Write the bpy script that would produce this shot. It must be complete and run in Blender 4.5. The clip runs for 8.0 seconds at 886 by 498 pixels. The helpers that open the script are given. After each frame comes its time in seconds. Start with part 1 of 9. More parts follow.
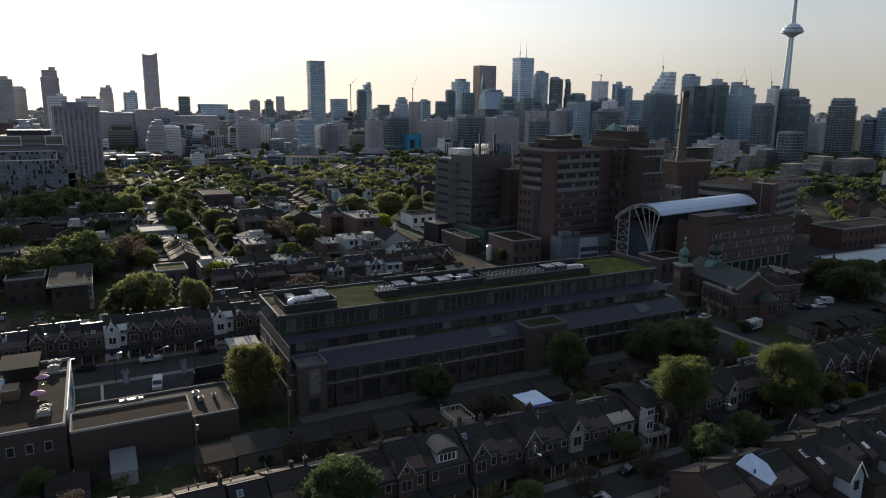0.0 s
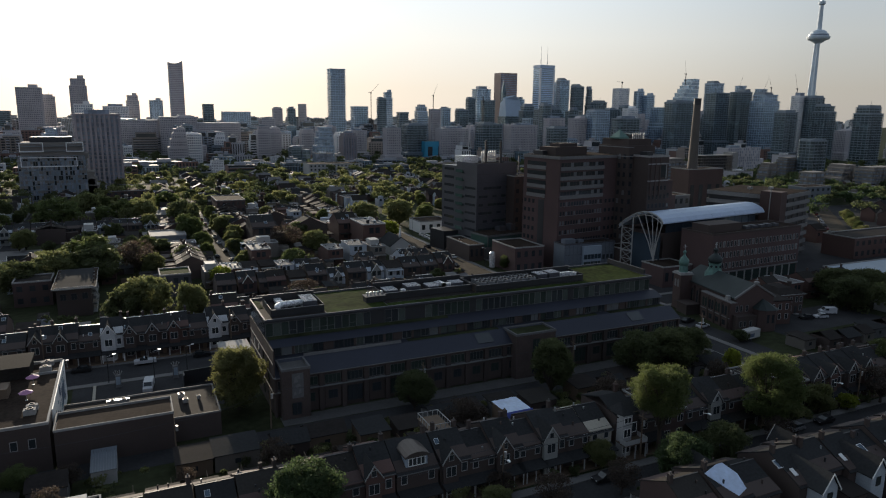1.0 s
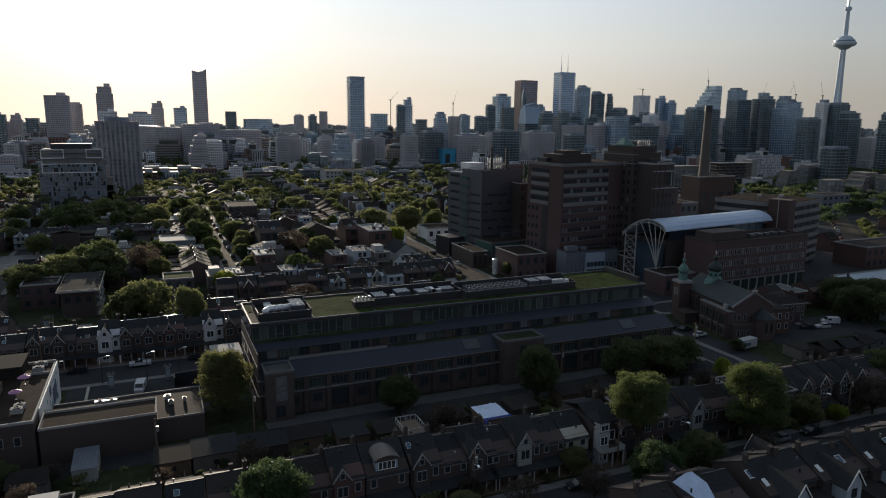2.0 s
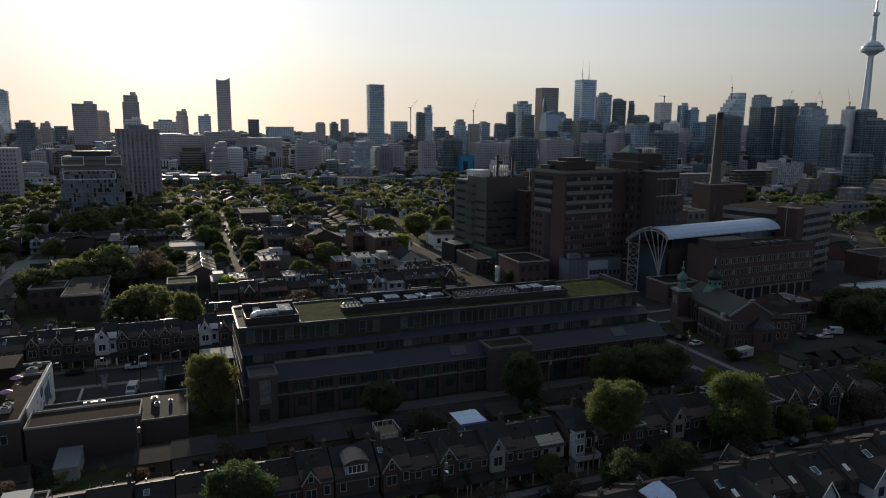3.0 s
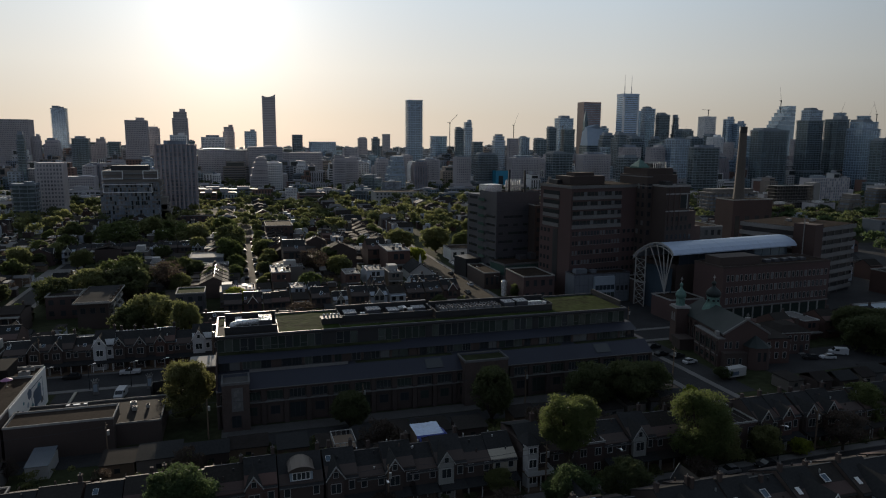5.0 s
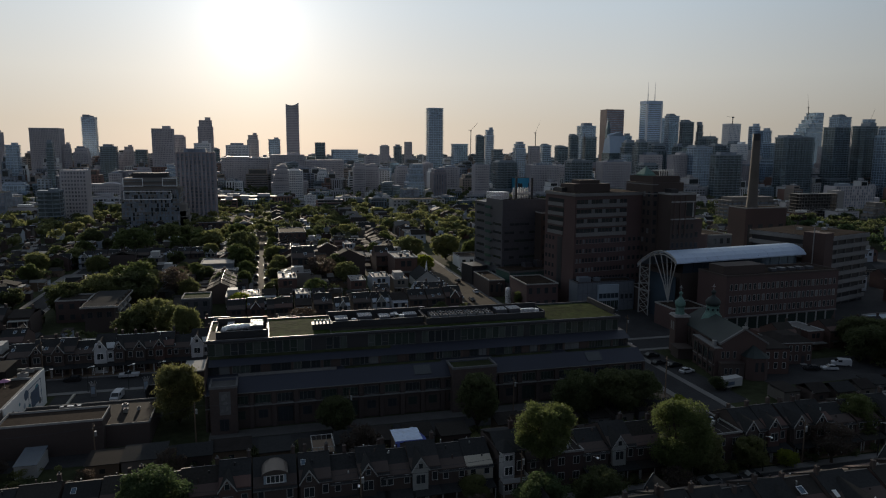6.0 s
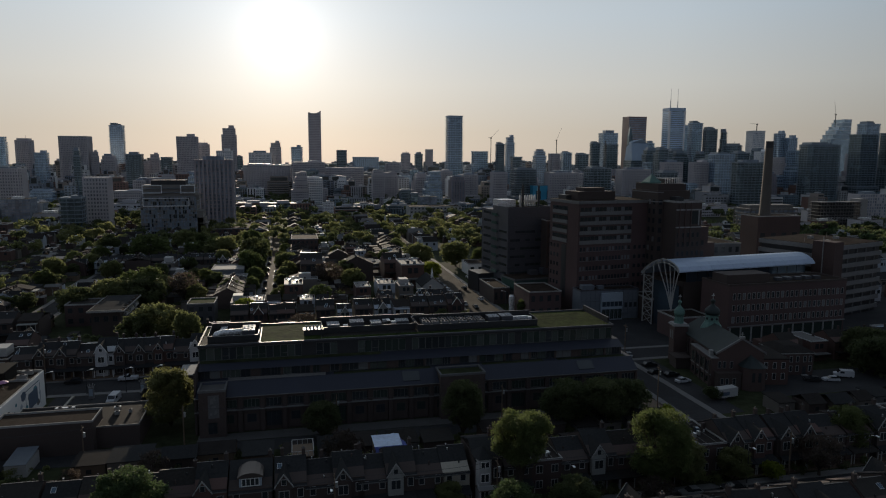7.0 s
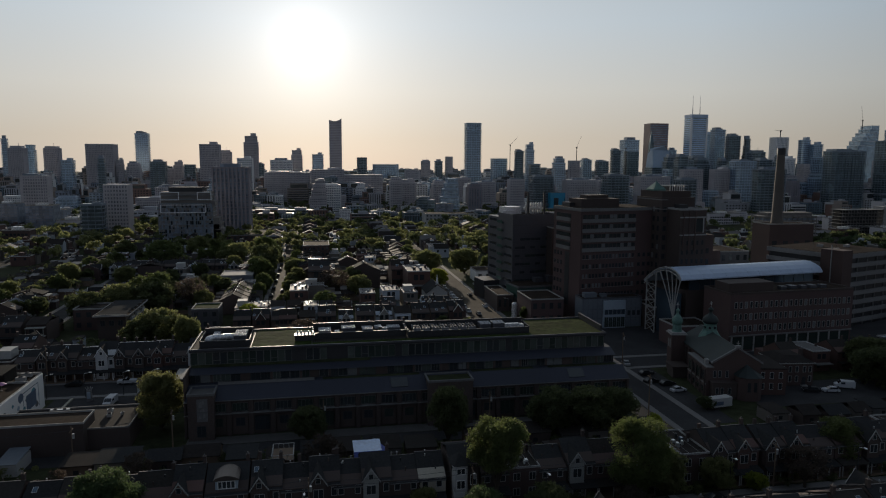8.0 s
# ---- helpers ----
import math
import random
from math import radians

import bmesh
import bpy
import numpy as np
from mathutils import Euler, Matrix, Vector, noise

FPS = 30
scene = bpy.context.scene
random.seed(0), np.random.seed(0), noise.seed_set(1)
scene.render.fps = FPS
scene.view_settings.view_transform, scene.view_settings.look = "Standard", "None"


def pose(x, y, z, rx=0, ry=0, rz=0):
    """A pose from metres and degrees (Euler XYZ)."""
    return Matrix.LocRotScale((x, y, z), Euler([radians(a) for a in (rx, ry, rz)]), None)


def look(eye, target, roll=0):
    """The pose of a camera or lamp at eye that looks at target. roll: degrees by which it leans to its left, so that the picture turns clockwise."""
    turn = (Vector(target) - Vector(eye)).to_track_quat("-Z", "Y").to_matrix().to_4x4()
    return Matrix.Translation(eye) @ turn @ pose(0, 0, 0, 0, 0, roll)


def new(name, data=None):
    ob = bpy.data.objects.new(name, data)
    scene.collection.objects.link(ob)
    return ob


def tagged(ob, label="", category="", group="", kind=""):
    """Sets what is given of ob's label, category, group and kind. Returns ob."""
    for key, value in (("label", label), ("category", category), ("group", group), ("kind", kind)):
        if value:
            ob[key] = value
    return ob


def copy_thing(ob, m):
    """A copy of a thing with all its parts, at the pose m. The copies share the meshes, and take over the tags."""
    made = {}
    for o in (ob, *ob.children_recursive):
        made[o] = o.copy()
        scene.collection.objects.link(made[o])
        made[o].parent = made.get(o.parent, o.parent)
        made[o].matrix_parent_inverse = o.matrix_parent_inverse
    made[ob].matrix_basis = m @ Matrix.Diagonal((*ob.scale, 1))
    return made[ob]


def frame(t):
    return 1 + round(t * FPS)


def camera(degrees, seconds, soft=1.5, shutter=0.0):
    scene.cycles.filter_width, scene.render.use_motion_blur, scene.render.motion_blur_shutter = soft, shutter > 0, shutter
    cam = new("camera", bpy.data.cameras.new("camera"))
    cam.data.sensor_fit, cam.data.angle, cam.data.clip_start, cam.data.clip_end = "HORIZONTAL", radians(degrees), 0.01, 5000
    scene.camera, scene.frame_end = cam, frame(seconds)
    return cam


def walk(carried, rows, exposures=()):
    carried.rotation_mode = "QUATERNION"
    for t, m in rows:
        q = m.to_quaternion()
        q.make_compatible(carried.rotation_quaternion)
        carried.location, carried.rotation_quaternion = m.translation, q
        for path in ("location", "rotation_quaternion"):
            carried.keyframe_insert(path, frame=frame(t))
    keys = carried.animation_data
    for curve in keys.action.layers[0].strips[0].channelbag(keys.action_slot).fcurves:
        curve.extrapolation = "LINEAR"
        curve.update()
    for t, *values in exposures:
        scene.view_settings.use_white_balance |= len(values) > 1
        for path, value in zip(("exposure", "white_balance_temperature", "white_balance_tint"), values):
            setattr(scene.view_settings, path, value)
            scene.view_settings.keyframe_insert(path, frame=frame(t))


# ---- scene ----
cam = camera(66.1, 8.0, 1.1)
METRES, EYE, TILT, LEAN, TURN = 70.0, 63.0, 1.0, 0.0, -27.1
ROWS = [
    (0.0, 0.0, 0.0, 0.0, 0.14, -12.86, -0.61),
    (0.5, 0.0589, -0.0068, 0.0011, 1.12, -12.59, -0.59),
    (1.0, 0.1231, -0.0126, 0.0024, 2.18, -12.29, -0.55),
    (1.5, 0.1826, -0.0171, 0.0029, 3.16, -12.01, -0.53),
    (3.0, 0.3725, -0.0223, 0.0044, 6.23, -11.12, -0.4),
    (3.5, 0.4322, -0.0216, 0.0053, 7.2, -10.84, -0.35),
    (4.0, 0.4975, -0.0197, 0.0062, 8.26, -10.53, -0.3),
    (4.5, 0.5571, -0.0167, 0.0069, 9.24, -10.24, -0.26),
    (6.0, 0.7489, -0.0018, 0.0092, 12.47, -9.32, -0.12),
    (6.5, 0.8085, 0.0061, 0.01, 13.47, -9.02, -0.09),
    (7.0, 0.8726, 0.0154, 0.0107, 14.56, -8.71, -0.07),
    (7.5, 0.9315, 0.0251, 0.0117, 15.54, -8.43, -0.03),
    (8.0, 0.9952, 0.037, 0.0121, 16.57, -8.12, 0.01),
]
EXPOSURES = [(0.0, 0.44), (1.5, 0.2), (3.5, -0.1), (8.0, -0.48)]
walk(cam, [(t, pose(0, 0, EYE, TILT, LEAN, TURN) @ pose(METRES * x, METRES * y, METRES * z, 90 + pitch, roll, yaw)) for t, x, y, z, yaw, pitch, roll in ROWS], EXPOSURES)

# ---- light: a low hazy morning sun straight ahead, slightly left of the long axis ----
SUN_UP, SUN_LEFT = 9.3, 0.5
sun_way = Vector((-math.sin(radians(SUN_LEFT)) * math.cos(radians(SUN_UP)), math.cos(radians(SUN_LEFT)) * math.cos(radians(SUN_UP)), math.sin(radians(SUN_UP))))
world = bpy.data.worlds.new("hazy_sky")
scene.world = world
world.use_nodes = True
wt = world.node_tree
wt.nodes.clear()
w_out = wt.nodes.new("ShaderNodeOutputWorld")
w_bg = wt.nodes.new("ShaderNodeBackground")
w_sky = wt.nodes.new("ShaderNodeTexSky")
w_sky.sky_type = "NISHITA"
w_sky.sun_disc = False
w_sky.sun_elevation = radians(SUN_UP)
w_sky.sun_rotation = radians(-SUN_LEFT)
w_sky.altitude = 100
w_sky.air_density, w_sky.dust_density, w_sky.ozone_density = 1.0, 1.0, 2.0


def w_ramp(stops, source):
    n = wt.nodes.new("ShaderNodeValToRGB")
    e = n.color_ramp.elements
    while len(e) < len(stops):
        e.new(0.5)
    for k, (at, c) in zip(e, stops):
        k.position, k.color = at, (*c, 1)
    wt.links.new(source, n.inputs[0])
    return n.outputs[0]


def w_math(op, a, b, kind="ShaderNodeMath"):
    n = wt.nodes.new(kind)
    n.operation = op
    for k, v in ((0, a), (1, b)):
        if isinstance(v, (int, float, tuple, Vector)):
            n.inputs[k].default_value = v
        else:
            wt.links.new(v, n.inputs[k])
    return n


# haze over the city: warm low down, grey-blue higher, brightest round the sun and dim behind the camera
w_co = wt.nodes.new("ShaderNodeTexCoord")
w_unit = w_math("NORMALIZE", w_co.outputs["Generated"], (0, 0, 0), "ShaderNodeVectorMath").outputs[0]
w_sep = wt.nodes.new("ShaderNodeSeparateXYZ")
wt.links.new(w_unit, w_sep.inputs[0])
w_dot = w_math("DOT_PRODUCT", w_unit, sun_way, "ShaderNodeVectorMath").outputs["Value"]
w_up = w_ramp([(0.0, (0.628, 0.56, 0.482)), (0.035, (0.64, 0.577, 0.495)), (0.10, (0.695, 0.685, 0.645)), (0.19, (0.62, 0.7, 0.765)), (0.45, (0.46, 0.525, 0.595)), (1.0, (0.30, 0.36, 0.43))], w_sep.outputs[2])
w_half = w_math("MULTIPLY_ADD", w_dot, 0.5)
w_half.inputs[2].default_value = 0.5
w_side = w_ramp([(0.0, (0.36, 0.385, 0.46)), (0.35, (0.395, 0.42, 0.48)), (0.6, (0.48, 0.505, 0.55)), (0.8, (0.6, 0.63, 0.66)), (0.93, (0.97, 0.98, 0.985)), (1.0, (1.05, 1.04, 1.03))], w_half.outputs[0])
w_haze = w_math("MULTIPLY", w_up, w_side, "ShaderNodeVectorMath").outputs[0]
w_pos = w_math("MAXIMUM", w_dot, 0.0).outputs[0]
w_glow = None
for w_sharp, w_strong in ((900.0, 0.3), (220.0, 0.2), (60.0, 0.23), (9.0, 0.15)):
    w_lobe = w_math("MULTIPLY", w_math("POWER", w_pos, w_sharp).outputs[0], w_strong).outputs[0]
    w_glow = w_lobe if w_glow is None else w_math("ADD", w_glow, w_lobe).outputs[0]
w_glow_c = wt.nodes.new("ShaderNodeVectorMath")
w_glow_c.operation = "SCALE"
w_glow_c.inputs[0].default_value = (1.0, 0.965, 0.93)
wt.links.new(w_glow, w_glow_c.inputs["Scale"])
w_sum = w_math("ADD", w_haze, w_glow_c.outputs[0], "ShaderNodeVectorMath").outputs[0]
w_air = wt.nodes.new("ShaderNodeVectorMath")
w_air.operation = "SCALE"
w_air.inputs["Scale"].default_value = 0.005
wt.links.new(w_sky.outputs[0], w_air.inputs[0])
w_all = w_math("ADD", w_sum, w_air.outputs[0], "ShaderNodeVectorMath").outputs[0]
w_bg.inputs["Strength"].default_value = 1.0
wt.links.new(w_all, w_bg.inputs["Color"])
wt.links.new(w_bg.outputs[0], w_out.inputs["Surface"])
sun_data = bpy.data.lights.new("sun", "SUN")
sun_data.energy, sun_data.angle, sun_data.color = 4.2, radians(0.6), (1.0, 0.86, 0.68)
sun = new("sun", sun_data)
sun.matrix_world = look(sun_way * 100, (0, 0, 0))

# ---- materials ----
def material(name, colour, rough=0.8, metal=0.0, grain=3.0, vary=0.25, stain=0.08, bump=0.0, tint=0.0, spec=0.4, island=0.5, cells=0.0):
    """A surface with fine grain, broad stains and, with tint, another shade for each object and piece; cells set window bays apart."""
    m = bpy.data.materials.new(name)
    m.use_nodes = True
    nt = m.node_tree
    bsdf = nt.nodes["Principled BSDF"]
    bsdf.inputs["Metallic"].default_value = metal
    bsdf.inputs["Specular IOR Level"].default_value = spec
    co = nt.nodes.new("ShaderNodeTexCoord")
    fine = nt.nodes.new("ShaderNodeTexNoise")
    fine.inputs["Scale"].default_value, fine.inputs["Detail"].default_value = grain, 6
    broad = nt.nodes.new("ShaderNodeTexNoise")
    broad.inputs["Scale"].default_value, broad.inputs["Detail"].default_value = stain, 4
    for n in (fine, broad):
        nt.links.new(co.outputs["Object"], n.inputs["Vector"])
    add = nt.nodes.new("ShaderNodeMath")
    add.operation = "ADD"
    nt.links.new(fine.outputs["Fac"], add.inputs[0])
    nt.links.new(broad.outputs["Fac"], add.inputs[1])
    last = add
    if tint:
        info = nt.nodes.new("ShaderNodeObjectInfo")
        mul = nt.nodes.new("ShaderNodeMath")
        mul.operation = "MULTIPLY_ADD"
        mul.inputs[1].default_value = tint
        geo = nt.nodes.new("ShaderNodeNewGeometry")
        both = nt.nodes.new("ShaderNodeMath")
        both.operation = "MULTIPLY_ADD"
        both.inputs[1].default_value = island
        nt.links.new(geo.outputs["Random Per Island"], both.inputs[0])
        part_of = nt.nodes.new("ShaderNodeMath")
        part_of.operation = "MULTIPLY"
        part_of.inputs[1].default_value = 1 - island
        nt.links.new(info.outputs["Random"], part_of.inputs[0])
        nt.links.new(part_of.outputs[0], both.inputs[2])
        nt.links.new(both.outputs[0], mul.inputs[0])
        nt.links.new(add.outputs[0], mul.inputs[2])
        last = mul
    rng = nt.nodes.new("ShaderNodeMapRange")
    rng.inputs["From Min"].default_value, rng.inputs["From Max"].default_value = 0.55, 1.45 + tint
    rng.inputs["To Min"].default_value, rng.inputs["To Max"].default_value = 1 - vary, 1 + vary
    nt.links.new(last.outputs[0], rng.inputs["Value"])
    mix = nt.nodes.new("ShaderNodeVectorMath")
    mix.operation = "SCALE"
    mix.inputs[0].default_value = colour
    nt.links.new(rng.outputs[0], mix.inputs["Scale"])
    tone = mix
    if cells:
        snap = nt.nodes.new("ShaderNodeVectorMath")
        snap.operation = "SNAP"
        snap.inputs[1].default_value = (cells, cells, cells * 1.1)
        nt.links.new(co.outputs["Object"], snap.inputs[0])
        white = nt.nodes.new("ShaderNodeTexWhiteNoise")
        nt.links.new(snap.outputs[0], white.inputs["Vector"])
        spread = nt.nodes.new("ShaderNodeMapRange")
        spread.inputs["To Min"].default_value, spread.inputs["To Max"].default_value = 0.7, 1.3
        nt.links.new(white.outputs["Value"], spread.inputs["Value"])
        tone = nt.nodes.new("ShaderNodeVectorMath")
        tone.operation = "SCALE"
        nt.links.new(mix.outputs[0], tone.inputs[0])
        nt.links.new(spread.outputs[0], tone.inputs["Scale"])
    nt.links.new(tone.outputs[0], bsdf.inputs["Base Color"])
    r = nt.nodes.new("ShaderNodeMapRange")
    r.inputs["To Min"].default_value, r.inputs["To Max"].default_value = max(rough - 0.12, 0.02), min(rough + 0.12, 1)
    nt.links.new(fine.outputs["Fac"], r.inputs["Value"])
    nt.links.new(r.outputs[0], bsdf.inputs["Roughness"])
    if bump:
        b = nt.nodes.new("ShaderNodeBump")
        b.inputs["Strength"].default_value, b.inputs["Distance"].default_value = bump, 0.05
        nt.links.new(fine.outputs["Fac"], b.inputs["Height"])
        nt.links.new(b.outputs[0], bsdf.inputs["Normal"])
    return m


def leaf_material(name, colour, warm, through_leaf=1.6):
    """Thin leaves that let the low sun through."""
    m = bpy.data.materials.new(name)
    m.use_nodes = True
    nt = m.node_tree
    bsdf = nt.nodes["Principled BSDF"]
    out = nt.nodes["Material Output"]
    geo = nt.nodes.new("ShaderNodeNewGeometry")
    info = nt.nodes.new("ShaderNodeObjectInfo")
    ramp = nt.nodes.new("ShaderNodeMix")
    ramp.data_type = "RGBA"
    ramp.inputs["A"].default_value, ramp.inputs["B"].default_value = (*colour, 1), (*warm, 1)
    add = nt.nodes.new("ShaderNodeMath")
    add.operation = "MULTIPLY_ADD"
    add.inputs[1].default_value = 0.5
    half = nt.nodes.new("ShaderNodeMath")
    half.operation = "MULTIPLY"
    half.inputs[1].default_value = 0.5
    nt.links.new(info.outputs["Random"], half.inputs[0])
    nt.links.new(geo.outputs["Random Per Island"], add.inputs[0])
    nt.links.new(half.outputs[0], add.inputs[2])
    nt.links.new(add.outputs[0], ramp.inputs["Factor"])
    bsdf.inputs["Roughness"].default_value = 0.65
    bsdf.inputs["Specular IOR Level"].default_value = 0.25
    tr = nt.nodes.new("ShaderNodeBsdfTranslucent")
    mix = nt.nodes.new("ShaderNodeMixShader")
    mix.inputs[0].default_value = 0.55
    nt.links.new(ramp.outputs["Result"], bsdf.inputs["Base Color"])
    glow = nt.nodes.new("ShaderNodeVectorMath")
    glow.operation = "MULTIPLY"
    glow.inputs[1].default_value = (through_leaf, through_leaf, through_leaf * 0.92)
    nt.links.new(ramp.outputs["Result"], glow.inputs[0])
    nt.links.new(glow.outputs[0], tr.inputs["Color"])
    nt.links.new(bsdf.outputs[0], mix.inputs[1])
    nt.links.new(tr.outputs[0], mix.inputs[2])
    nt.links.new(mix.outputs[0], out.inputs["Surface"])
    return m


brick_red = material("brick_red", (0.094, 0.055, 0.047), 0.85, grain=4, vary=0.4, tint=0.6)
brick_dark = material("brick_dark", (0.064, 0.048, 0.043), 0.85, grain=4, vary=0.35, tint=0.5)
brick_brown = material("brick_brown", (0.078, 0.051, 0.046), 0.85, grain=4, vary=0.3)
hospital_brick = material("hospital_brick", (0.088, 0.056, 0.054), 0.85, grain=2, vary=0.25)
paint_pale = material("pale_painted_wall", (0.38, 0.38, 0.37), 0.7, grain=3, vary=0.2, tint=0.4)
paint_white = material("white_paint", (0.75, 0.75, 0.73), 0.6, grain=5, vary=0.12)
trim_paint = material("off_white_trim_paint", (0.32, 0.32, 0.31), 0.6, grain=5, vary=0.15)
greenish_glass = material("greenish_window_glass", (0.05, 0.068, 0.06), 0.15, 0.3, grain=0.5, vary=0.35, tint=0.8)
blind = material("pale_window_blind", (0.12, 0.13, 0.135), 0.5, grain=1, vary=0.3, tint=0.8)
glass_grey = material("grey_reflecting_glass", (0.06, 0.07, 0.075), 0.15, 0.3, grain=0.5, vary=0.3, tint=0.8)
# white roof sheet; the blue of the reflected sky is put into its colour
vault_sky_white = material("sky_tinted_vault_sheet", (0.42, 0.51, 0.65), 0.4, 0.1, grain=1, vary=0.1, stain=0.3)
panel_blue = material("blue_grey_wall_panel", (0.13, 0.15, 0.175), 0.6, grain=1, vary=0.2)
house_pale = material("dull_pale_house_paint", (0.26, 0.265, 0.25), 0.75, grain=3, vary=0.25, tint=0.4)
house_cream = material("cream_house_paint", (0.36, 0.33, 0.27), 0.75, grain=3, vary=0.2)
tan_brick = material("tan_chimney_brick", (0.11, 0.098, 0.088), 0.85, grain=1.5, vary=0.25)
hospital_band = material("grey_concrete_band", (0.17, 0.168, 0.166), 0.8, grain=1.5, vary=0.25)
siding_blue = material("blue_grey_siding", (0.3, 0.36, 0.42), 0.6, grain=3, vary=0.15)
concrete = material("concrete", (0.28, 0.275, 0.265), 0.85, grain=1.5, vary=0.25)
concrete_dark = material("dark_concrete", (0.13, 0.13, 0.13), 0.85, grain=1.5, vary=0.3)
shingle = material("asphalt_shingle", (0.036, 0.037, 0.038), 0.85, grain=2.4, vary=0.6, tint=0.7, bump=0.12, spec=0.02)
shingle_brown = material("brown_shingle", (0.04, 0.037, 0.034), 0.85, grain=2.4, vary=0.6, tint=0.7, bump=0.12, spec=0.02)
flat_roof = material("flat_roof_felt", (0.034, 0.03, 0.028), 0.8, grain=2, vary=0.5, stain=0.35, tint=0.6, spec=0.04)
gravel_roof = material("gravel_roof", (0.042, 0.032, 0.026), 0.9, grain=1.5, vary=0.6, stain=0.22, spec=0.02)
membrane = material("pale_roof_membrane", (0.16, 0.155, 0.15), 0.7, grain=2, vary=0.5, stain=0.2, tint=1.4, spec=0.2)
slate_metal = material("dark_standing_seam_metal", (0.029, 0.033, 0.049), 0.6, 0.1, grain=2, vary=0.2)
grey_metal = material("grey_metal_panel", (0.072, 0.074, 0.086), 0.5, 0.15, grain=0.7, vary=0.2)
steel = material("galvanised_steel", (0.55, 0.56, 0.57), 0.4, 0.8, grain=3, vary=0.2)
white_metal = material("white_coated_metal", (0.72, 0.73, 0.74), 0.28, 0.35, grain=2, vary=0.12)
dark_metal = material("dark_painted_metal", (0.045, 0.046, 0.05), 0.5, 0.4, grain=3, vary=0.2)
copper = material("green_copper", (0.1, 0.19, 0.165), 0.6, 0.1, grain=2, vary=0.35, stain=0.5)
sedum = material("green_roof_sedum", (0.028, 0.041, 0.012), 0.95, grain=0.8, vary=0.95, stain=0.18, bump=1.0, spec=0.02)
grass_soil = material("grass_and_soil", (0.04, 0.046, 0.024), 0.95, grain=0.5, vary=0.6, stain=0.06, bump=0.5, spec=0.05)
asphalt = material("asphalt", (0.043, 0.043, 0.045), 0.9, grain=1.5, vary=0.35, stain=0.14, spec=0.08)
asphalt_worn = material("worn_asphalt", (0.082, 0.07, 0.055), 0.9, grain=1.2, vary=0.45, stain=0.15, spec=0.04)
paving = material("concrete_paving", (0.15, 0.145, 0.14), 0.85, grain=2, vary=0.25)
glass_dark = material("dark_window_glass", (0.03, 0.036, 0.04), 0.12, grain=0.5, vary=0.2, spec=0.6)
glass_blue = material("blue_curtain_wall_glass", (0.1, 0.14, 0.18), 0.12, 0.6, grain=0.05, vary=0.25)
coping_metal = material("bright_metal_coping", (0.45, 0.45, 0.45), 0.7, 0.2, grain=2, vary=0.25)
bark = material("bark", (0.06, 0.045, 0.035), 0.9, grain=6, vary=0.3)
timber = material("weathered_timber", (0.14, 0.1, 0.07), 0.8, grain=5, vary=0.3)
leaf_spring = leaf_material("spring_leaves", (0.08, 0.108, 0.04), (0.108, 0.122, 0.048), 1.45)
leaf_olive = leaf_material("olive_leaves", (0.105, 0.115, 0.05), (0.14, 0.135, 0.06), 1.9)
leaf_cool = leaf_material("cool_green_leaves", (0.055, 0.085, 0.04), (0.075, 0.1, 0.045), 1.4)
leaf_mid = leaf_material("green_leaves", (0.11, 0.126, 0.056), (0.148, 0.152, 0.068), 1.8)
leaf_dark = leaf_material("dark_leaves", (0.06, 0.077, 0.037), (0.09, 0.1, 0.047), 1.7)
leaf_bare = leaf_material("budding_twigs", (0.05, 0.039, 0.034), (0.08, 0.062, 0.053))
leaf_lime = leaf_material("lime_leaves", (0.15, 0.18, 0.025), (0.2, 0.22, 0.035))


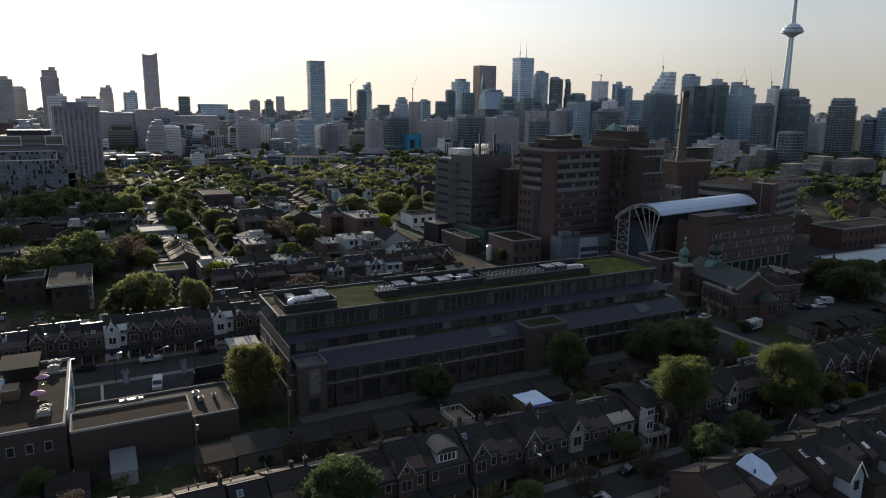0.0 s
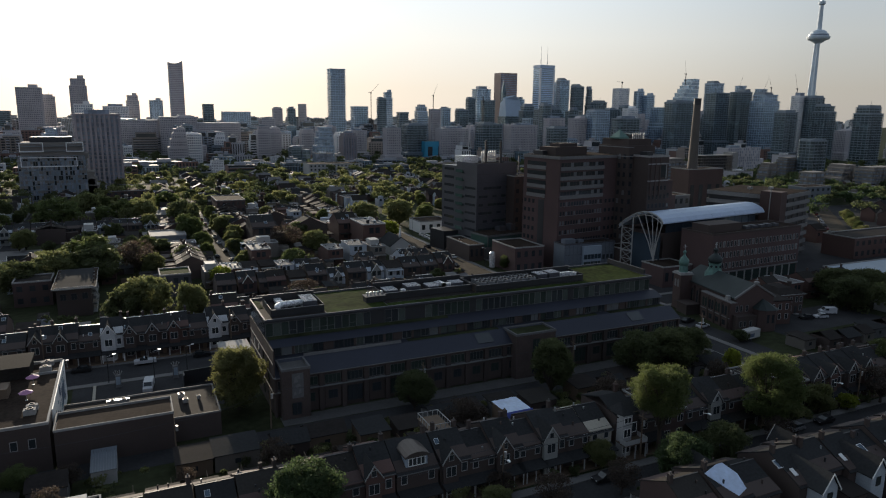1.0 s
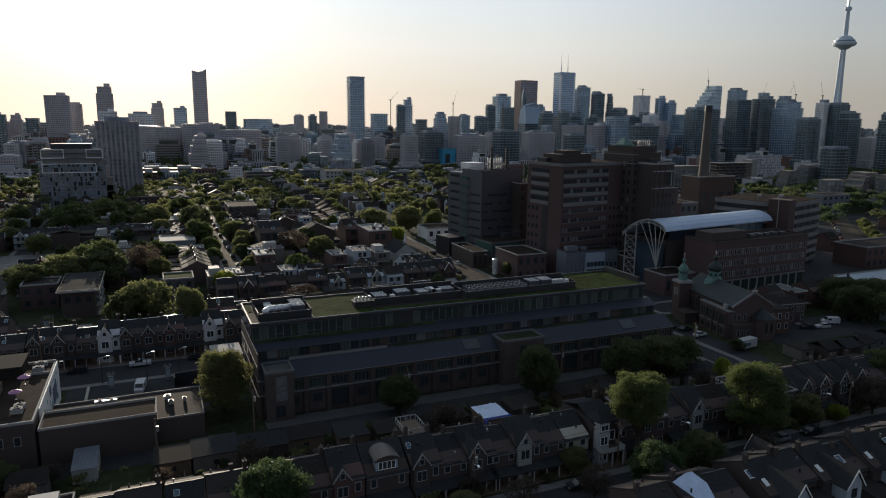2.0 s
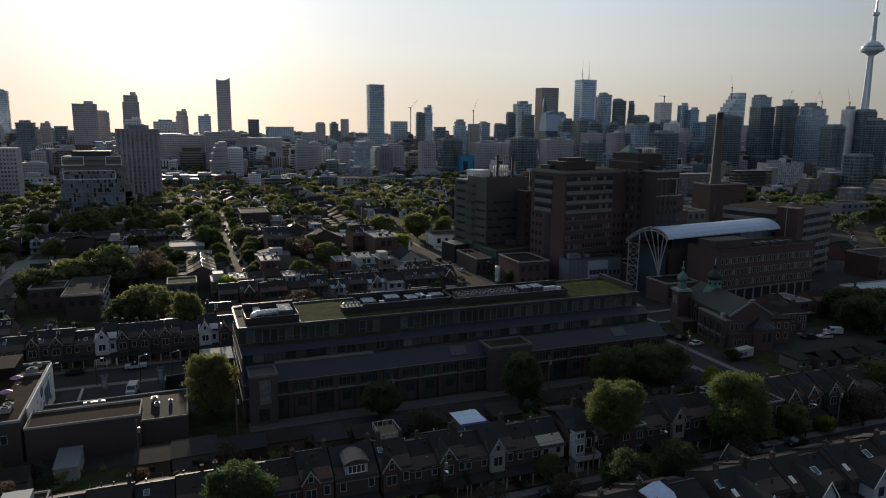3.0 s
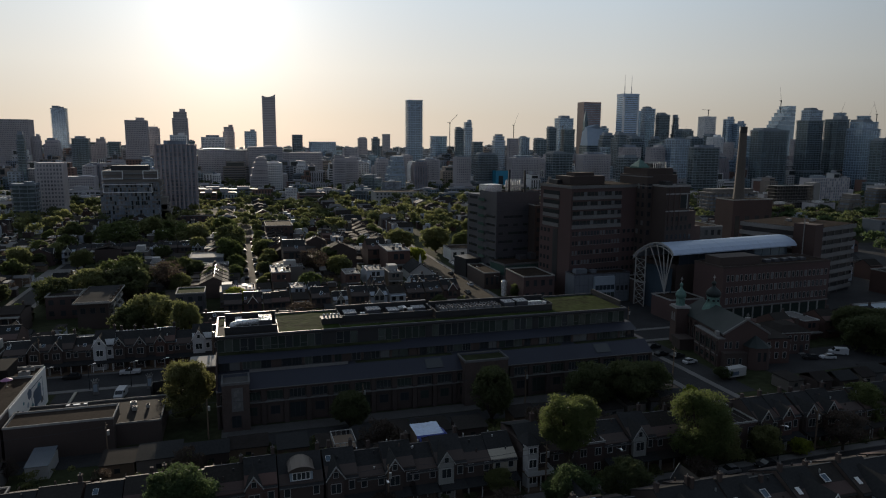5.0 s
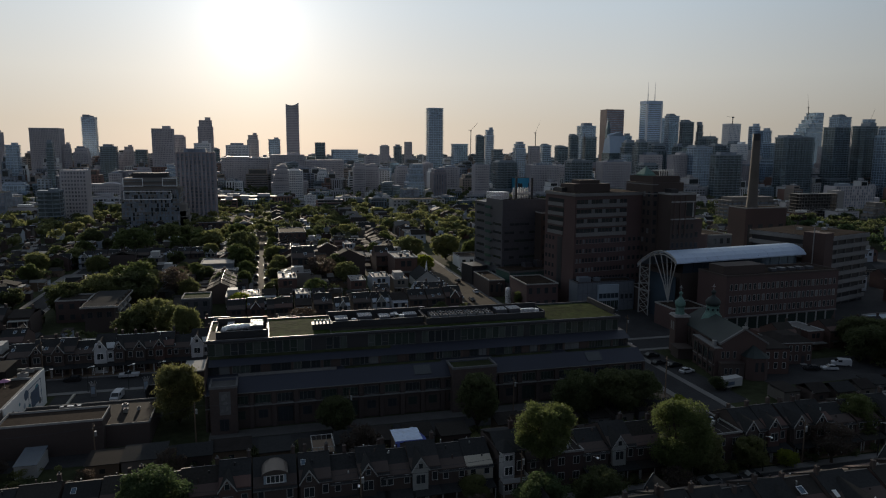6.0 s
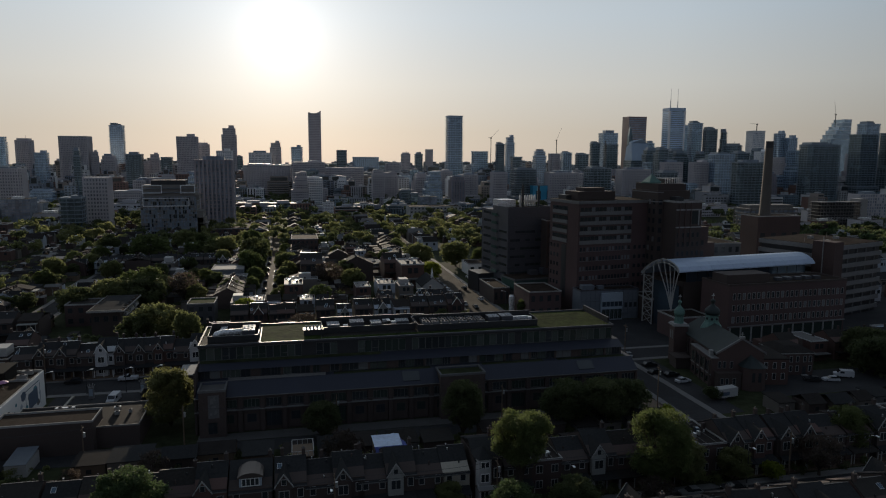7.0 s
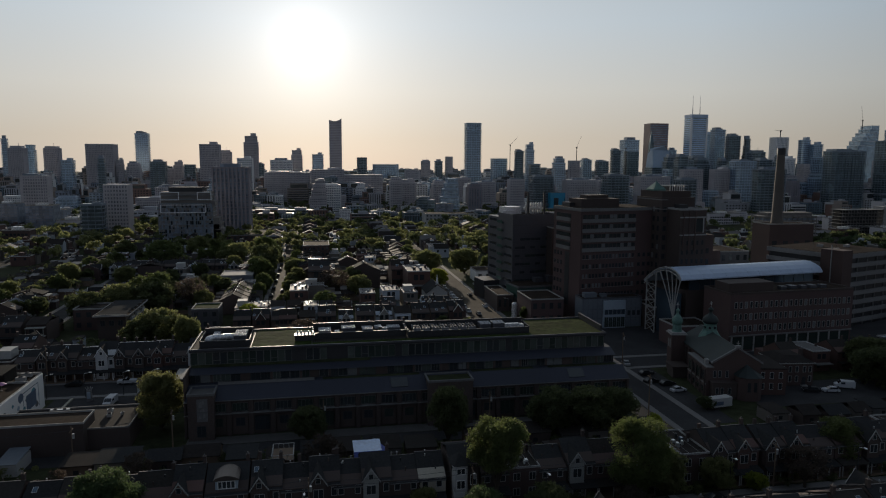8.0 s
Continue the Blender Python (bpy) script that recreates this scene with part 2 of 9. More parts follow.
# ---- mesh building ----
class Shape:
    """Vertices and faces gathered from boxes, prisms and turned forms."""

    def __init__(self):
        self.v, self.f = [], []

    def add(self, verts, faces):
        n = len(self.v)
        self.v += verts
        self.f += [tuple(n + i for i in f) for f in faces]
        return self

    def box(self, x0, y0, z0, x1, y1, z1):
        return self.add([(x0, y0, z0), (x1, y0, z0), (x1, y1, z0), (x0, y1, z0), (x0, y0, z1), (x1, y0, z1), (x1, y1, z1), (x0, y1, z1)],
                        [(3, 2, 1, 0), (4, 5, 6, 7), (0, 1, 5, 4), (1, 2, 6, 5), (2, 3, 7, 6), (3, 0, 4, 7)])

    def prism(self, outline, z0, z1):
        n = len(outline)
        return self.add([(x, y, z0) for x, y in outline] + [(x, y, z1) for x, y in outline],
                        [tuple(range(n))[::-1], tuple(range(n, 2 * n))] + [(i, (i + 1) % n, n + (i + 1) % n, n + i) for i in range(n)])

    def along_x(self, outline, x0, x1):
        """A profile of (y, z) drawn out along x."""
        n = len(outline)
        return self.add([(x0, y, z) for y, z in outline] + [(x1, y, z) for y, z in outline],
                        [tuple(range(n))[::-1], tuple(range(n, 2 * n))] + [(i, (i + 1) % n, n + (i + 1) % n, n + i) for i in range(n)])

    def along_y(self, outline, y0, y1):
        """A profile of (x, z) drawn out along y."""
        n = len(outline)
        return self.add([(x, y0, z) for x, z in outline] + [(x, y1, z) for x, z in outline],
                        [tuple(range(n)), tuple(range(n, 2 * n))[::-1]] + [(i, n + i, n + (i + 1) % n, (i + 1) % n) for i in range(n)])

    def turned(self, x, y, rings, n=12, phase=0.0):
        """Rings of (z, radius) round an upright axis."""
        v, f = [], []
        for z, r in rings:
            v += [(x + r * math.cos(phase + 2 * math.pi * i / n), y + r * math.sin(phase + 2 * math.pi * i / n), z) for i in range(n)]
        for k in range(len(rings) - 1):
            f += [(k * n + i, k * n + (i + 1) % n, (k + 1) * n + (i + 1) % n, (k + 1) * n + i) for i in range(n)]
        f += [tuple(range(n))[::-1], tuple(range((len(rings) - 1) * n, len(rings) * n))]
        return self.add(v, f)

    def rod(self, a, b, r, n=6, r1=None):
        """A round bar from a to b."""
        a, b = Vector(a), Vector(b)
        q = (b - a).to_track_quat("Z", "Y")
        r1 = r if r1 is None else r1
        v = [tuple(a + q @ Vector((r * math.cos(2 * math.pi * i / n), r * math.sin(2 * math.pi * i / n), 0))) for i in range(n)]
        v += [tuple(b + q @ Vector((r1 * math.cos(2 * math.pi * i / n), r1 * math.sin(2 * math.pi * i / n), 0))) for i in range(n)]
        return self.add(v, [tuple(range(n))[::-1], tuple(range(n, 2 * n))] + [(i, (i + 1) % n, n + (i + 1) % n, n + i) for i in range(n)])

    def ring(self, x0, y0, x1, y1, z0, z1, t):
        """Four low walls round a rectangle, t thick."""
        self.box(x0, y0, z0, x1, y0 + t, z1)
        self.box(x0, y1 - t, z0, x1, y1, z1)
        self.box(x0, y0 + t, z0, x0 + t, y1 - t, z1)
        return self.box(x1 - t, y0 + t, z0, x1, y1 - t, z1)

    def lattice(self, xs, zs, y0, y1, hole):
        """A flat frame in one piece: cells between the lines xs and zs, but for the holes."""
        nx, nz = len(xs), len(zs)
        v = [(x, y, z) for y in (y0, y1) for z in zs for x in xs]
        f = []
        k = nx * nz
        solid = lambda i, j: 0 <= i < nx - 1 and 0 <= j < nz - 1 and not hole(i, j)
        for j in range(nz - 1):
            for i in range(nx - 1):
                if not solid(i, j):
                    continue
                a, b, c, d = j * nx + i, j * nx + i + 1, (j + 1) * nx + i + 1, (j + 1) * nx + i
                f += [(a, b, c, d), (k + d, k + c, k + b, k + a)]
                for near, (p, q) in (((i, j - 1), (a, b)), ((i + 1, j), (b, c)), ((i, j + 1), (c, d)), ((i - 1, j), (d, a))):
                    if not solid(*near):
                        f.append((q, p, k + p, k + q))
        return self.add(v, f)

    def tube(self, pts, r, n=4):
        """One bent round bar through several points, mostly along x or y."""
        v, f = [], []
        for i, p in enumerate(pts):
            way = (Vector(pts[min(i + 1, len(pts) - 1)]) - Vector(pts[max(i - 1, 0)])).to_track_quat("Z", "Y")
            v += [tuple(Vector(p) + way @ Vector((r * math.cos(2 * math.pi * k / n), r * math.sin(2 * math.pi * k / n), 0))) for k in range(n)]
        for i in range(len(pts) - 1):
            f += [(i * n + k, i * n + (k + 1) % n, (i + 1) * n + (k + 1) % n, (i + 1) * n + k) for k in range(n)]
        return self.add(v, f + [tuple(range(n))[::-1], tuple(range((len(pts) - 1) * n, len(pts) * n))])

    def mesh(self, name, mat, smooth=False):
        me = bpy.data.meshes.new(name)
        me.from_pydata(self.v, [], self.f)
        if len(self.f) < 4000:
            bm = bmesh.new()
            bm.from_mesh(me)
            bmesh.ops.recalc_face_normals(bm, faces=bm.faces)
            bm.to_mesh(me)
            bm.free()
        me.materials.append(mat)
        if smooth:
            me.polygons.foreach_set("use_smooth", [True] * len(me.polygons))
        me.update()
        return me


def part(name, shape, mat, parent, label="", smooth=False):
    """One mesh under a thing or under a part."""
    data = shape if isinstance(shape, bpy.types.Mesh) else shape.mesh(name, mat, smooth)
    ob = new(name, data)
    ob.parent = parent
    return tagged(ob, label)


def thing(name, m, label, category, group="", kind=""):
    """An empty at the base of a thing, which its parts hang on."""
    ob = new(name)
    ob.empty_display_size = 0.3
    ob.matrix_basis = m
    return tagged(ob, label, category, group, kind)


def whole(name, shape, mat, label, category, group="", kind="", smooth=False):
    """A thing of one mesh."""
    return tagged(new(name, shape.mesh(name, mat, smooth)), label, category, group, kind)


def joined(name, pieces, label, category):
    """Many small things that nobody could count, in one object: pairs of a shape and its material."""
    v, f, k = [], [], []
    me = bpy.data.meshes.new(name)
    for i, (shape, mat) in enumerate(pieces):
        n = len(v)
        v += shape.v
        f += [tuple(n + a for a in face) for face in shape.f]
        k += [i] * len(shape.f)
        me.materials.append(mat)
    me.from_pydata(v, [], f)
    me.polygons.foreach_set("material_index", k)
    me.update()
    return tagged(new(name, me), label, category, kind="stuff")


def about(px, py, x, y, deg):
    """Turns a thing built at px, py by deg and sets that point of it at x, y."""
    return pose(x, y, 0, 0, 0, deg) @ pose(-px, -py, 0)

# ---- ground, streets and lots ----
path_paving = material("dirty_concrete_paving", (0.085, 0.082, 0.08), 0.85, grain=2, vary=0.35, stain=0.3)


def slab(name, x0, y0, x1, y1, z0, z1, mat, label, category, kind="structure"):
    return whole(name, Shape().box(x0, y0, z0, x1, y1, z1), mat, label, category, kind=kind)


ground = whole("ground", Shape().box(-4500, -900, -1.0, 4500, 4800, 0.0), grass_soil, "city ground of grass, yards and worn soil", "ground", kind="structure")
STREETS = [
    # name, x0, y0, x1, y1
    ("road", -140, 76.5, 330, 83.5),
    ("road", -260, 166, 150, 177),
    ("road", 40.2, 264, 46.8, 660),
    ("road", 126, 177.2, 139, 760),
    ("road", 150, 86, 157, 300),
    ("road", -47, 177.2, -39, 660),
    ("road", -134, 177.2, -126, 660),
    ("road", -400, 660.2, 900, 674),
    ("road", 157.2, 166, 284, 176),
    ("road", 48, 330, 125.8, 337),
    ("road", -38.8, 330, 39.2, 337),
]
for n, x0, y0, x1, y1 in STREETS:
    slab(n, x0, y0, x1, y1, -0.2, 0.02, asphalt_worn if 20 > x1 - x0 and 0 < x0 < 148 else asphalt, "worn grey asphalt city street between low houses", "street")
    if x1 - x0 > y1 - y0:
        for a, b in ((y0 - 2.0, y0 - 0.05), (y1 + 0.05, y1 + 2.0)):
            slab("pavement", x0, a, x1, b, -0.2, 0.15, paving, "raised concrete pavement along the street", "pavement")
    else:
        for a, b in ((x0 - 2.0, x0 - 0.05), (x1 + 0.05, x1 + 2.0)):
            slab("pavement", a, y0 + 2.2, b, y1 - 2.2, -0.2, 0.146, paving, "raised concrete pavement along the street", "pavement")
slab("parking_lot", -7.2, 142.5, 26, 163.8, -0.2, 0.024, asphalt, "dark asphalt parking lot with faint bay lines", "parking lot")
slab("parking_lot", 143.5, 118, 166, 164, -0.2, 0.028, asphalt, "dark asphalt church parking lot", "parking lot")
slab("parking_lot", 158, 178.2, 284, 216, -0.2, 0.026, asphalt, "dark asphalt forecourt of the hospital", "parking lot")
slab("lane", -40, 119.5, 148, 125.5, -0.2, 0.03, asphalt, "narrow service lane behind the houses", "lane")
slab("lane", 33, 125.7, 142, 130.2, -0.2, 0.1, path_paving, "pale concrete path along the brick building", "path")

# ---- the long brick loft building with the green roof ----
def window(parent, x0, z0, x1, z1, y, depth=0.12, frame_mat=None, glass=None, bars=1, bar=0.08):
    """A window in a wall that faces -y: frame with a pane of its own."""
    fm, gm = frame_mat or trim_paint, glass or glass_dark
    xs = [x0, x0 + bar]
    for i in range(1, bars + 1):
        xm = x0 + (x1 - x0) * i / (bars + 1)
        xs += [xm - bar / 2, xm + bar / 2]
    xs += [x1 - bar, x1]
    s = Shape().lattice(xs, [z0, z0 + bar, z1 - bar, z1], y - depth, y, lambda i, j: j == 1 and i % 2 == 1)
    w = part("window", s, fm, parent)
    part("pane", Shape().box(x0 + bar, y - 0.05, z0 + bar, x1 - bar, y - 0.01, z1 - bar), gm, w)
    return w


loft_brick = material("weathered_loft_brick", (0.075, 0.056, 0.05), 0.88, grain=4, vary=0.4, stain=0.25)
# panes made paler in base colour, standing in for the sky they reflect
pale_glass = material("pale_reflection_glass", (0.095, 0.115, 0.105), 0.2, 0.3, grain=0.8, vary=0.4, tint=0.9)
loft_frame = material("dull_grey_window_frame", (0.15, 0.158, 0.155), 0.5, 0.2, grain=2, vary=0.25, tint=0.5)


def long_building():
    b = thing("loft_building", pose(0, 0, 0), "long brown-brick loft building with stepped glass storeys and green roof", "building")
    X0, X1 = 32.2, 142.5
    mixed = random.Random(23)
    # brick base with piers, recessed bays and stone ledges
    core = Shape().box(X0 + 0.3, 131.2, 0, X1 - 0.3, 158.6, 8.4)
    part("core_wall", core, brick_dark, b)
    bays = 22
    step = (X1 - X0) / bays
    for i in range(bays + 1):
        x = X0 + step * i
        part("pier", Shape().box(max(X0, x - 0.55), 130.6, 0, min(X1, x + 0.55), 131.2, 8.5), brick_dark, b)
    for z0, z1 in ((4.75, 5.35), (8.0, 8.55)):
        part("spandrel", Shape().box(X0, 130.7, z0, X1, 131.2, z1), brick_dark, b)
    for z in (5.36, 8.56):
        part("stone_ledge", Shape().box(X0, 130.35, z, X1, 131.2, z + 0.18), hospital_band, b, "pale stone ledge")
    for i in range(bays):
        x0, x1 = X0 + step * i + 0.75, X0 + step * (i + 1) - 0.75
        window(b, x0, 5.75, x1, 7.75, 131.19, 0.1, loft_frame, mixed.choice((greenish_glass, glass_dark, glass_grey, greenish_glass)), 3, 0.06)
        if mixed.random() < 0.45:
            window(b, x0, 0.9, x1, 4.5, 131.19, 0.1, dark_metal, mixed.choice((glass_dark, greenish_glass)), 2, 0.1)
        else:
            part("bay_infill", Shape().box(x0, 131.02, 0.3, x1, 131.18, 4.6), loft_brick, b, "brick-filled bay")
            window(b, x0 + 0.7, 2.2, x1 - 0.7, 4.2, 131.01, 0.06, dark_metal, mixed.choice((glass_dark, greenish_glass)), 1, 0.08)
    part("end_wall", Shape().box(X0, 131.2, 0, X0 + 0.3, 158.8, 14.5), loft_brick, b)
    for z in (4.9, 8.3, 11.4):
        part("end_ledge", Shape().box(X0 - 0.12, 131.4, z, X0, 158.6, z + 0.2), hospital_band, b)
    for ya in (136, 141.5, 147, 152.5):
        for z in (1.4, 5.6, 9.0):
            part("end_window", Shape().box(X0 - 0.06, ya, z, X0, ya + 1.5, z + 2.0), glass_dark, b)
    part("end_wall", Shape().box(X1 - 0.3, 131.2, 0, X1, 158.8, 8.5), brick_brown, b)
    part("rear_wall", Shape().box(X0 + 0.3, 158.6, 0, X1 - 0.3, 158.9, 10.8), brick_brown, b)
    # sloping metal roof over the base
    part("sloping_roof", Shape().along_x([(130.4, 8.75), (134.6, 11.2), (158.5, 11.2), (158.5, 10.2), (134.8, 10.2), (130.8, 8.75)], X0 + 0.31, X1), slate_metal, b, "dark standing-seam metal roof")
    seams = Shape()
    for i in range(94):
        x = X0 + 1.0 + i * 1.17
        if x < X1 - 0.3:
            seams.along_x([(130.4, 8.755), (134.6, 11.205), (134.6, 11.22), (130.4, 8.77)], x - 0.012, x + 0.012)
    tagged(part("seam_ribbing", seams, slate_metal, b), kind="stuff")
    for xa in (80.5, 126.5):
        part("roof_hatch", Shape().along_x([(131.4, 9.42), (134.0, 10.94), (134.0, 11.02), (131.4, 9.5)], xa, xa + 4.2), glass_dark, b, "dark roof glazing")
    for xa, xb in ((64, 88), (101.5, 118), (122, 141)):
        part("planted_strip", sedum_bed(xa, 134.9, xb, 136.6, 11.22), grass_soil, b, "strip of dry planting")
    # third storey
    x2 = 140.9
    part("third_storey", Shape().box(X0 + 0.4, 137.0, 11.2, x2, 158.4, 13.5), dark_metal, b)
    n = 46
    st = (x2 - X0 - 1.0) / n
    for i in range(n):
        x0 = X0 + 0.6 + st * i
        if i % 3 == 2:
            part("pilaster", Shape().box(x0 - 0.1, 136.7, 11.25, x0 + 0.45, 137.0, 13.3), loft_brick, b)
            x0, st_here = x0 + 0.5, st - 0.5
        else:
            st_here = st
        if i % 7 == 5:
            part("wall_panel", Shape().box(x0, 136.85, 11.25, x0 + st_here - 0.2, 137.0, 13.3), brick_dark, b)
        else:
            window(b, x0, 11.3, x0 + st_here - 0.15, 13.2, 136.99, 0.1, mixed.choice((loft_frame, grey_metal, dark_metal)), mixed.choice((glass_dark, glass_dark, pale_glass, glass_grey, greenish_glass, greenish_glass, pale_glass, blind) if i % 5 else (glass_dark,)), mixed.choice((0, 1, 2, 1)), 0.08)
    part("balcony_rail", Shape().box(39.4, 134.7, 11.2, 62, 134.78, 11.9), hospital_band, b, "pale low balcony wall")
    part("upper_band", Shape().along_x([(136.3, 13.3), (139.9, 14.6), (158.3, 14.6), (158.3, 13.5), (136.6, 13.2)], X0 + 0.32, x2 + 0.4), slate_metal, b, "dark sloping metal band")
    part("planted_edge", Shape().along_x([(139.0, 14.35), (139.9, 14.8), (139.9, 14.6)], X0 + 0.5, 76), grass_soil, b, "strip of dry planting")
    # top storey of glass
    x3 = 139.6
    part("top_storey", Shape().box(X0 + 0.2, 140.2, 14.6, x3, 158.2, 18.0), dark_metal, b)
    n = 62
    st = (x3 - X0 - 0.4) / n
    for i in range(n):
        x0 = X0 + 0.25 + st * i
        xm = x0 + st / 2
        # plain wall, and terrace recesses whose shade is given as flat dark panels
        if any(xa < xm < xb for xa, xb in ((56.5, 60.5), (65.4, 70.6), (82.5, 83.8), (112, 114))):
            part("wall_panel", Shape().box(x0, 140.12, 14.65, x0 + st, 140.2, 17.9), dark_metal, b)
            continue
        lit = mixed.choice((greenish_glass, greenish_glass, pale_glass, pale_glass, glass_grey)) if not (any(xa < xm < xb for xa, xb in ((38, 41), (60.4, 64), (86, 92)))) else glass_dark
        w = window(b, x0, 14.75, x0 + st - 0.06, 17.8, 140.19, 0.08, loft_frame, lit, 0, 0.07)
        if mixed.random() < 0.35:
            part("transom", Shape().box(x0 + 0.07, 140.12, 15.7, x0 + st - 0.13, 140.18, 15.78), loft_frame, w)
    for i in range(9):
        y0 = 140.6 + i * 1.9
        s = Shape().box(X0 + 0.08, y0, 14.75, X0 + 0.2, y0 + 1.75, 17.8)
        part("side_pane", s, glass_dark, b)
    part("roof_slab", Shape().box(X0, 139.7, 18.0, 139.9, 158.8, 18.35), dark_metal, b)
    part("parapet", Shape().ring(X0, 139.7, 139.9, 158.8, 18.35, 18.75, 0.35), grey_metal, b, "grey metal parapet coping")
    for x0, x1 in ((46.6, 61.4), (119.5, 139.4)):
        part("sedum_roof", sedum_bed(x0, 140.2, x1, 158.3, 18.36), sedum, b, "mossy green sedum roof")
    part("roof_felt", Shape().box(X0 + 0.4, 140.1, 18.355, 46.4, 158.4, 18.40).box(61.6, 143.8, 18.355, 119.4, 158.4, 18.40), flat_roof, b)
    part("sedum_roof", sedum_bed(61.6, 140.2, 119.4, 143.6, 18.36), sedum, b, "mossy green sedum roof")
    part("sedum_roof", sedum_bed(32.7, 150.0, 34.1, 157.5, 18.41), sedum, b, "mossy green sedum roof")
    # dark screens round the plant
    for x0, y0, x1, y1 in ((34.2, 142.6, 46.3, 152.4), (61.8, 146.4, 86.2, 153.6), (86.4, 144.4, 119.6, 151.6)):
        part("plant_deck", Shape().box(x0 + 0.2, y0 + 0.2, 18.4, x1 - 0.2, y1 - 0.2, 19.35), flat_roof, b)
        part("plant_screen", Shape().box(x0, y0, 18.4, x1, y0 + 0.2, 19.9).box(x0, y1 - 0.2, 18.4, x1, y1, 20.9).box(x0, y0 + 0.2, 18.4, x0 + 0.2, y1 - 0.2, 20.2).box(x1 - 0.2, y0 + 0.2, 18.4, x1, y1 - 0.2, 20.2), dark_metal, b, "dark metal plant screen")
        part("screen_coping", Shape().box(x0 - 0.05, y0 - 0.05, 19.9, x1 + 0.05, y0 + 0.3, 20.0).box(x0 - 0.05, y1 - 0.3, 20.9, x1 + 0.05, y1 + 0.05, 21.0), grey_metal, b)
    part("end_parapet", Shape().box(139.3, 142.5, 18.76, 139.9, 158.8, 20.0), dark_metal, b)
    part("stair_head", Shape().box(57.2, 145.0, 18.4, 62.0, 147.6, 19.8).box(57.0, 144.8, 19.8, 62.2, 147.8, 19.95), dark_metal, b)
    # brick corner towers
    for x0, x1, zt in ((33.4, 39.2, 10.7), (89.3, 100.4, 10.9)):
        part("stair_tower", Shape().box(x0, 128.6, 0, x1, 134.8, zt), loft_brick, b, "brown brick projecting tower")
        part("tower_parapet", Shape().ring(x0 - 0.15, 128.45, x1 + 0.15, 134.95, zt, zt + 0.55, 0.4), concrete_dark, b, "grey concrete parapet")
        part("tower_roof", Shape().box(x0 + 0.2, 128.9, zt, x1 - 0.2, 134.6, zt + 0.1), grass_soil if x0 > 80 else path_paving, b)
        xm = (x0 + x1) / 2
        window(b, xm - 1.0, 0.9, xm + 1.0, 3.6, 128.59, 0.1, dark_metal, glass_dark, 1, 0.1)
        if x0 < 40:
            part("painted_panel", Shape().box(xm - 0.9, 128.54, 4.6, xm + 1.5, 128.58, 10.0), concrete_dark, b, "faded grey painted panel")
            for k, (dx, dz, w, h) in enumerate(((-0.5, 7.9, 0.8, 1.5), (0.1, 8.6, 0.7, 1.0), (-0.2, 6.9, 1.1, 0.8), (0.4, 5.4, 0.6, 1.2), (-0.6, 5.2, 0.5, 0.9))):
                part("paint_patch", Shape().along_y([(xm + dx, dz), (xm + dx + w, dz + 0.2), (xm + dx + w * 0.8, dz + h), (xm + dx + 0.1, dz + h * 0.8)], 128.52, 128.538), hospital_band, b)
        else:
            window(b, xm - 1.0, 4.8, xm + 1.0, zt - 1.2, 128.59, 0.1, dark_metal, greenish_glass, 1, 0.1)
    return b


def sedum_bed(x0, y0, x1, y1, z):
    """A planted bed with a lumpy top."""
    nx, ny = max(2, int((x1 - x0) / 0.6)), max(2, int((y1 - y0) / 0.6))
    v, f = [], []
    for j in range(ny + 1):
        for i in range(nx + 1):
            x, y = x0 + (x1 - x0) * i / nx, y0 + (y1 - y0) * j / ny
            edge = i in (0, nx) or j in (0, ny)
            v.append((x, y, z if edge else z + 0.1 + 0.07 * noise.noise(Vector((x * 0.35, y * 0.35, 0))) + 0.04 * random.random()))
    for j in range(ny):
        for i in range(nx):
            a = j * (nx + 1) + i
            f.append((a, a + 1, a + nx + 2, a + nx + 1))
    return Shape().add(v, f)


long_building()


unit_grey = material("weathered_unit_grey", (0.2, 0.21, 0.22), 0.5, 0.4, grain=3, vary=0.3)


def rooftop_unit(x, y, z, w, d, h, mat=None, fans=0, label="pale boxy rooftop air-handling unit", slats=0):
    u = thing("rooftop_unit", pose(x, y, z), label, "air conditioner")
    part("casing", Shape().box(-w / 2, -d / 2, 0.15, w / 2, d / 2, h), grey_metal if slats else mat or white_metal, u)
    part("skid", Shape().box(-w / 2 + 0.1, -d / 2 + 0.1, 0, w / 2 - 0.1, d / 2 - 0.1, 0.15), dark_metal, u)
    if slats:
        louvres = Shape()
        for i in range(slats):
            ya = -d / 2 + (i + 0.15) * d / slats
            louvres.along_x([(ya, h), (ya + d / slats * 0.7, h), (ya + d / slats * 0.7, h + 0.1), (ya, h + 0.22)], -w / 2 - 0.02, w / 2 + 0.02)
        part("louvre_bank", louvres, white_metal, u, "white slatted louvres")
    for i in range(fans):
        fx = -w / 2 + (i + 0.5) * w / fans
        part("fan_cowl", Shape().turned(fx, 0, [(h, min(d, w / fans) * 0.42), (h + 0.2, min(d, w / fans) * 0.42), (h + 0.2, min(d, w / fans) * 0.3), (h + 0.05, min(d, w / fans) * 0.28)], 12), dark_metal, u)
    return u


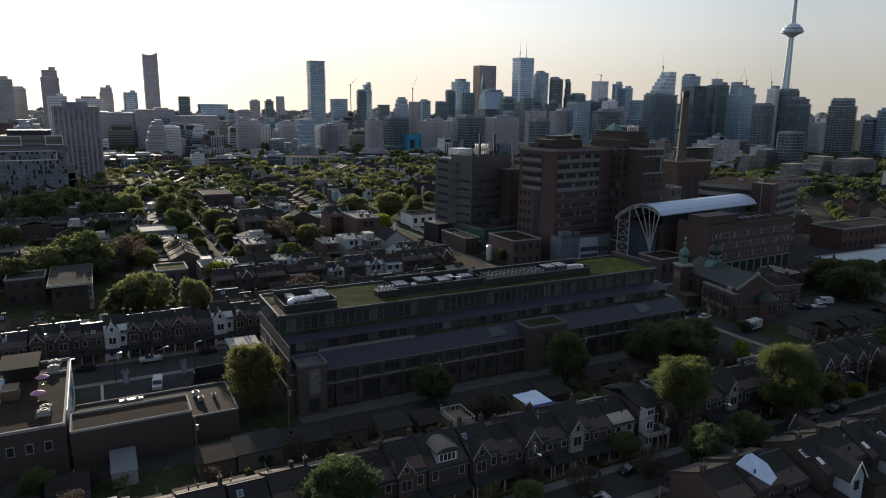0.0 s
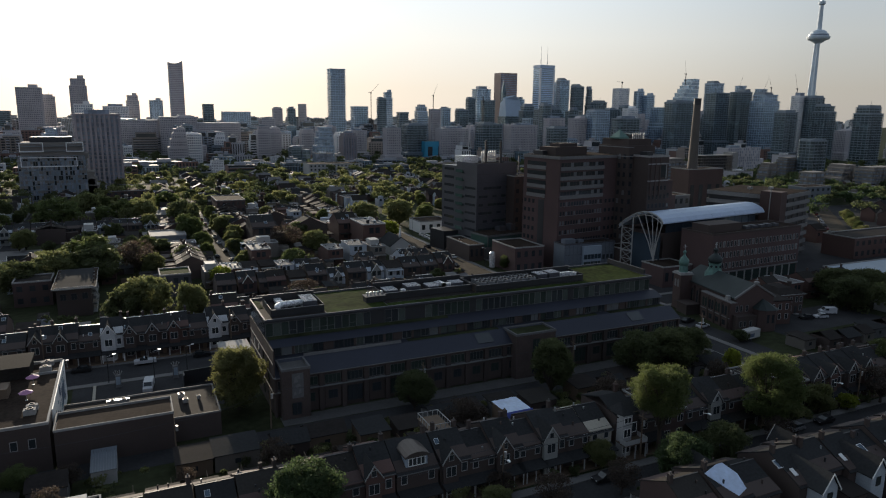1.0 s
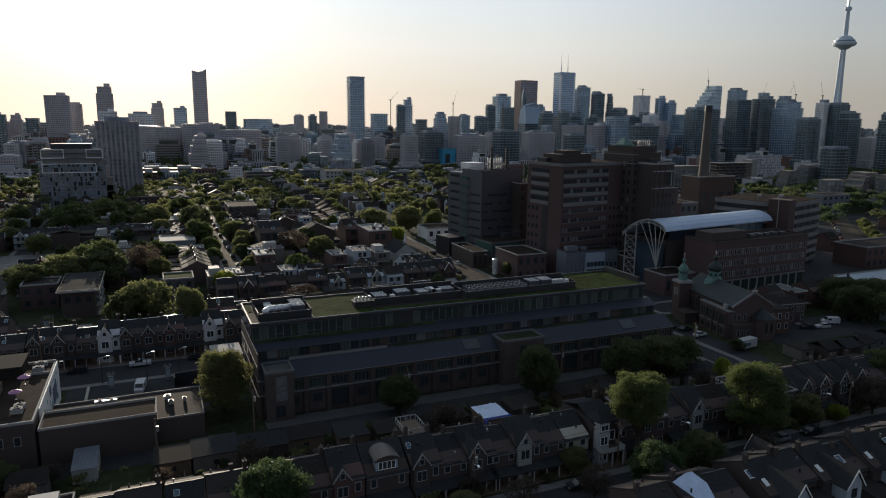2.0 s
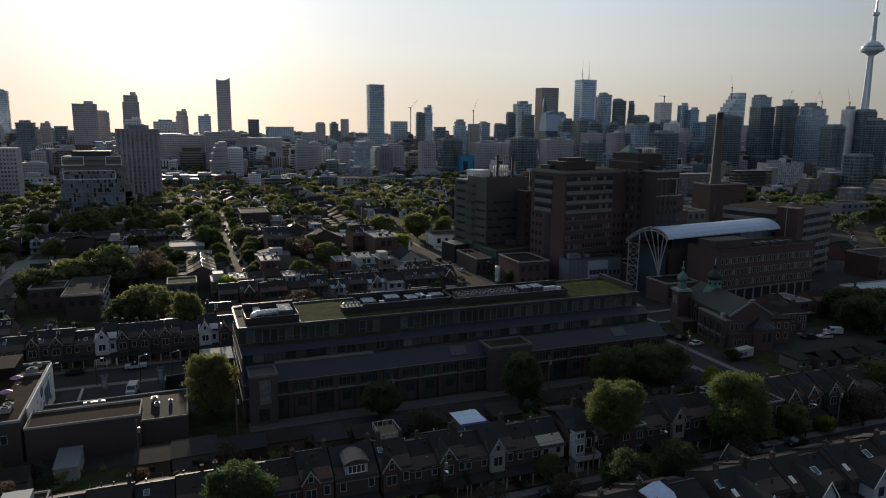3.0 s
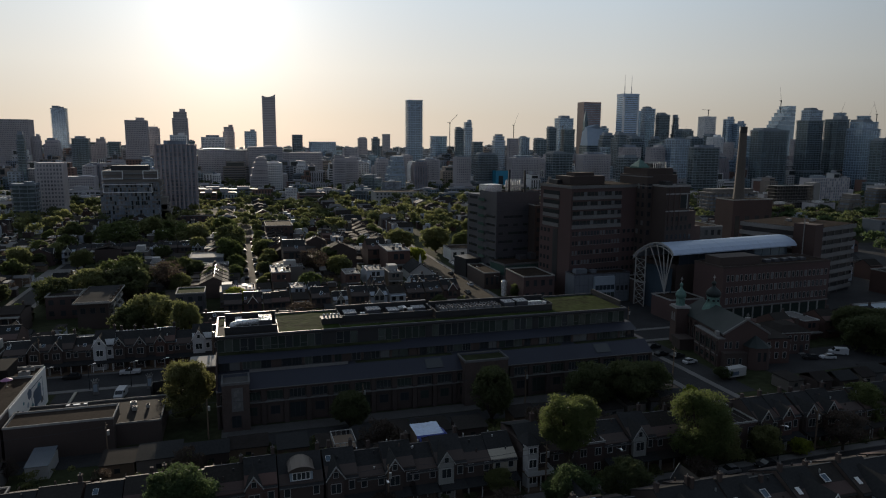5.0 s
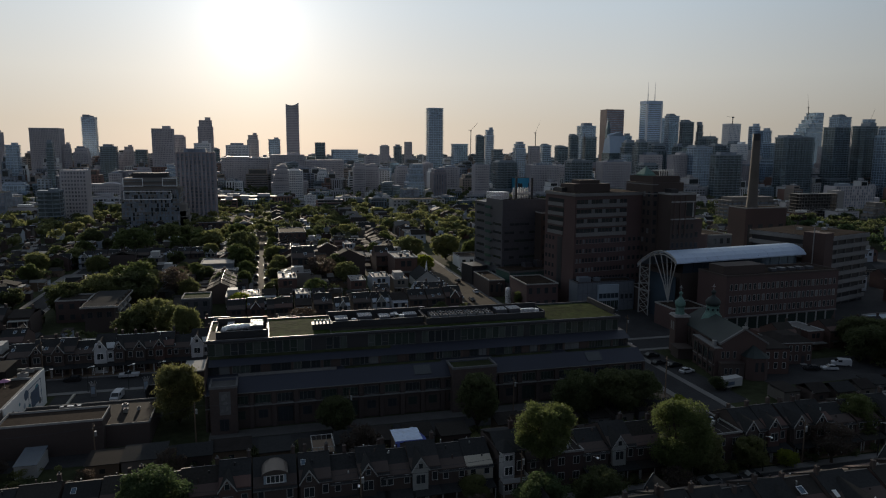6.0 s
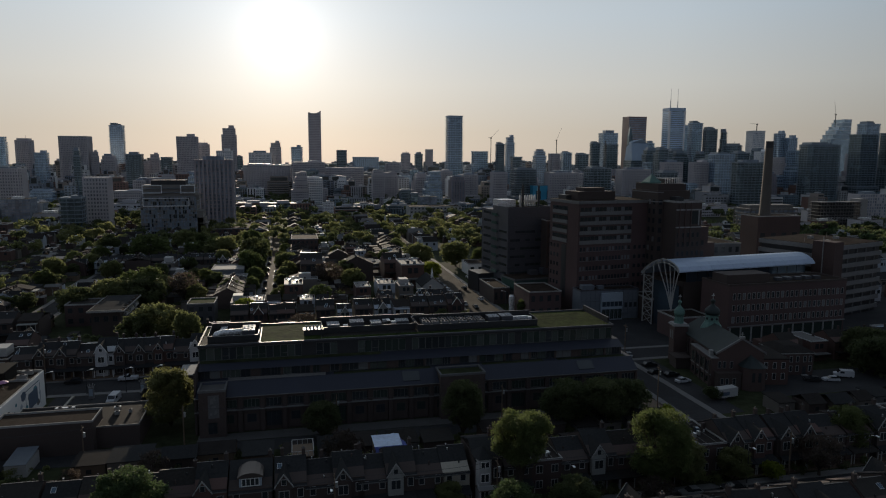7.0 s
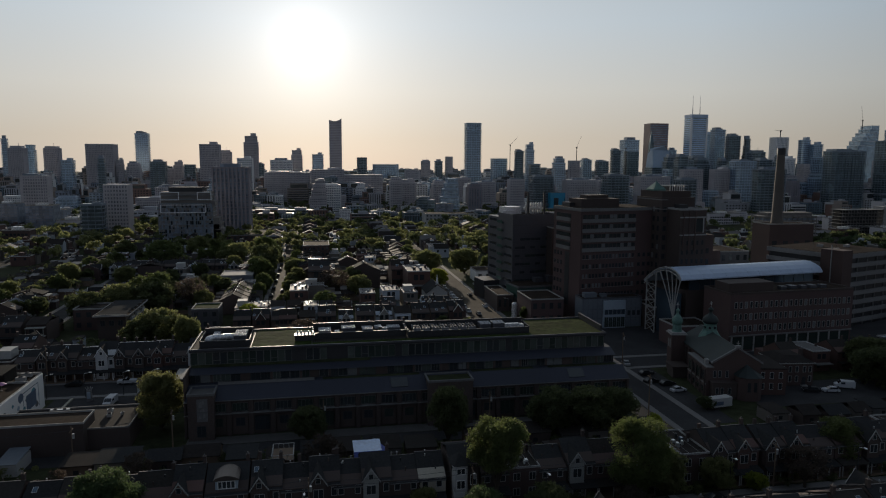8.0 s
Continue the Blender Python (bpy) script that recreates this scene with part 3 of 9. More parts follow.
for x, y, w, d, h in ((64.8, 150, 3.2, 4.2, 0.9), (71, 150.5, 3.6, 3.8, 1.3), (76, 149.5, 2.8, 4, 1.0), (83, 149.8, 3.4, 3, 1.1),
                      (108, 148.5, 3, 3.6, 1.5), (111.6, 148.2, 3.2, 3.8, 1.7), (68, 148.6, 1.2, 1.0, 0.8), (79, 151.6, 1.8, 1.6, 1.0)):
    rooftop_unit(x, y, 19.35, w, d, h * 0.8, white_metal, 0, "pale rooftop air-handling unit with slatted top" if w > 2 else "small pale rooftop air unit", 5 if w > 2 else 0)
for x in (89, 91.5, 94, 96.5, 99, 101.5, 104):
    for y in (146.2, 148, 149.8):
        rooftop_unit(x, y, 19.35, 1.9, 1.5, 1.0, unit_grey, 2, "grey condenser with two dark fan cowls")
rooftop_unit(43.7, 147.8, 19.35, 3.0, 6.4, 1.2, white_metal, 0, "white rooftop unit with slatted louvres on top", 7)
rooftop_unit(37.4, 150.2, 19.35, 1.6, 3.4, 0.8, white_metal, 0)
big_duct = thing("air_duct", pose(0, 0, 0), "fat white round air duct with a curved elbow", "duct")
part("pipe", Shape().tube([(36.0, 143.7, 19.9), (36.1, 144.6, 20.05), (36.9, 145.6, 20.1), (38.4, 146.0, 20.1), (42.2, 146.3, 20.1)], 0.72, 14), white_metal, big_duct, smooth=True)
for x in (38.2, 40.0, 41.8):
    part("flange", Shape().tube([(x, 146.0 + (x - 38.4) * 0.08, 20.1), (x + 0.14, 146.0 + (x - 38.3) * 0.08, 20.1)], 0.8, 14), steel, big_duct)
    part("saddle", Shape().box(x - 0.1, 145.2, 19.35, x + 0.3, 146.9, 19.6), steel, big_duct)
for x in (57.9, 58.8, 59.7, 60.6, 61.5):
    whole("roof_vent", Shape().turned(x, 146.3, [(19.94, 0.22), (20.5, 0.22), (20.5, 0.34), (20.7, 0.34), (20.85, 0.1)], 10), steel, "short round metal roof vent", "vent", "roof vents")


def duct(name, pts, w, label):
    s = Shape()
    for (xa, ya, za), (xb, yb, zb) in zip(pts, pts[1:]):
        s.box(min(xa, xb) - w / 2, min(ya, yb) - w / 2, min(za, zb), max(xa, xb) + w / 2, max(ya, yb) + w / 2, max(za, zb) + w)
    return whole(name, s, white_metal, label, "duct")


duct("air_duct", [(79.5, 152, 19.36), (79.5, 149, 19.36), (82, 149, 19.36)], 0.9, "bent pale sheet-metal air duct on the roof")
duct("air_duct", [(113.6, 147.5, 19.36), (118, 147.5, 19.36), (118, 146.4, 19.36)], 1.0, "bent pale sheet-metal air duct on the roof")

# ---- the hospital ----
def strip_windows(b, x0, x1, y, z0, z1, n, gap):
    """A row of panes, some with blinds drawn, above a thin sill."""
    st = (x1 - x0) / n
    for i in range(n):
        part("window", Shape().box(x0 + st * i + gap / 2, y - 0.06, z0, x0 + st * (i + 1) - gap / 2, y - 0.01, z1), blind if blinds.random() < 0.3 else glass_dark, b)
    part("sill", Shape().box(x0, y - 0.14, z0 - 0.22, x1, y, z0 - 0.06), hospital_band, b)


blinds = random.Random(17)


def red_block():
    b = thing("hospital_tower", about(171, 231, 166.5, 225.5, 9), "tall red-brick hospital block with pale window bands near the top", "building")
    x0, x1, y0, y1, h = 171, 207.5, 231, 253, 45.2
    part("wall", Shape().box(x0, y0, 0, x1, y1, h), hospital_brick, b)
    part("cornice", Shape().box(x0 - 0.3, y0 - 0.3, h, x1 + 0.3, y1 + 0.3, h + 1.2), hospital_band, b, "grey concrete cornice")
    part("roof", Shape().box(x0 + 0.2, y0 + 0.2, h + 1.2, x1 - 0.2, y1 - 0.2, h + 1.3), gravel_roof, b)
    # pale bands and dark strips, front
    for k in range(4):
        z = h - 4.6 - 3.9 * k
        part("window_band", Shape().box(x0 + 0.6, y0 - 0.35, z, x0 + 25.5, y0, z + 1.5), hospital_band, b, "grey concrete band")
        strip_windows(b, x0 + 0.8, x0 + 25.5, y0 + 0.0, z + 1.6, z + 3.2, 14, 0.2)
        part("window_band", Shape().box(x0 - 0.35, y0 + 8, z, x0, y0 + 19.5, z + 1.5), hospital_band, b, "grey concrete band")
        part("side_window", Shape().box(x0 - 0.12, y0 + 8, z + 1.6, x0, y0 + 19.5, z + 3.2), glass_dark, b)
    for k in range(7):
        z = h - 20.2 - 3.9 * k
        if z > 1:
            strip_windows(b, x0 + 0.8, x0 + 25.5, y0 + 0.0, z + 1.1, z + 2.7, 16, 0.6)
            for i in range(4):
                window(b, x0 + 27 + i * 2.4, z + 1.1, x0 + 28.3 + i * 2.4, z + 2.7, y0, 0.08, dark_metal, glass_dark, 0, 0.08)
            for i in range(3):
                part("side_window", Shape().box(x0 - 0.1, y0 + 14.5 + i * 2.6, z + 1.1, x0, y0 + 15.8 + i * 2.6, z + 2.7), glass_dark, b)
    # recess drawn as a flat dark strip, its shade put into the colour
    part("recess", Shape().box(x0 - 0.08, y0 + 8.5, 6, x0, y0 + 12, 28), dark_metal, b)
    part("plant_room", Shape().box(x0 + 4, y0 + 7, h + 1.3, x0 + 22, y0 + 17, h + 4.6).box(x0 + 8, y0 + 9, h + 4.6, x0 + 18, y0 + 15, h + 6), brick_dark, b)
    part("plant_room", Shape().box(x0 + 1.5, y0 + 12, h + 1.3, x0 + 3.8, y0 + 18, h + 3), dark_metal, b)
    return b


def old_tower():
    b = thing("hospital_tower", about(200, 223, 200, 224, 6), "older dark red-brick hospital tower with stepped top and copper cap", "building")
    part("wall", Shape().box(200, 223, 0, 215.5, 241, 50.5), brick_dark, b)
    part("upper_storey", Shape().box(201, 224.5, 50.5, 214.5, 240, 53.2), brick_dark, b)
    part("front_wing", Shape().box(203, 214.5, 0, 215, 223, 46), brick_dark, b)
    part("wing_parapet", Shape().ring(202.8, 214.3, 215.2, 223, 46, 46.8, 0.4), concrete, b)
    part("side_wing", Shape().box(215, 216, 0, 220, 230, 36).box(220, 219, 0, 226, 231, 29), brick_brown, b)
    for z in (36, 43):
        part("string_course", Shape().box(202.8, 214.2, z, 215.2, 214.5, z + 0.5), concrete, b, "pale stone course")
    part("tall_window", Shape().box(210.2, 214.4, 37.5, 213.4, 214.5, 42.6), glass_dark, b)
    part("window_surround", Shape().box(209.7, 214.3, 37, 210.2, 214.5, 43).box(213.4, 214.3, 37, 213.9, 214.5, 43), concrete, b)
    for k in range(9):
        for i in range(5):
            window(b, 203.8 + i * 2.3, 2.5 + k * 3.7, 204.9 + i * 2.3, 4.5 + k * 3.7, 214.5, 0.08, dark_metal, glass_dark, 0, 0.1)
    for k in range(7):
        window(b, 216.5, 2 + k * 4.4, 218, 4.2 + k * 4.4, 216, 0.08, dark_metal, glass_dark, 0, 0.1)
    for k in range(12):
        for ya in (224.5, 227.5, 233, 236.5):
            part("side_window", Shape().box(199.92, ya, 3 + k * 3.8, 200, ya + 1.3, 5 + k * 3.8), blind if (k * 3 + int(ya)) % 5 == 0 else glass_dark, b)
        if k > 5:
            part("front_window", Shape().box(200.8, 222.92, 3 + k * 3.8, 202.2, 223, 5 + k * 3.8), glass_dark, b)
    for z in (45.8, 49.6):
        part("stone_course", Shape().box(199.85, 222.85, z, 202.7, 223, z + 0.4).box(199.85, 223, z, 200, 241, z + 0.4), hospital_band, b, "pale stone course")
    for xa in (204.2, 206.9, 209.6):
        part("pilaster", Shape().box(xa, 214.2, 30, xa + 0.5, 214.5, 46), brick_brown, b)
    part("roof_plant", Shape().box(208, 230, 53.2, 213, 236, 55.0).box(204.5, 217, 46, 208, 221, 48.2), dark_metal, b)
    part("copper_cap", Shape().turned(203, 232, [(53.2, 4.0), (53.8, 4.0), (56.6, 0.5), (57.4, 0.1)], 4, math.pi / 4), copper, b, "green copper pyramid roof")
    for i in range(7):
        part("vent_pipe", Shape().turned(207 + i * 1.1, 228, [(53.2, 0.2), (55.4, 0.2), (55.6, 0.34), (55.8, 0.1)], 8), steel, b)
    part("roof_rail", Shape().ring(206, 225.5, 214, 239, 55.2, 55.35, 0.1), steel, b)
    return b


podium_glass = material("green_podium_glass", (0.07, 0.13, 0.11), 0.15, 0.2, grain=0.3, vary=0.35, tint=0.6)


def grey_tower():
    b = thing("hospital_research_tower", about(152.5, 271, 150.5, 266.5, 9), "dark grey metal-clad research tower with window strips", "building")
    x0, x1, y0, y1, h = 152.5, 175.5, 271, 299, 40.2
    part("wall", Shape().box(x0, y0, 0, x1, y0 + 16, h).box(x0, y0 + 16, 0, x1, y1, h - 1.2), grey_metal, b)
    for k in range(10):
        z = 2.6 + k * 3.8
        if k < 8:
            for i in range(8):
                if (i * 3 + k * 5) % 7 > 1:
                    part("window_strip", Shape().box(x0 + 1.2 + i * 2.6, y0 - 0.06, z, x0 + 3.6 + i * 2.6, y0, z + 1.1), blinds.choice((glass_grey, glass_dark, greenish_glass)), b)
            part("side_window", Shape().box(x0 - 0.06, y0 + 1, z, x0, y0 + 9, z + 1.0), glass_dark, b)
        part("balcony", Shape().box(x0 - 0.9, y0 + 10, z - 0.4, x0, y0 + 15.5, z - 0.1).box(x0 - 0.9, y0 + 10, z - 0.1, x0 - 0.8, y0 + 15.5, z + 0.9), podium_glass, b, "green-tinted glass balcony")
        part("side_window", Shape().box(x0 - 0.06, y0 + 18, z, x0, y0 + 26, z + 1.2), glass_dark, b)
        part("panel_joint", Shape().box(x0 - 0.04, y0 - 0.05, z - 0.7, x1, y0, z - 0.6), dark_metal, b)
    part("parapet", Shape().ring(x0, y0, x1, y0 + 16, h, h + 0.9, 0.3), grey_metal, b)
    part("roof", Shape().box(x0 + 0.3, y0 + 0.3, h, x1 - 0.3, y0 + 15.7, h + 0.1), gravel_roof, b)
    part("plant_room", Shape().box(x0 + 3, y0 + 14, h, x0 + 11, y0 + 22, h + 3.4).box(x0 + 0.5, y0 + 12, h + 0.1, x0 + 7, y0 + 14, h + 2.0), white_metal, b)
    for dx, dy, hh in ((12.5, 10, 10.6), (20.5, 9, 10.2)):
        part("flue", Shape().turned(x0 + dx, y0 + dy, [(h, 0.55), (h + hh, 0.55)], 10), dark_metal, b, "tall dark steel flue")
    for i in range(7):
        part("exhaust_pipe", Shape().turned(x0 + 13.5 + i * 1.3, y0 + 14.2, [(h, 0.5), (h + 4.5, 0.5), (h + 5.6, 0.3)], 8), steel, b)
    part("podium", Shape().box(x0 - 8, y0 + 14, 0, x0 - 0.1, y0 + 26, 9), dark_metal, b)
    part("podium", Shape().box(x0 - 3, y0 - 13, 0, x1 - 2, y0 - 0.1, 10.5), concrete_dark, b)
    for i in range(7):
        window(b, x0 - 2.9 + i * 3.3, 5.4, x0 + 0.3 + i * 3.3, 9.8, y0 - 13, 0.1, grey_metal, podium_glass, 2, 0.1)
    part("side_glazing", Shape().box(x0 - 3.08, y0 - 12.6, 5.4, x0 - 3.0, y0 - 0.6, 9.8), podium_glass, b, "green-tinted podium glazing")
    part("podium_roof", Shape().box(x0 - 2.6, y0 - 12.6, 10.5, x1 - 2.4, y0 - 0.5, 10.62), gravel_roof, b)
    part("podium_plant", Shape().box(x0 + 9, y0 - 6, 10.62, x0 + 13, y0 - 2.4, 12.6).box(x0 + 14.2, y0 - 7.5, 10.62, x0 + 17, y0 - 4, 13.6), grey_metal, b)
    part("exhaust_header", Shape().box(x0 + 12.6, y0 + 13.4, h + 2.2, x1 - 0.4, y0 + 15.0, h + 3.1), steel, b)
    part("riser_pipe", Shape().turned(x1 + 0.6, y0 - 0.8, [(11, 0.28), (44, 0.28)], 8), grey_metal, b)
    return b


def low_block(name, label, x0, y0, x1, y1, h, wall, rows=2, cols=6, roof=None, cat="building"):
    b = thing(name, pose(0, 0, 0), label, cat)
    part("wall", Shape().box(x0, y0, 0, x1, y1, h), wall, b)
    part("parapet", Shape().ring(x0 - 0.1, y0 - 0.1, x1 + 0.1, y1 + 0.1, h, h + 0.5, 0.35), concrete, b)
    part("roof", Shape().box(x0 + 0.25, y0 + 0.25, h, x1 - 0.25, y1 - 0.25, h + 0.08), roof or gravel_roof, b)
    st, fl = (x1 - x0) / max(cols, 1), h / max(rows, 1)
    for r in range(rows):
        for c in range(cols):
            part("window", Shape().box(x0 + st * (c + 0.28), y0 - 0.06, fl * r + fl * 0.3, x0 + st * (c + 0.72), y0 - 0.005, fl * r + fl * 0.75), glass_grey if (r + c) % 3 else glass_dark, b)
    return b


red_block()
old_tower()
grey_tower()
low_block("hospital_annex", "low red-brick hospital annex with flat roof", 146, 224, 159.5, 243, 10.4, hospital_brick, 2, 4)


def entrance_block():
    b = thing("hospital_annex", pose(0, 0, 0), "two-storey blue-grey panelled hospital block with a glazed middle bay", "building")
    x0, y0, x1, y1, h = 164.5, 217, 189.5, 224.4, 11.6
    part("wall", Shape().box(x0, y0, 0, x1, y1, h), panel_blue, b)
    part("roof", Shape().box(x0 + 0.3, y0 + 0.3, h, x1 - 0.3, y1, h + 0.1), gravel_roof, b)
    part("coping", Shape().ring(x0 - 0.1, y0 - 0.1, x1 + 0.1, y1 + 0.1, h, h + 0.5, 0.35), grey_metal, b)
    for i in range(13):
        part("panel_joint", Shape().box(x0 + 0.4 + i * 2, y0 - 0.03, 0.2, x0 + 0.5 + i * 2, y0, h), grey_metal, b)
    for z in (3.6, 7.4):
        part("panel_joint", Shape().box(x0, y0 - 0.04, z, x1, y0, z + 0.1), grey_metal, b)
    part("bay", Shape().box(x0 + 8.6, y0 - 1.2, 0, x0 + 17.6, y0, h - 0.8), siding_blue, b, "paler projecting bay")
    for i in range(5):
        window(b, x0 + 8.9 + i * 1.72, 5.4, x0 + 10.5 + i * 1.72, 7.4, y0 - 1.2, 0.08, panel_blue, glass_blue, 0, 0.08)
        window(b, x0 + 8.9 + i * 1.72, 0.4, x0 + 10.5 + i * 1.72, 4.4, y0 - 1.2, 0.08, panel_blue, greenish_glass, 1, 0.08)
    for i in range(3):
        window(b, x0 + 19 + i * 2, 4.6, x0 + 20.3 + i * 2, 6.6, y0, 0.1, grey_metal, glass_grey, 0, 0.08)
    part("roof_plant", Shape().box(x0 + 2, y0 + 2.4, h + 0.1, x0 + 7, y0 + 5.4, h + 1.8).box(x0 + 9, y0 + 3, h + 0.1, x0 + 11.5, y0 + 5, h + 1.3), panel_blue, b)
    return b


entrance_block()
low_block("hospital_annex", "grey flat-roofed service block between tower and garage", 229, 238, 250, 262, 26, concrete_dark, 5, 6)
low_block("hospital_annex", "low brick service wing beside the road", 139.8, 252, 147, 275, 7, brick_dark, 1, 3)
low_block("hospital_annex", "dark brick link block below the tower", 190, 209, 202, 223, 9, brick_dark, 2, 5)
low_block("hospital_annex", "round-cornered low red-brick lobby below the vault", 186, 184, 200, 196, 7.5, hospital_brick, 1, 4)
tank = thing("storage_tank", pose(143.4, 238, 0), "white upright cylindrical gas storage tank", "tank")
part("shell", Shape().turned(0, 0, [(0.4, 1.2), (6.2, 1.2), (6.8, 0.8), (7.0, 0.1)], 16), white_metal, tank, smooth=False)
part("skirt", Shape().turned(0, 0, [(0, 1.0), (0.4, 1.0)], 12), concrete, tank)


def vault_hall():
    b = thing("vaulted_atrium", about(191.5, 192.4, 191.5, 192.2, 8), "hospital atrium under a long white barrel-vault roof on white steel", "building")
    arc = [(192.2, 22.9), (193.4, 24.3), (195.6, 25.4), (198.4, 26.1), (201.4, 26.1), (204.6, 25.2), (207.8, 23.7), (211, 21.7), (214, 19.2)]
    under = [(y, z - 0.45) for y, z in arc]
    n = 13
    for i in range(n):
        xa = 191.5 + (257.5 - 191.5) * i / n
        xb = 191.5 + (257.5 - 191.5) * (i + 1) / n - 0.06
        v = [(xa, y, z) for y, z in arc] + [(xb, y, z) for y, z in arc] + [(xa, y, z) for y, z in under] + [(xb, y, z) for y, z in under]
        k = len(arc)
        f = []
        for j in range(k - 1):
            f += [(j, j + 1, k + j + 1, k + j)[::-1], (2 * k + j, 2 * k + j + 1, 3 * k + j + 1, 3 * k + j), (j, j + 1, 2 * k + j + 1, 2 * k + j), (k + j, k + j + 1, 3 * k + j + 1, 3 * k + j)[::-1]]
        f += [(0, k, 3 * k, 2 * k), (k - 1, 2 * k - 1, 4 * k - 1, 3 * k - 1)[::-1]]
        part("roof_panel", Shape().add(v, f), vault_sky_white, b, "white metal vault panel with the sky's blue in its colour")
    x = 191.4
    for (ya, za), (yb, zb) in zip(arc, arc[1:]):
        part("arch_rib", Shape().rod((x, ya, za + 0.1), (x, yb, zb + 0.1), 0.28).rod((x, ya, za - 1.1), (x, yb, zb - 1.1), 0.2).rod((x, ya, za), (x, yb, zb - 1.1), 0.12), trim_paint, b)
    for y, z in ((212.2, 20.4), (206.6, 24.0)):
        part("lattice_post", Shape().rod((x, y, 0), (x, y, z), 0.26), trim_paint, b)
    for k in range(6):
        z = k * 3.1
        part("lattice_brace", Shape().rod((x, 206.6, z), (x, 212.2, z + 3.1), 0.12).rod((x, 212.2, z), (x, 206.6, z + 3.1), 0.12).rod((x, 206.6, z + 3.1), (x, 212.2, z + 3.1), 0.12), trim_paint, b)
    for y, z in ((192.4, 22.6), (194.4, 24.2), (197.4, 25.2), (200.8, 25.6), (204.6, 24.8)):
        ym = 195.6 + (y - 195.6) * 0.32
        part("branch_column", Shape().rod((x, 195.6, 8), (x, ym, 14.5), 0.24).rod((x, ym, 14.5), (x, y, z), 0.2), trim_paint, b)
    part("trunk_column", Shape().rod((x, 195.6, 0), (x, 195.6, 8), 0.4), trim_paint, b)
    part("end_glazing", Shape().box(194, 195, 0, 194.2, 210, 17), glass_blue, b)
    part("inner_wall", Shape().box(197, 196, 0, 256, 213, 18), brick_dark, b)
    for i in range(12):
        part("clerestory", Shape().box(198 + i * 4.9, 195.8, 18, 202.6 + i * 4.9, 196, 23.6), glass_blue, b)
    return b


vault_hall()


def ward_block():
    b = thing("hospital_wing", about(206, 182, 201, 176, 3), "four-storey red-brick hospital wing with rows of small windows", "building")
    x0, y0, x1, y1, h = 206, 182, 256, 197, 20
    part("wall", Shape().box(x0, y0, 0, x1, y1, h), hospital_brick, b)
    part("parapet", Shape().ring(x0 - 0.1, y0 - 0.1, x1 + 0.1, y1 + 0.1, h, h + 0.7, 0.4), brick_dark, b)
    part("roof", Shape().box(x0 + 0.3, y0 + 0.3, h, x1 - 0.3, y1 - 0.3, h + 0.1), gravel_roof, b)
    for k in range(3):
        for i in range(24):
            window(b, x0 + 1.6 + i * 2.0, 7.0 + k * 4.1, x0 + 2.75 + i * 2.0, 9.3 + k * 4.1, y0, 0.1, concrete, blind if (i * 7 + k * 3) % 4 == 0 else glass_dark, 0, 0.12)
    for i in range(11):
        part("ground_window", Shape().box(x0 + 1.4 + i * 4.4, y0 - 0.08, 0.8, x0 + 5.2 + i * 4.4, y0 - 0.01, 5.2), greenish_glass, b)
        part("pilaster", Shape().box(x0 + 0.8 + i * 4.4, y0 - 0.35, 0, x0 + 1.3 + i * 4.4, y0, 5.5), concrete, b, "pale concrete pilaster")
    part("roof_house", Shape().box(208, 186, h, 226, 194, h + 3.2), brick_dark, b)
    part("string_course", Shape().box(x0, y0 - 0.4, 5.5, x1, y0 - 0.01, 5.9), hospital_band, b)
    for i in range(5):
        part("roof_duct", Shape().box(230 + i * 4.2, 187, h + 0.1, 232.4 + i * 4.2, 189 + i % 2, h + 1.2), grey_metal, b)
    return b


def parking_garage():
    b = thing("parking_garage", pose(264, 200, 0, 0, 0, 18), "eight-level concrete parking garage with dark open decks", "parking garage")
    w, d, h = 36, 33, 30
    # solid dark body stands in for the shade inside the open decks
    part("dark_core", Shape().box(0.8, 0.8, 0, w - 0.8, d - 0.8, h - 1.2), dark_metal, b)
    for k in range(8):
        z = 1.2 + k * 3.75
        part("deck_band", Shape().ring(0, 0, w, d, z, z + 1.8, 0.4), hospital_band, b, "pale concrete deck parapet")
    part("roof_deck", Shape().box(0.4, 0.4, h - 1.2, w - 0.4, d - 0.4, h - 0.6), gravel_roof, b)
    part("stair_tower", Shape().box(-1.2, -1.0, 0, 5, 8, 31), brick_brown, b, "brown brick stair tower")
    part("downpipe", Shape().rod((-1.3, 3.6, 0), (-1.3, 3.6, 33), 0.22, 8), concrete, b, "pale vertical flue")
    for i in range(4):
        part("column", Shape().box(11 + i * 6.6, 0.42, 0, 11.6 + i * 6.6, 0.9, h - 1.2), concrete_dark, b)
    for x in (6, 22):
        part("roof_light", Shape().turned(x, 16, [(h - 0.6, 0.08), (h + 2.4, 0.05)], 6).box(x - 0.4, 15.9, h + 2.4, x + 0.4, 16.1, h + 2.5), grey_metal, b)
    for x, y in ((9, 8), (17, 20), (26, 14)):
        part("roof_unit", Shape().box(x, y, h - 0.6, x + 2.2, y + 1.6, h + 0.5), concrete, b)
    return b


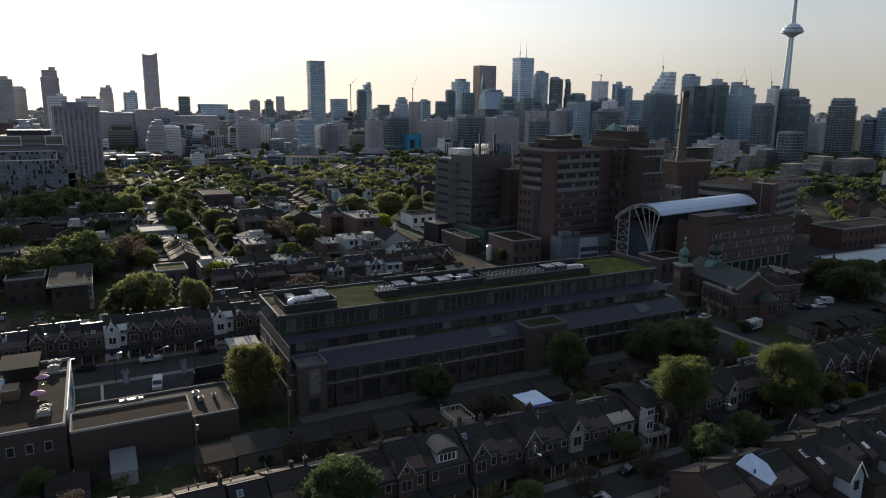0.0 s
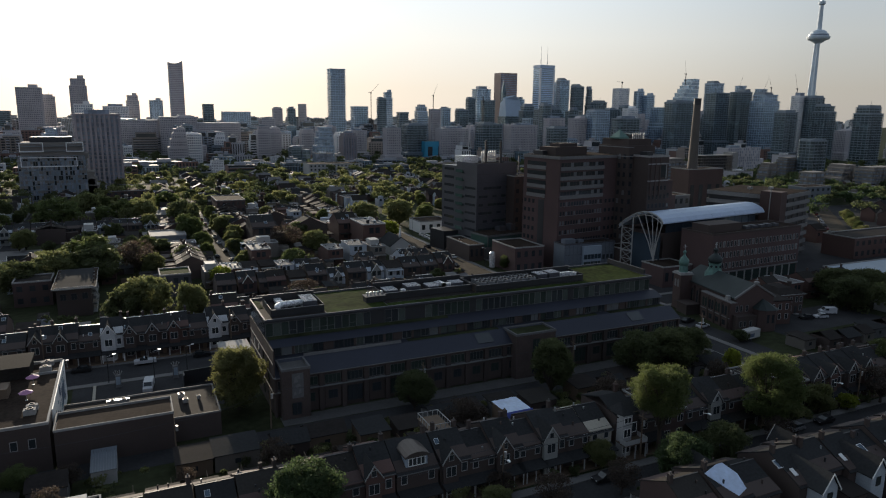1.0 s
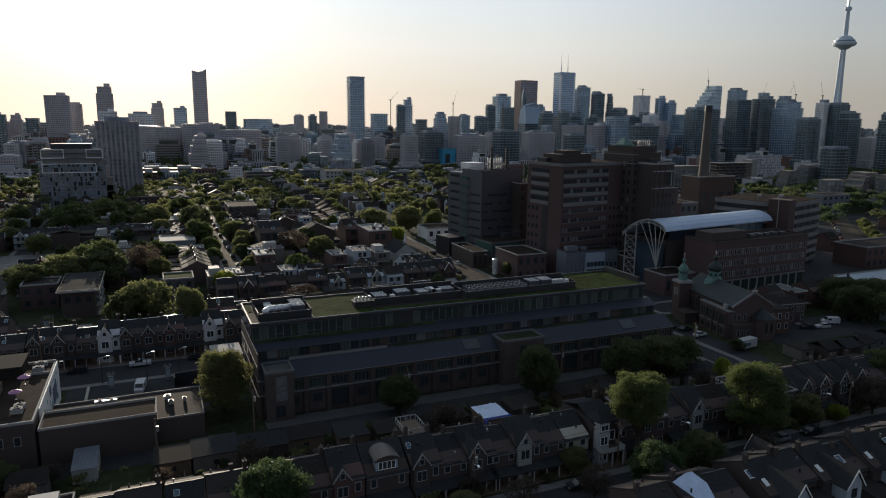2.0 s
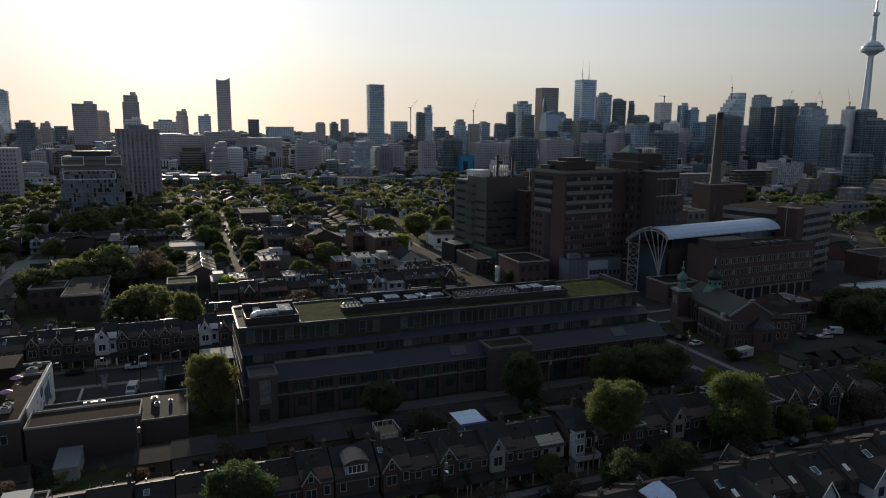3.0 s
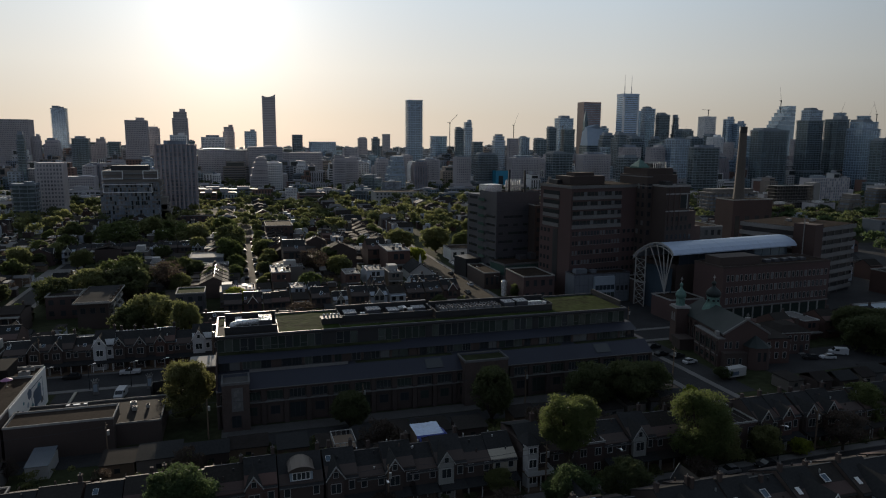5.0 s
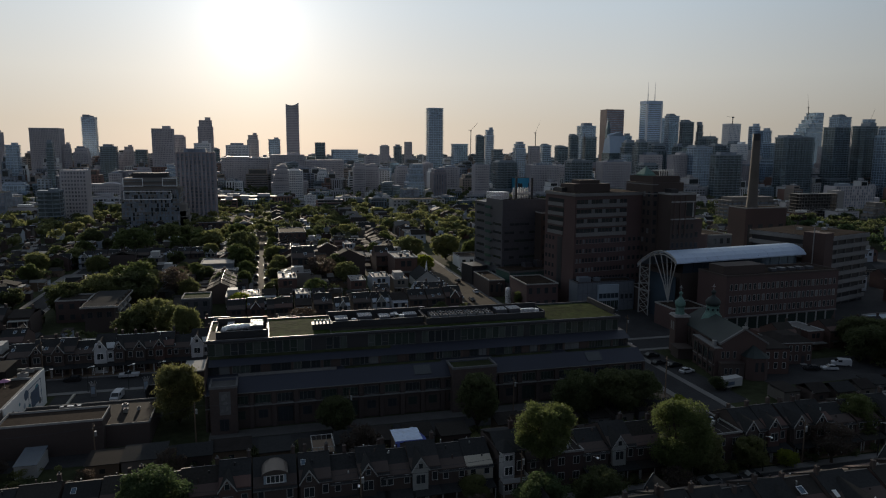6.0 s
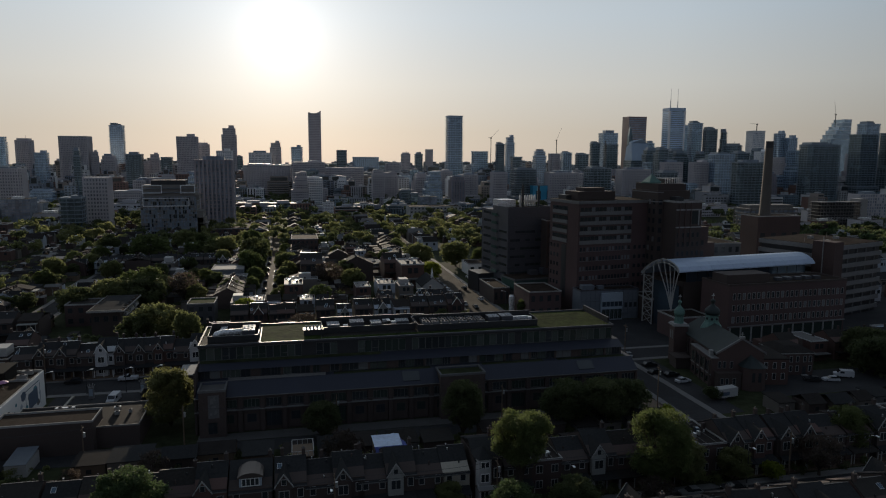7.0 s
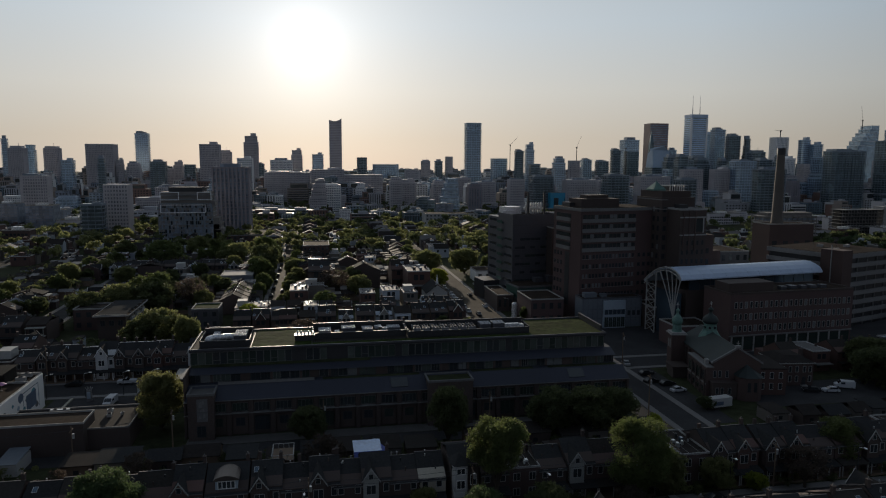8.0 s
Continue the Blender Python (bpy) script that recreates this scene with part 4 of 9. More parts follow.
ward_block()
parking_garage()
low_block("boiler_house", "red-brick boiler house below the chimney", 291, 281, 316.5, 295, 33.6, brick_brown, 1, 4)
low_block("hospital_annex", "dark brick link block between the two hospital towers", 167.5, 262, 181, 276, 35, brick_dark, 8, 4)
stack = thing("chimney_stack", pose(300, 288, 33.6), "tall tan brick chimney stack with dark top", "chimney")
part("shaft", Shape().turned(0, 0, [(0, 3.0), (4, 2.7), (35.5, 1.9)], 20), tan_brick, stack, smooth=False)
part("cap", Shape().turned(0, 0, [(35.5, 2.0), (39, 2.0), (39, 1.6), (38.5, 1.5)], 20), dark_metal, stack, "soot-black chimney top")


def church():
    b = thing("church", about(162.2, 131, 168.6, 136.8, -11), "dark red-brick church with green copper onion domes", "church")
    x0, x1, y0, y1, ev, rd = 164, 177, 131, 158.5, 9.6, 13.8
    xm = 170.5
    part("nave", Shape().along_y([(x0, 0), (x1, 0), (x1, ev), (xm, rd - 0.3), (x0, ev)], y0, y1), brick_brown, b)
    part("roof", Shape().along_y([(x0 - 0.5, ev - 0.3), (x0 - 0.5, ev), (xm, rd), (x1 + 0.5, ev), (x1 + 0.5, ev - 0.3), (xm, rd - 0.3)], y0 + 0.4, y1 + 0.5), copper_dark, b, "dark weathered green roof")
    part("gable_coping", Shape().along_y([(x0 - 0.6, ev - 0.3), (x0 - 0.6, ev + 0.25), (xm, rd + 0.35), (x1 + 0.6, ev + 0.25), (x1 + 0.6, ev - 0.3), (xm, rd - 0.2)], y0 - 0.2, y0 + 0.4), hospital_band, b, "grey stone gable coping")
    # lower aisle along the parking lot, with paired tall windows and a pale string course
    part("aisle", Shape().box(162.2, y0, 0, x0, y0 + 14.5, 8.2), brick_brown, b)
    part("aisle_coping", Shape().box(161.95, y0 - 0.2, 8.2, x0 + 0.2, y0 + 14.7, 8.5), hospital_band, b)
    part("string_course", Shape().box(162.05, y0, 3.3, 162.2, y0 + 14.5, 3.6), hospital_band, b)
    for i in range(4):
        for k in (0, 1.3):
            ya = y0 + 1.6 + i * 3.3 + k
            part("aisle_window", Shape().along_x([(ya, 4.1), (ya + 0.9, 4.1), (ya + 0.9, 6.5), (ya + 0.45, 7.1), (ya, 6.5)], 162.12, 162.2), greenish_glass if i % 2 else glass_dark, b)
        part("aisle_pier", Shape().box(161.9, y0 + 0.6 + i * 3.3, 0, 162.2, y0 + 1.2 + i * 3.3, 7.6), brick_dark, b)
        part("basement_window", Shape().box(162.13, y0 + 2 + i * 3.3, 0.9, 162.2, y0 + 3.4 + i * 3.3, 2.4), glass_dark, b)
    for i in range(3):
        ya = y0 + 15.6 + i * 2.9
        part("tall_window", Shape().along_x([(ya, 2.6), (ya + 1.2, 2.6), (ya + 1.2, 6.8), (ya + 0.6, 7.6), (ya, 6.8)], x0 - 0.09, x0), glass_dark, b)
        part("buttress", Shape().along_x([(ya - 0.9, 0), (ya - 0.4, 0), (ya - 0.4, 8.2), (ya - 0.9, 8.6)], x0 - 0.6, x0), brick_dark, b)
    for k in range(9):
        part("clerestory_block", Shape().box(x0 - 0.12, y0 + 0.8 + k * 3, 8.75, x0, y0 + 2.0 + k * 3, 9.2), brick_dark, b)
    part("dormer_vent", Shape().box(162.6, y0 + 2.2, 8.5, 163.6, y0 + 3.4, 9.9), concrete, b, "pale vent box")
    # chancel under the gable with its own lean-to roof, and a low wing beside it
    part("chancel", Shape().prism([(xm - 0.5, y0), (xm - 0.5, y0 - 2.6), (xm + 1.0, y0 - 4.0), (xm + 4.4, y0 - 4.0), (xm + 5.9, y0 - 2.6), (xm + 5.9, y0)], 0, 6.6), brick_brown, b)
    part("chancel_roof", Shape().add([(xm - 0.9, y0, 6.5), (xm - 0.9, y0 - 2.8, 6.5), (xm + 0.8, y0 - 4.4, 6.5), (xm + 4.6, y0 - 4.4, 6.5), (xm + 6.3, y0 - 2.8, 6.5), (xm + 6.3, y0, 6.5), (xm + 2.7, y0, 9.2)], [(0, 1, 6), (1, 2, 6), (2, 3, 6), (3, 4, 6), (4, 5, 6), (5, 0, 6), (0, 5, 4, 3, 2, 1)]), copper_dark, b)
    for xa in (xm + 1.5, xm + 3.2):
        part("chancel_window", Shape().box(xa, y0 - 4.08, 2.6, xa + 0.8, y0 - 4.0, 5.2), glass_dark, b)
    part("stair_porch", Shape().box(163.2, y0 - 2.2, 0, xm - 0.6, y0, 4.4).box(163.0, y0 - 2.4, 4.4, xm - 0.55, y0, 4.7), brick_dark, b)
    for xa in (164, 165.4, 167.4):
        window(b, xa, 1.4, xa + 0.9, 3.2, y0 - 2.2, 0.1, hospital_band, glass_dark, 0, 0.1)
        window(b, xa, 5.4, xa + 0.9, 7.4, y0, 0.1, hospital_band, glass_dark, 0, 0.1)
    part("side_wing", Shape().box(x1, y0 + 1.5, 0, x1 + 8, y0 + 15, 7.4), brick_red, b)
    part("wing_roof", Shape().box(x1, y0 + 1.3, 7.4, x1 + 8.2, y0 + 15.2, 7.7), flat_roof, b)
    for i in range(3):
        for z in (1.6, 4.7):
            window(b, x1 + 0.9 + i * 2.5, z, x1 + 2.0 + i * 2.5, z + 1.9, y0 + 1.5, 0.1, paint_pale, glass_dark, 0, 0.1)
    part("gable_finial", Shape().box(xm - 0.7, y0 - 0.3, rd + 0.2, xm + 0.7, y0 + 0.5, rd + 0.7).box(xm - 0.07, y0, rd + 0.7, xm + 0.07, y0 + 0.14, rd + 2.0).box(xm - 0.45, y0, rd + 1.3, xm + 0.45, y0 + 0.14, rd + 1.45), concrete, b)
    part("side_porch", Shape().box(158.5, y1 - 11, 0, x0 - 0.71, y1 - 5.5, 3.2).box(158.1, y1 - 11.4, 3.2, x0 - 0.71, y1 - 5.1, 3.5), brick_dark, b)
    # bell tower and the main dome astride the ridge
    x, y, zb, r = 162.0, 156.0, 11.6, 1.5
    part("bell_tower", Shape().box(x - 2.1, y - 2.1, 0, x + 2.1, y + 2.1, zb), brick_brown, b)
    part("tower_cornice", Shape().box(x - 2.5, y - 2.5, zb, x + 2.5, y + 2.5, zb + 0.35).box(x - 2.2, y - 2.2, zb + 0.35, x + 2.2, y + 2.2, zb + 0.7), concrete, b)
    for ya in (y - 1.2, y + 0.3):
        part("belfry_window", Shape().along_x([(ya, 7.4), (ya + 0.9, 7.4), (ya + 0.9, 9.6), (ya + 0.45, 10.2), (ya, 9.6)], x - 2.18, x - 2.1), hospital_band, b, "pale louvred belfry opening")
    for dome, (x, y, z, r) in enumerate(((162.0, 156.0, 12.3, 1.5), (xm, 151.5, 13.6, 2.1))):
        part("drum", Shape().turned(x, y, [(z - (2.6 if dome else 0), r * (1.9 if dome else 1.05)), (z + 0.3, r * 1.0), (z + 2.2, r * 0.9), (z + 2.4, r * 1.08)], 8), copper, b)
        if dome:
            for k in range(8):
                ang = (k + 0.5) * math.pi / 4
                part("drum_window", Shape().rod((x + r * 0.9 * math.cos(ang), y + r * 0.9 * math.sin(ang), z + 1.3), (x + r * 0.97 * math.cos(ang), y + r * 0.97 * math.sin(ang), z + 1.3), 0.42, 6), glass_dark, b)
        part("onion_dome", Shape().turned(x, y, [(z + 2.4, r * 0.9), (z + 3.0, r * 1.08), (z + 3.7, r * 1.1), (z + 4.5, r * 0.84), (z + 5.1, r * 0.45), (z + 5.6, r * 0.24), (z + 6.2, r * 0.24), (z + 6.4, r * 0.38), (z + 6.9, r * 0.34), (z + 7.3, r * 0.08)], 16), copper_dark if dome else copper, b, "weathered copper onion dome", smooth=True)
        part("cross", Shape().box(x - 0.05, y - 0.05, z + 7.2, x + 0.05, y + 0.05, z + 9.2).box(x - 0.5, y - 0.05, z + 8.3, x + 0.5, y + 0.05, z + 8.42).box(x - 0.3, y - 0.05, z + 8.7, x + 0.3, y + 0.05, z + 8.8), steel, b)
    return b


copper_dark = material("dark_copper_roof", (0.026, 0.036, 0.036), 0.65, 0.1, grain=2, vary=0.35, stain=0.3)
church()

# ---- houses ----
dull_copper = material("dull_brown_metal", (0.085, 0.07, 0.062), 0.5, 0.3, grain=2, vary=0.3)


def house(label, w, d, eave, ridge, wall, roof, gable=0.0, dormer=False, porch=True, chimney=True, trim=None, rear=True, white_side=None):
    """A narrow city house whose front faces -y: wall, pitched roof, gabled bay or dormer, porch, windows, chimney."""
    trim = trim or trim_paint
    h = thing("house", pose(0, 0, 0), label, "house")
    a, m = w / 2, d / 2
    part("wall", Shape().along_x([(0, 0), (d, 0), (d, eave), (m, ridge - 0.25), (0, eave)], -a + 0.05, a - 0.05), wall, h)
    part("roof", Shape().along_x([(-0.35, eave - 0.35), (m, ridge), (d + 0.35, eave - 0.35), (d + 0.35, eave - 0.5), (m, ridge - 0.2), (-0.35, eave - 0.5)], -a, a), roof, h)
    part("gutter", Shape().box(-a, -0.45, eave - 0.55, a, -0.33, eave - 0.4), concrete_dark, h)
    if gable:
        g, pk = gable / 2, min(ridge + 0.6, eave + gable * 0.75)
        xo = -a + g + 0.25
        part("bay", Shape().along_y([(xo - g, 0), (xo + g, 0), (xo + g, eave), (xo, pk - 0.25), (xo - g, eave)], -0.8, 0.1), wall if not white_side else white_side, h)
        part("bay_roof", Shape().along_y([(xo - g - 0.25, eave - 0.25), (xo, pk + 0.15), (xo + g + 0.25, eave - 0.25), (xo + g + 0.25, eave - 0.45), (xo, pk - 0.1), (xo - g - 0.25, eave - 0.45)], -0.95, m), roof, h)
        part("bargeboard", Shape().along_y([(xo - g - 0.3, eave - 0.45), (xo - g - 0.3, eave - 0.15), (xo, pk + 0.25), (xo + g + 0.3, eave - 0.15), (xo + g + 0.3, eave - 0.45), (xo, pk - 0.15)], -1.05, -0.95), trim, h, "painted gable trim")
        window(h, xo - 0.45, eave + 0.1, xo + 0.45, eave + 1.2, -0.8, 0.08, trim, glass_dark, 0, 0.08)
        for z in (1.2, 4.3):
            window(h, xo - 0.9, z, xo + 0.9, z + 1.8, -0.8, 0.1, trim, glass_dark, 1, 0.08)
        xw = [a - 1.15]
    else:
        xw = [-a + 1.3, a - 1.3]
    for x in xw:
        window(h, x - 0.55, 4.3, x + 0.55, 6.0, 0, 0.1, trim, glass_dark, 0, 0.1)
    part("door", Shape().box(a - 1.7, -0.08, 0.4, a - 0.7, 0.0, 2.6), timber, h)
    if dormer:
        part("dormer_wall", Shape().box(-1.9, 0.5, eave - 0.2, 1.9, m, eave + 2.1), siding_blue, h)
        part("dormer_roof", Shape().along_y([(-2.2, eave + 1.95), (2.2, eave + 1.95), (2.15, eave + 2.2), (1.6, eave + 2.55), (0.8, eave + 2.8), (0, eave + 2.88), (-0.8, eave + 2.8), (-1.6, eave + 2.55), (-2.15, eave + 2.2)], 0.1, m), dull_copper, h, "dull brown metal dormer roof")
        window(h, -1.5, eave + 0.35, 1.5, eave + 1.8, 0.5, 0.1, paint_white, glass_grey, 3, 0.12)
    if porch:
        part("porch_roof", Shape().along_x([(-2.4, 2.75), (0, 3.35), (0, 3.15), (-2.4, 2.6)], -a + 0.1, a - 0.1), roof, h)
        part("porch_floor", Shape().box(-a + 0.1, -2.3, 0, a - 0.1, 0, 0.4), timber, h)
        for x in (-a + 0.25, 0, a - 0.25):
            part("porch_post", Shape().box(x - 0.08, -2.25, 0.4, x + 0.08, -2.09, 2.65), trim, h)
    if chimney:
        part("chimney", Shape().box(a - 0.75, m - 0.1, ridge - 1.2, a - 0.15, m + 0.6, ridge + 1.1).box(a - 0.8, m - 0.15, ridge + 1.1, a - 0.1, m + 0.65, ridge + 1.2), brick_dark, h)
        part("chimney_pot", Shape().turned(a - 0.45, m + 0.25, [(ridge + 1.2, 0.13), (ridge + 1.6, 0.11)], 8), concrete_dark, h)
    if rear:
        part("rear_wing", Shape().box(-a + 0.2, d, 0, a - 1.4, d + 4.5, eave - 2.2), wall, h)
        part("rear_roof", Shape().along_x([(d - 0.1, eave - 1.6), (d + 4.8, eave - 2.2), (d + 4.8, eave - 2.35), (d - 0.1, eave - 1.8)], -a + 0.05, a - 1.2), flat_roof, h)
        window(h, -0.5, eave - 2.0, 0.5, eave - 0.9, d + 0.1, 0.1, trim, glass_dark, 0, 0.08)
    return h


def flat_house(label, w, d, hgt, wall, hut=False, deck=False):
    h = thing("house", pose(0, 0, 0), label, "house")
    a = w / 2
    part("wall", Shape().box(-a + 0.05, 0, 0, a - 0.05, d, hgt), wall, h)
    part("parapet", Shape().ring(-a, -0.1, a, d + 0.1, hgt, hgt + 0.35, 0.25), concrete, h)
    part("roof", Shape().box(-a + 0.2, 0.1, hgt, a - 0.2, d - 0.1, hgt + 0.06), flat_roof, h)
    for z in (1.2, 4.2):
        for x in (-a * 0.5, a * 0.5):
            window(h, x - 0.7, z, x + 0.7, z + 1.6, 0, 0.1, trim_paint, glass_dark, 1, 0.09)
    part("chimney", Shape().box(a - 0.8, d * 0.6, hgt, a - 0.2, d * 0.6 + 0.6, hgt + 1.4), brick_dark, h)
    if hut:
        part("roof_hut", Shape().box(-a + 0.6, d * 0.3, hgt + 0.06, a - 1.6, d * 0.75, hgt + 2.5), paint_pale, h)
    if deck:
        for x in (-a + 0.3, a - 0.3):
            for y in (0.4, d * 0.4):
                part("deck_post", Shape().box(x - 0.05, y - 0.05, hgt, x + 0.05, y + 0.05, hgt + 1.1), timber, h)
        part("deck_rail", Shape().ring(-a + 0.25, 0.35, a - 0.25, d * 0.4 + 0.05, hgt + 1.05, hgt + 1.15, 0.1), timber, h)
    return h


white_house = material("weathered_white_house_paint", (0.46, 0.47, 0.48), 0.7, grain=3, vary=0.25, stain=0.4)
AWAY = pose(0, -400, -40)
kinds = {
    "gable": house("dark brick house with a pointed gabled bay and white trim", 5.6, 11, 7.0, 9.6, brick_dark, shingle, 2.8),
    "gable_red": house("red-brick house with a pointed gabled bay", 5.4, 11, 7.2, 9.8, brick_red, shingle, 2.6, porch=True),
    "white_bay": house("tall white-painted house with gabled bay and porch", 5.4, 11, 7.4, 10.2, white_house, shingle, 3.2, white_side=white_house, trim=paint_white),
    "gable_white": house("brick house with a white-painted gabled front", 5.6, 11, 7.0, 9.7, brick_dark, shingle, 2.8, white_side=house_pale),
    "dormer": house("brick house with a wide attic dormer above the porch", 7.4, 11, 6.6, 9.7, brick_dark, shingle, 0, True),
    "plain": house("plain brick row house with dark shingled roof", 5.6, 11, 6.2, 8.6, brick_dark, shingle, 0, False, True, False),
    "cream": house("low cream-painted row house with small upper windows", 5.2, 11, 6.2, 9.0, house_cream, shingle, 0, False, True, False),
    "brown": house("brown-roofed brick house with chimney", 6.4, 11, 6.4, 9.0, brick_brown, shingle_brown, 0, False),
}
flats = {
    "flat": flat_house("flat-roofed dark brick row house", 6.2, 12, 6.6, brick_brown),
    "flat_hut": flat_house("flat-roofed brick house with a pale roof hut", 6.2, 12, 6.4, brick_dark, True),
    "flat_deck": flat_house("flat-roofed brick house with a timber roof deck", 6.0, 12, 6.6, brick_dark, False, True),
    "flat_pale": flat_house("pale-painted flat-roofed house with porch balcony", 6.4, 11, 7.4, house_pale),
}
kinds.update(flats)
used = set()


PLACED, ROOFS = [], []


def place(kind, x, y, turn=0.0, s=1.0, group=""):
    """Puts a house with the middle of its front at x, y; the first of a kind is moved, the others are copies."""
    m = pose(x, y, 0, 0, 0, turn) @ Matrix.Diagonal((s, s, s, 1))
    PLACED.append((x - 7 * s * math.sin(radians(turn)), y + 7 * s * math.cos(radians(turn))))
    ROOFS.append((kind, m))
    ob = kinds[kind]
    if kind not in used:
        used.add(kind)
        ob.matrix_basis = m
    else:
        ob = copy_thing(ob, m)
        ob.matrix_basis = m
    return tagged(ob, group=group)


siding_pale_blue = material("pale_blue_siding", (0.34, 0.38, 0.42), 0.7, grain=3, vary=0.25)


def turret_house():
    """A narrow pale house with a two-storey bay, a balcony and a small hipped roof."""
    h = thing("house", AWAY, "narrow pale-green house with a bay turret and front balcony", "house")
    part("wall", Shape().box(-2.6, 0, 0, 2.6, 11, 8.2), brick_dark, h)
    part("bay_wall", Shape().prism([(-2.5, 0), (-2.1, -1.2), (0.1, -1.2), (0.6, 0)], 0, 8.6), paint_pale, h, "pale painted bay turret")
    part("bay_roof", Shape().add([(-2.8, 0.1, 8.6), (-2.35, -1.5, 8.6), (0.35, -1.5, 8.6), (0.9, 0.1, 8.6), (0.9, 3.0, 8.6), (-2.8, 3.0, 8.6), (-1.0, 1.2, 10.2)], [(0, 1, 6), (1, 2, 6), (2, 3, 6), (3, 4, 6), (4, 5, 6), (5, 0, 6), (0, 5, 4, 3, 2, 1)]), shingle, h)
    part("roof", Shape().along_x([(-0.3, 8.0), (5.5, 10.0), (11.3, 8.0), (11.3, 7.85), (5.5, 9.8), (-0.3, 7.85)], -2.7, 2.7), shingle, h)
    for z in (1.0, 4.1, 6.9):
        window(h, -1.85, z, -0.2, z + (1.7 if z < 6 else 1.2), -1.2, 0.1, paint_white, glass_dark, 1, 0.1)
    window(h, 1.0, 4.2, 2.2, 6.2, 0, 0.1, paint_white, glass_dark, 0, 0.1)
    part("balcony_floor", Shape().box(-2.6, -2.8, 3.1, 2.6, -0.01, 3.3), timber, h)
    part("balcony_wall", Shape().box(-2.6, -2.8, 3.3, 2.6, -2.68, 4.2).box(-2.6, -2.68, 3.3, -2.48, -1.2, 4.2).box(2.48, -2.68, 3.3, 2.6, 0, 4.2), paint_pale, h)
    for x in (-2.4, 0, 2.4):
        part("porch_post", Shape().box(x - 0.1, -2.75, 0.3, x + 0.1, -2.55, 3.1), paint_pale, h)
    part("porch_floor", Shape().box(-2.6, -2.8, 0, 2.6, 0, 0.3), timber, h)
    part("chimney", Shape().box(1.6, 6, 8.4, 2.3, 6.7, 11.2).box(1.5, 5.9, 11.2, 2.4, 6.8, 11.4), brick_brown, h)
    part("chimney_pot", Shape().turned(1.95, 6.35, [(11.4, 0.14), (11.9, 0.12)], 8), timber, h)
    return h


kinds["turret"] = turret_house()


def rear_gabled(label, wall, gable_wall):
    """A house whose rear slope carries a cross gable, skylights and a low rear wing."""
    h = house(label, 6.0, 12, 6.6, 9.6, wall, shingle, 0, rear=False)
    part("rear_gable_wall", Shape().along_y([(-2.4, 0), (1.0, 0), (1.0, 6.6), (-0.7, 9.0), (-2.4, 6.6)], 12.0, 14.6), gable_wall, h, "pale rear gable")
    part("rear_gable_roof", Shape().along_y([(-2.8, 6.3), (-0.7, 9.3), (1.4, 6.3), (1.4, 6.1), (-0.7, 9.05), (-2.8, 6.1)], 7.5, 14.9), shingle, h)
    part("bargeboard", Shape().along_y([(-2.85, 6.05), (-2.85, 6.35), (-0.7, 9.4), (1.45, 6.35), (1.45, 6.05), (-0.7, 9.1)], 14.9, 15.0), paint_white, h, "white gable trim")
    part("window", Shape().box(-1.3, 14.6, 4.4, -0.1, 14.68, 6.0), glass_dark, h)
    part("skylight", Shape().along_x([(9.4, 7.95), (10.6, 7.35), (10.6, 7.45), (9.4, 8.05)], 1.5, 2.3), paint_white, h, "pale roof skylight")
    part("rear_wing", Shape().box(1.05, 12.05, 0, 2.8, 16.5, 3.4), wall, h)
    part("rear_roof", Shape().along_x([(12.1, 3.9), (16.8, 3.4), (16.8, 3.3), (12.1, 3.75)], 1.02, 3.0), flat_roof, h)
    return h


kinds["rear_gable"] = rear_gabled("dark-roofed house with a pale cross gable behind", brick_dark, siding_pale_blue)
# the row across the near street
for kind, x in (("brown", -21), ("plain", -15), ("brown", -9), ("flat_hut", -2.6), ("plain", 3.4), ("brown", 9.6), ("plain", 16), ("brown", 22.2), ("plain", 28.4),
                ("brown", 34.4), ("gable_red", 40.2), ("dormer", 46.8), ("gable", 53.6), ("plain", 58.9), ("gable", 63.8), ("plain", 68.2), ("gable_white", 73.2), ("plain", 78.4), ("cream", 83.4),
                ("turret", 89.6), ("plain", 95.4), ("flat", 101.2), ("plain", 106.8), ("gable_white", 112.6), ("brown", 118.4), ("plain", 124.4), ("flat_deck", 130.6),
                ("flat", 136.6), ("gable", 142.6), ("gable_red", 148), ("gable", 154.3), ("gable_red", 159.6), ("plain", 165.4), ("brown", 171.6), ("gable", 178), ("plain", 184), ("flat", 190.4), ("gable", 197), ("brown", 203.4), ("plain", 210)):
    place(kind, x, 88.6, 0, 1, "houses along the near street")
# the row on the camera's side of that street, seen from behind
for kind, x in (("brown", 81.2), ("gable", 87.6), ("plain", 93.6), ("rear_gable", 102.2), ("gable", 108), ("rear_gable", 114), ("plain", 120.2), ("rear_gable", 126), ("brown", 132), ("rear_gable", 138.4), ("plain", 144.6), ("brown", 151), ("gable", 157.4), ("plain", 164)):
    place(kind, x, 71.6, 180, 1, "houses along the near street")
# the gabled row across the parking-lot street
for kind, x in (("brown", -52), ("gable", -46), ("flat", -39.6), ("plain", -33.4), ("flat_hut", -27), ("plain", -20.6), ("gable", -14.6), ("gable", -9.2), ("plain", -4.2), ("white_bay", 1.2), ("gable", 6.4), ("gable", 11.8), ("gable_red", 17.0), ("plain", 21.8), ("white_bay", 27.0), ("gable", 32.4), ("plain", 37.6)):
    place(kind, x, 180.6, 0, 1, "gabled houses across the lot")

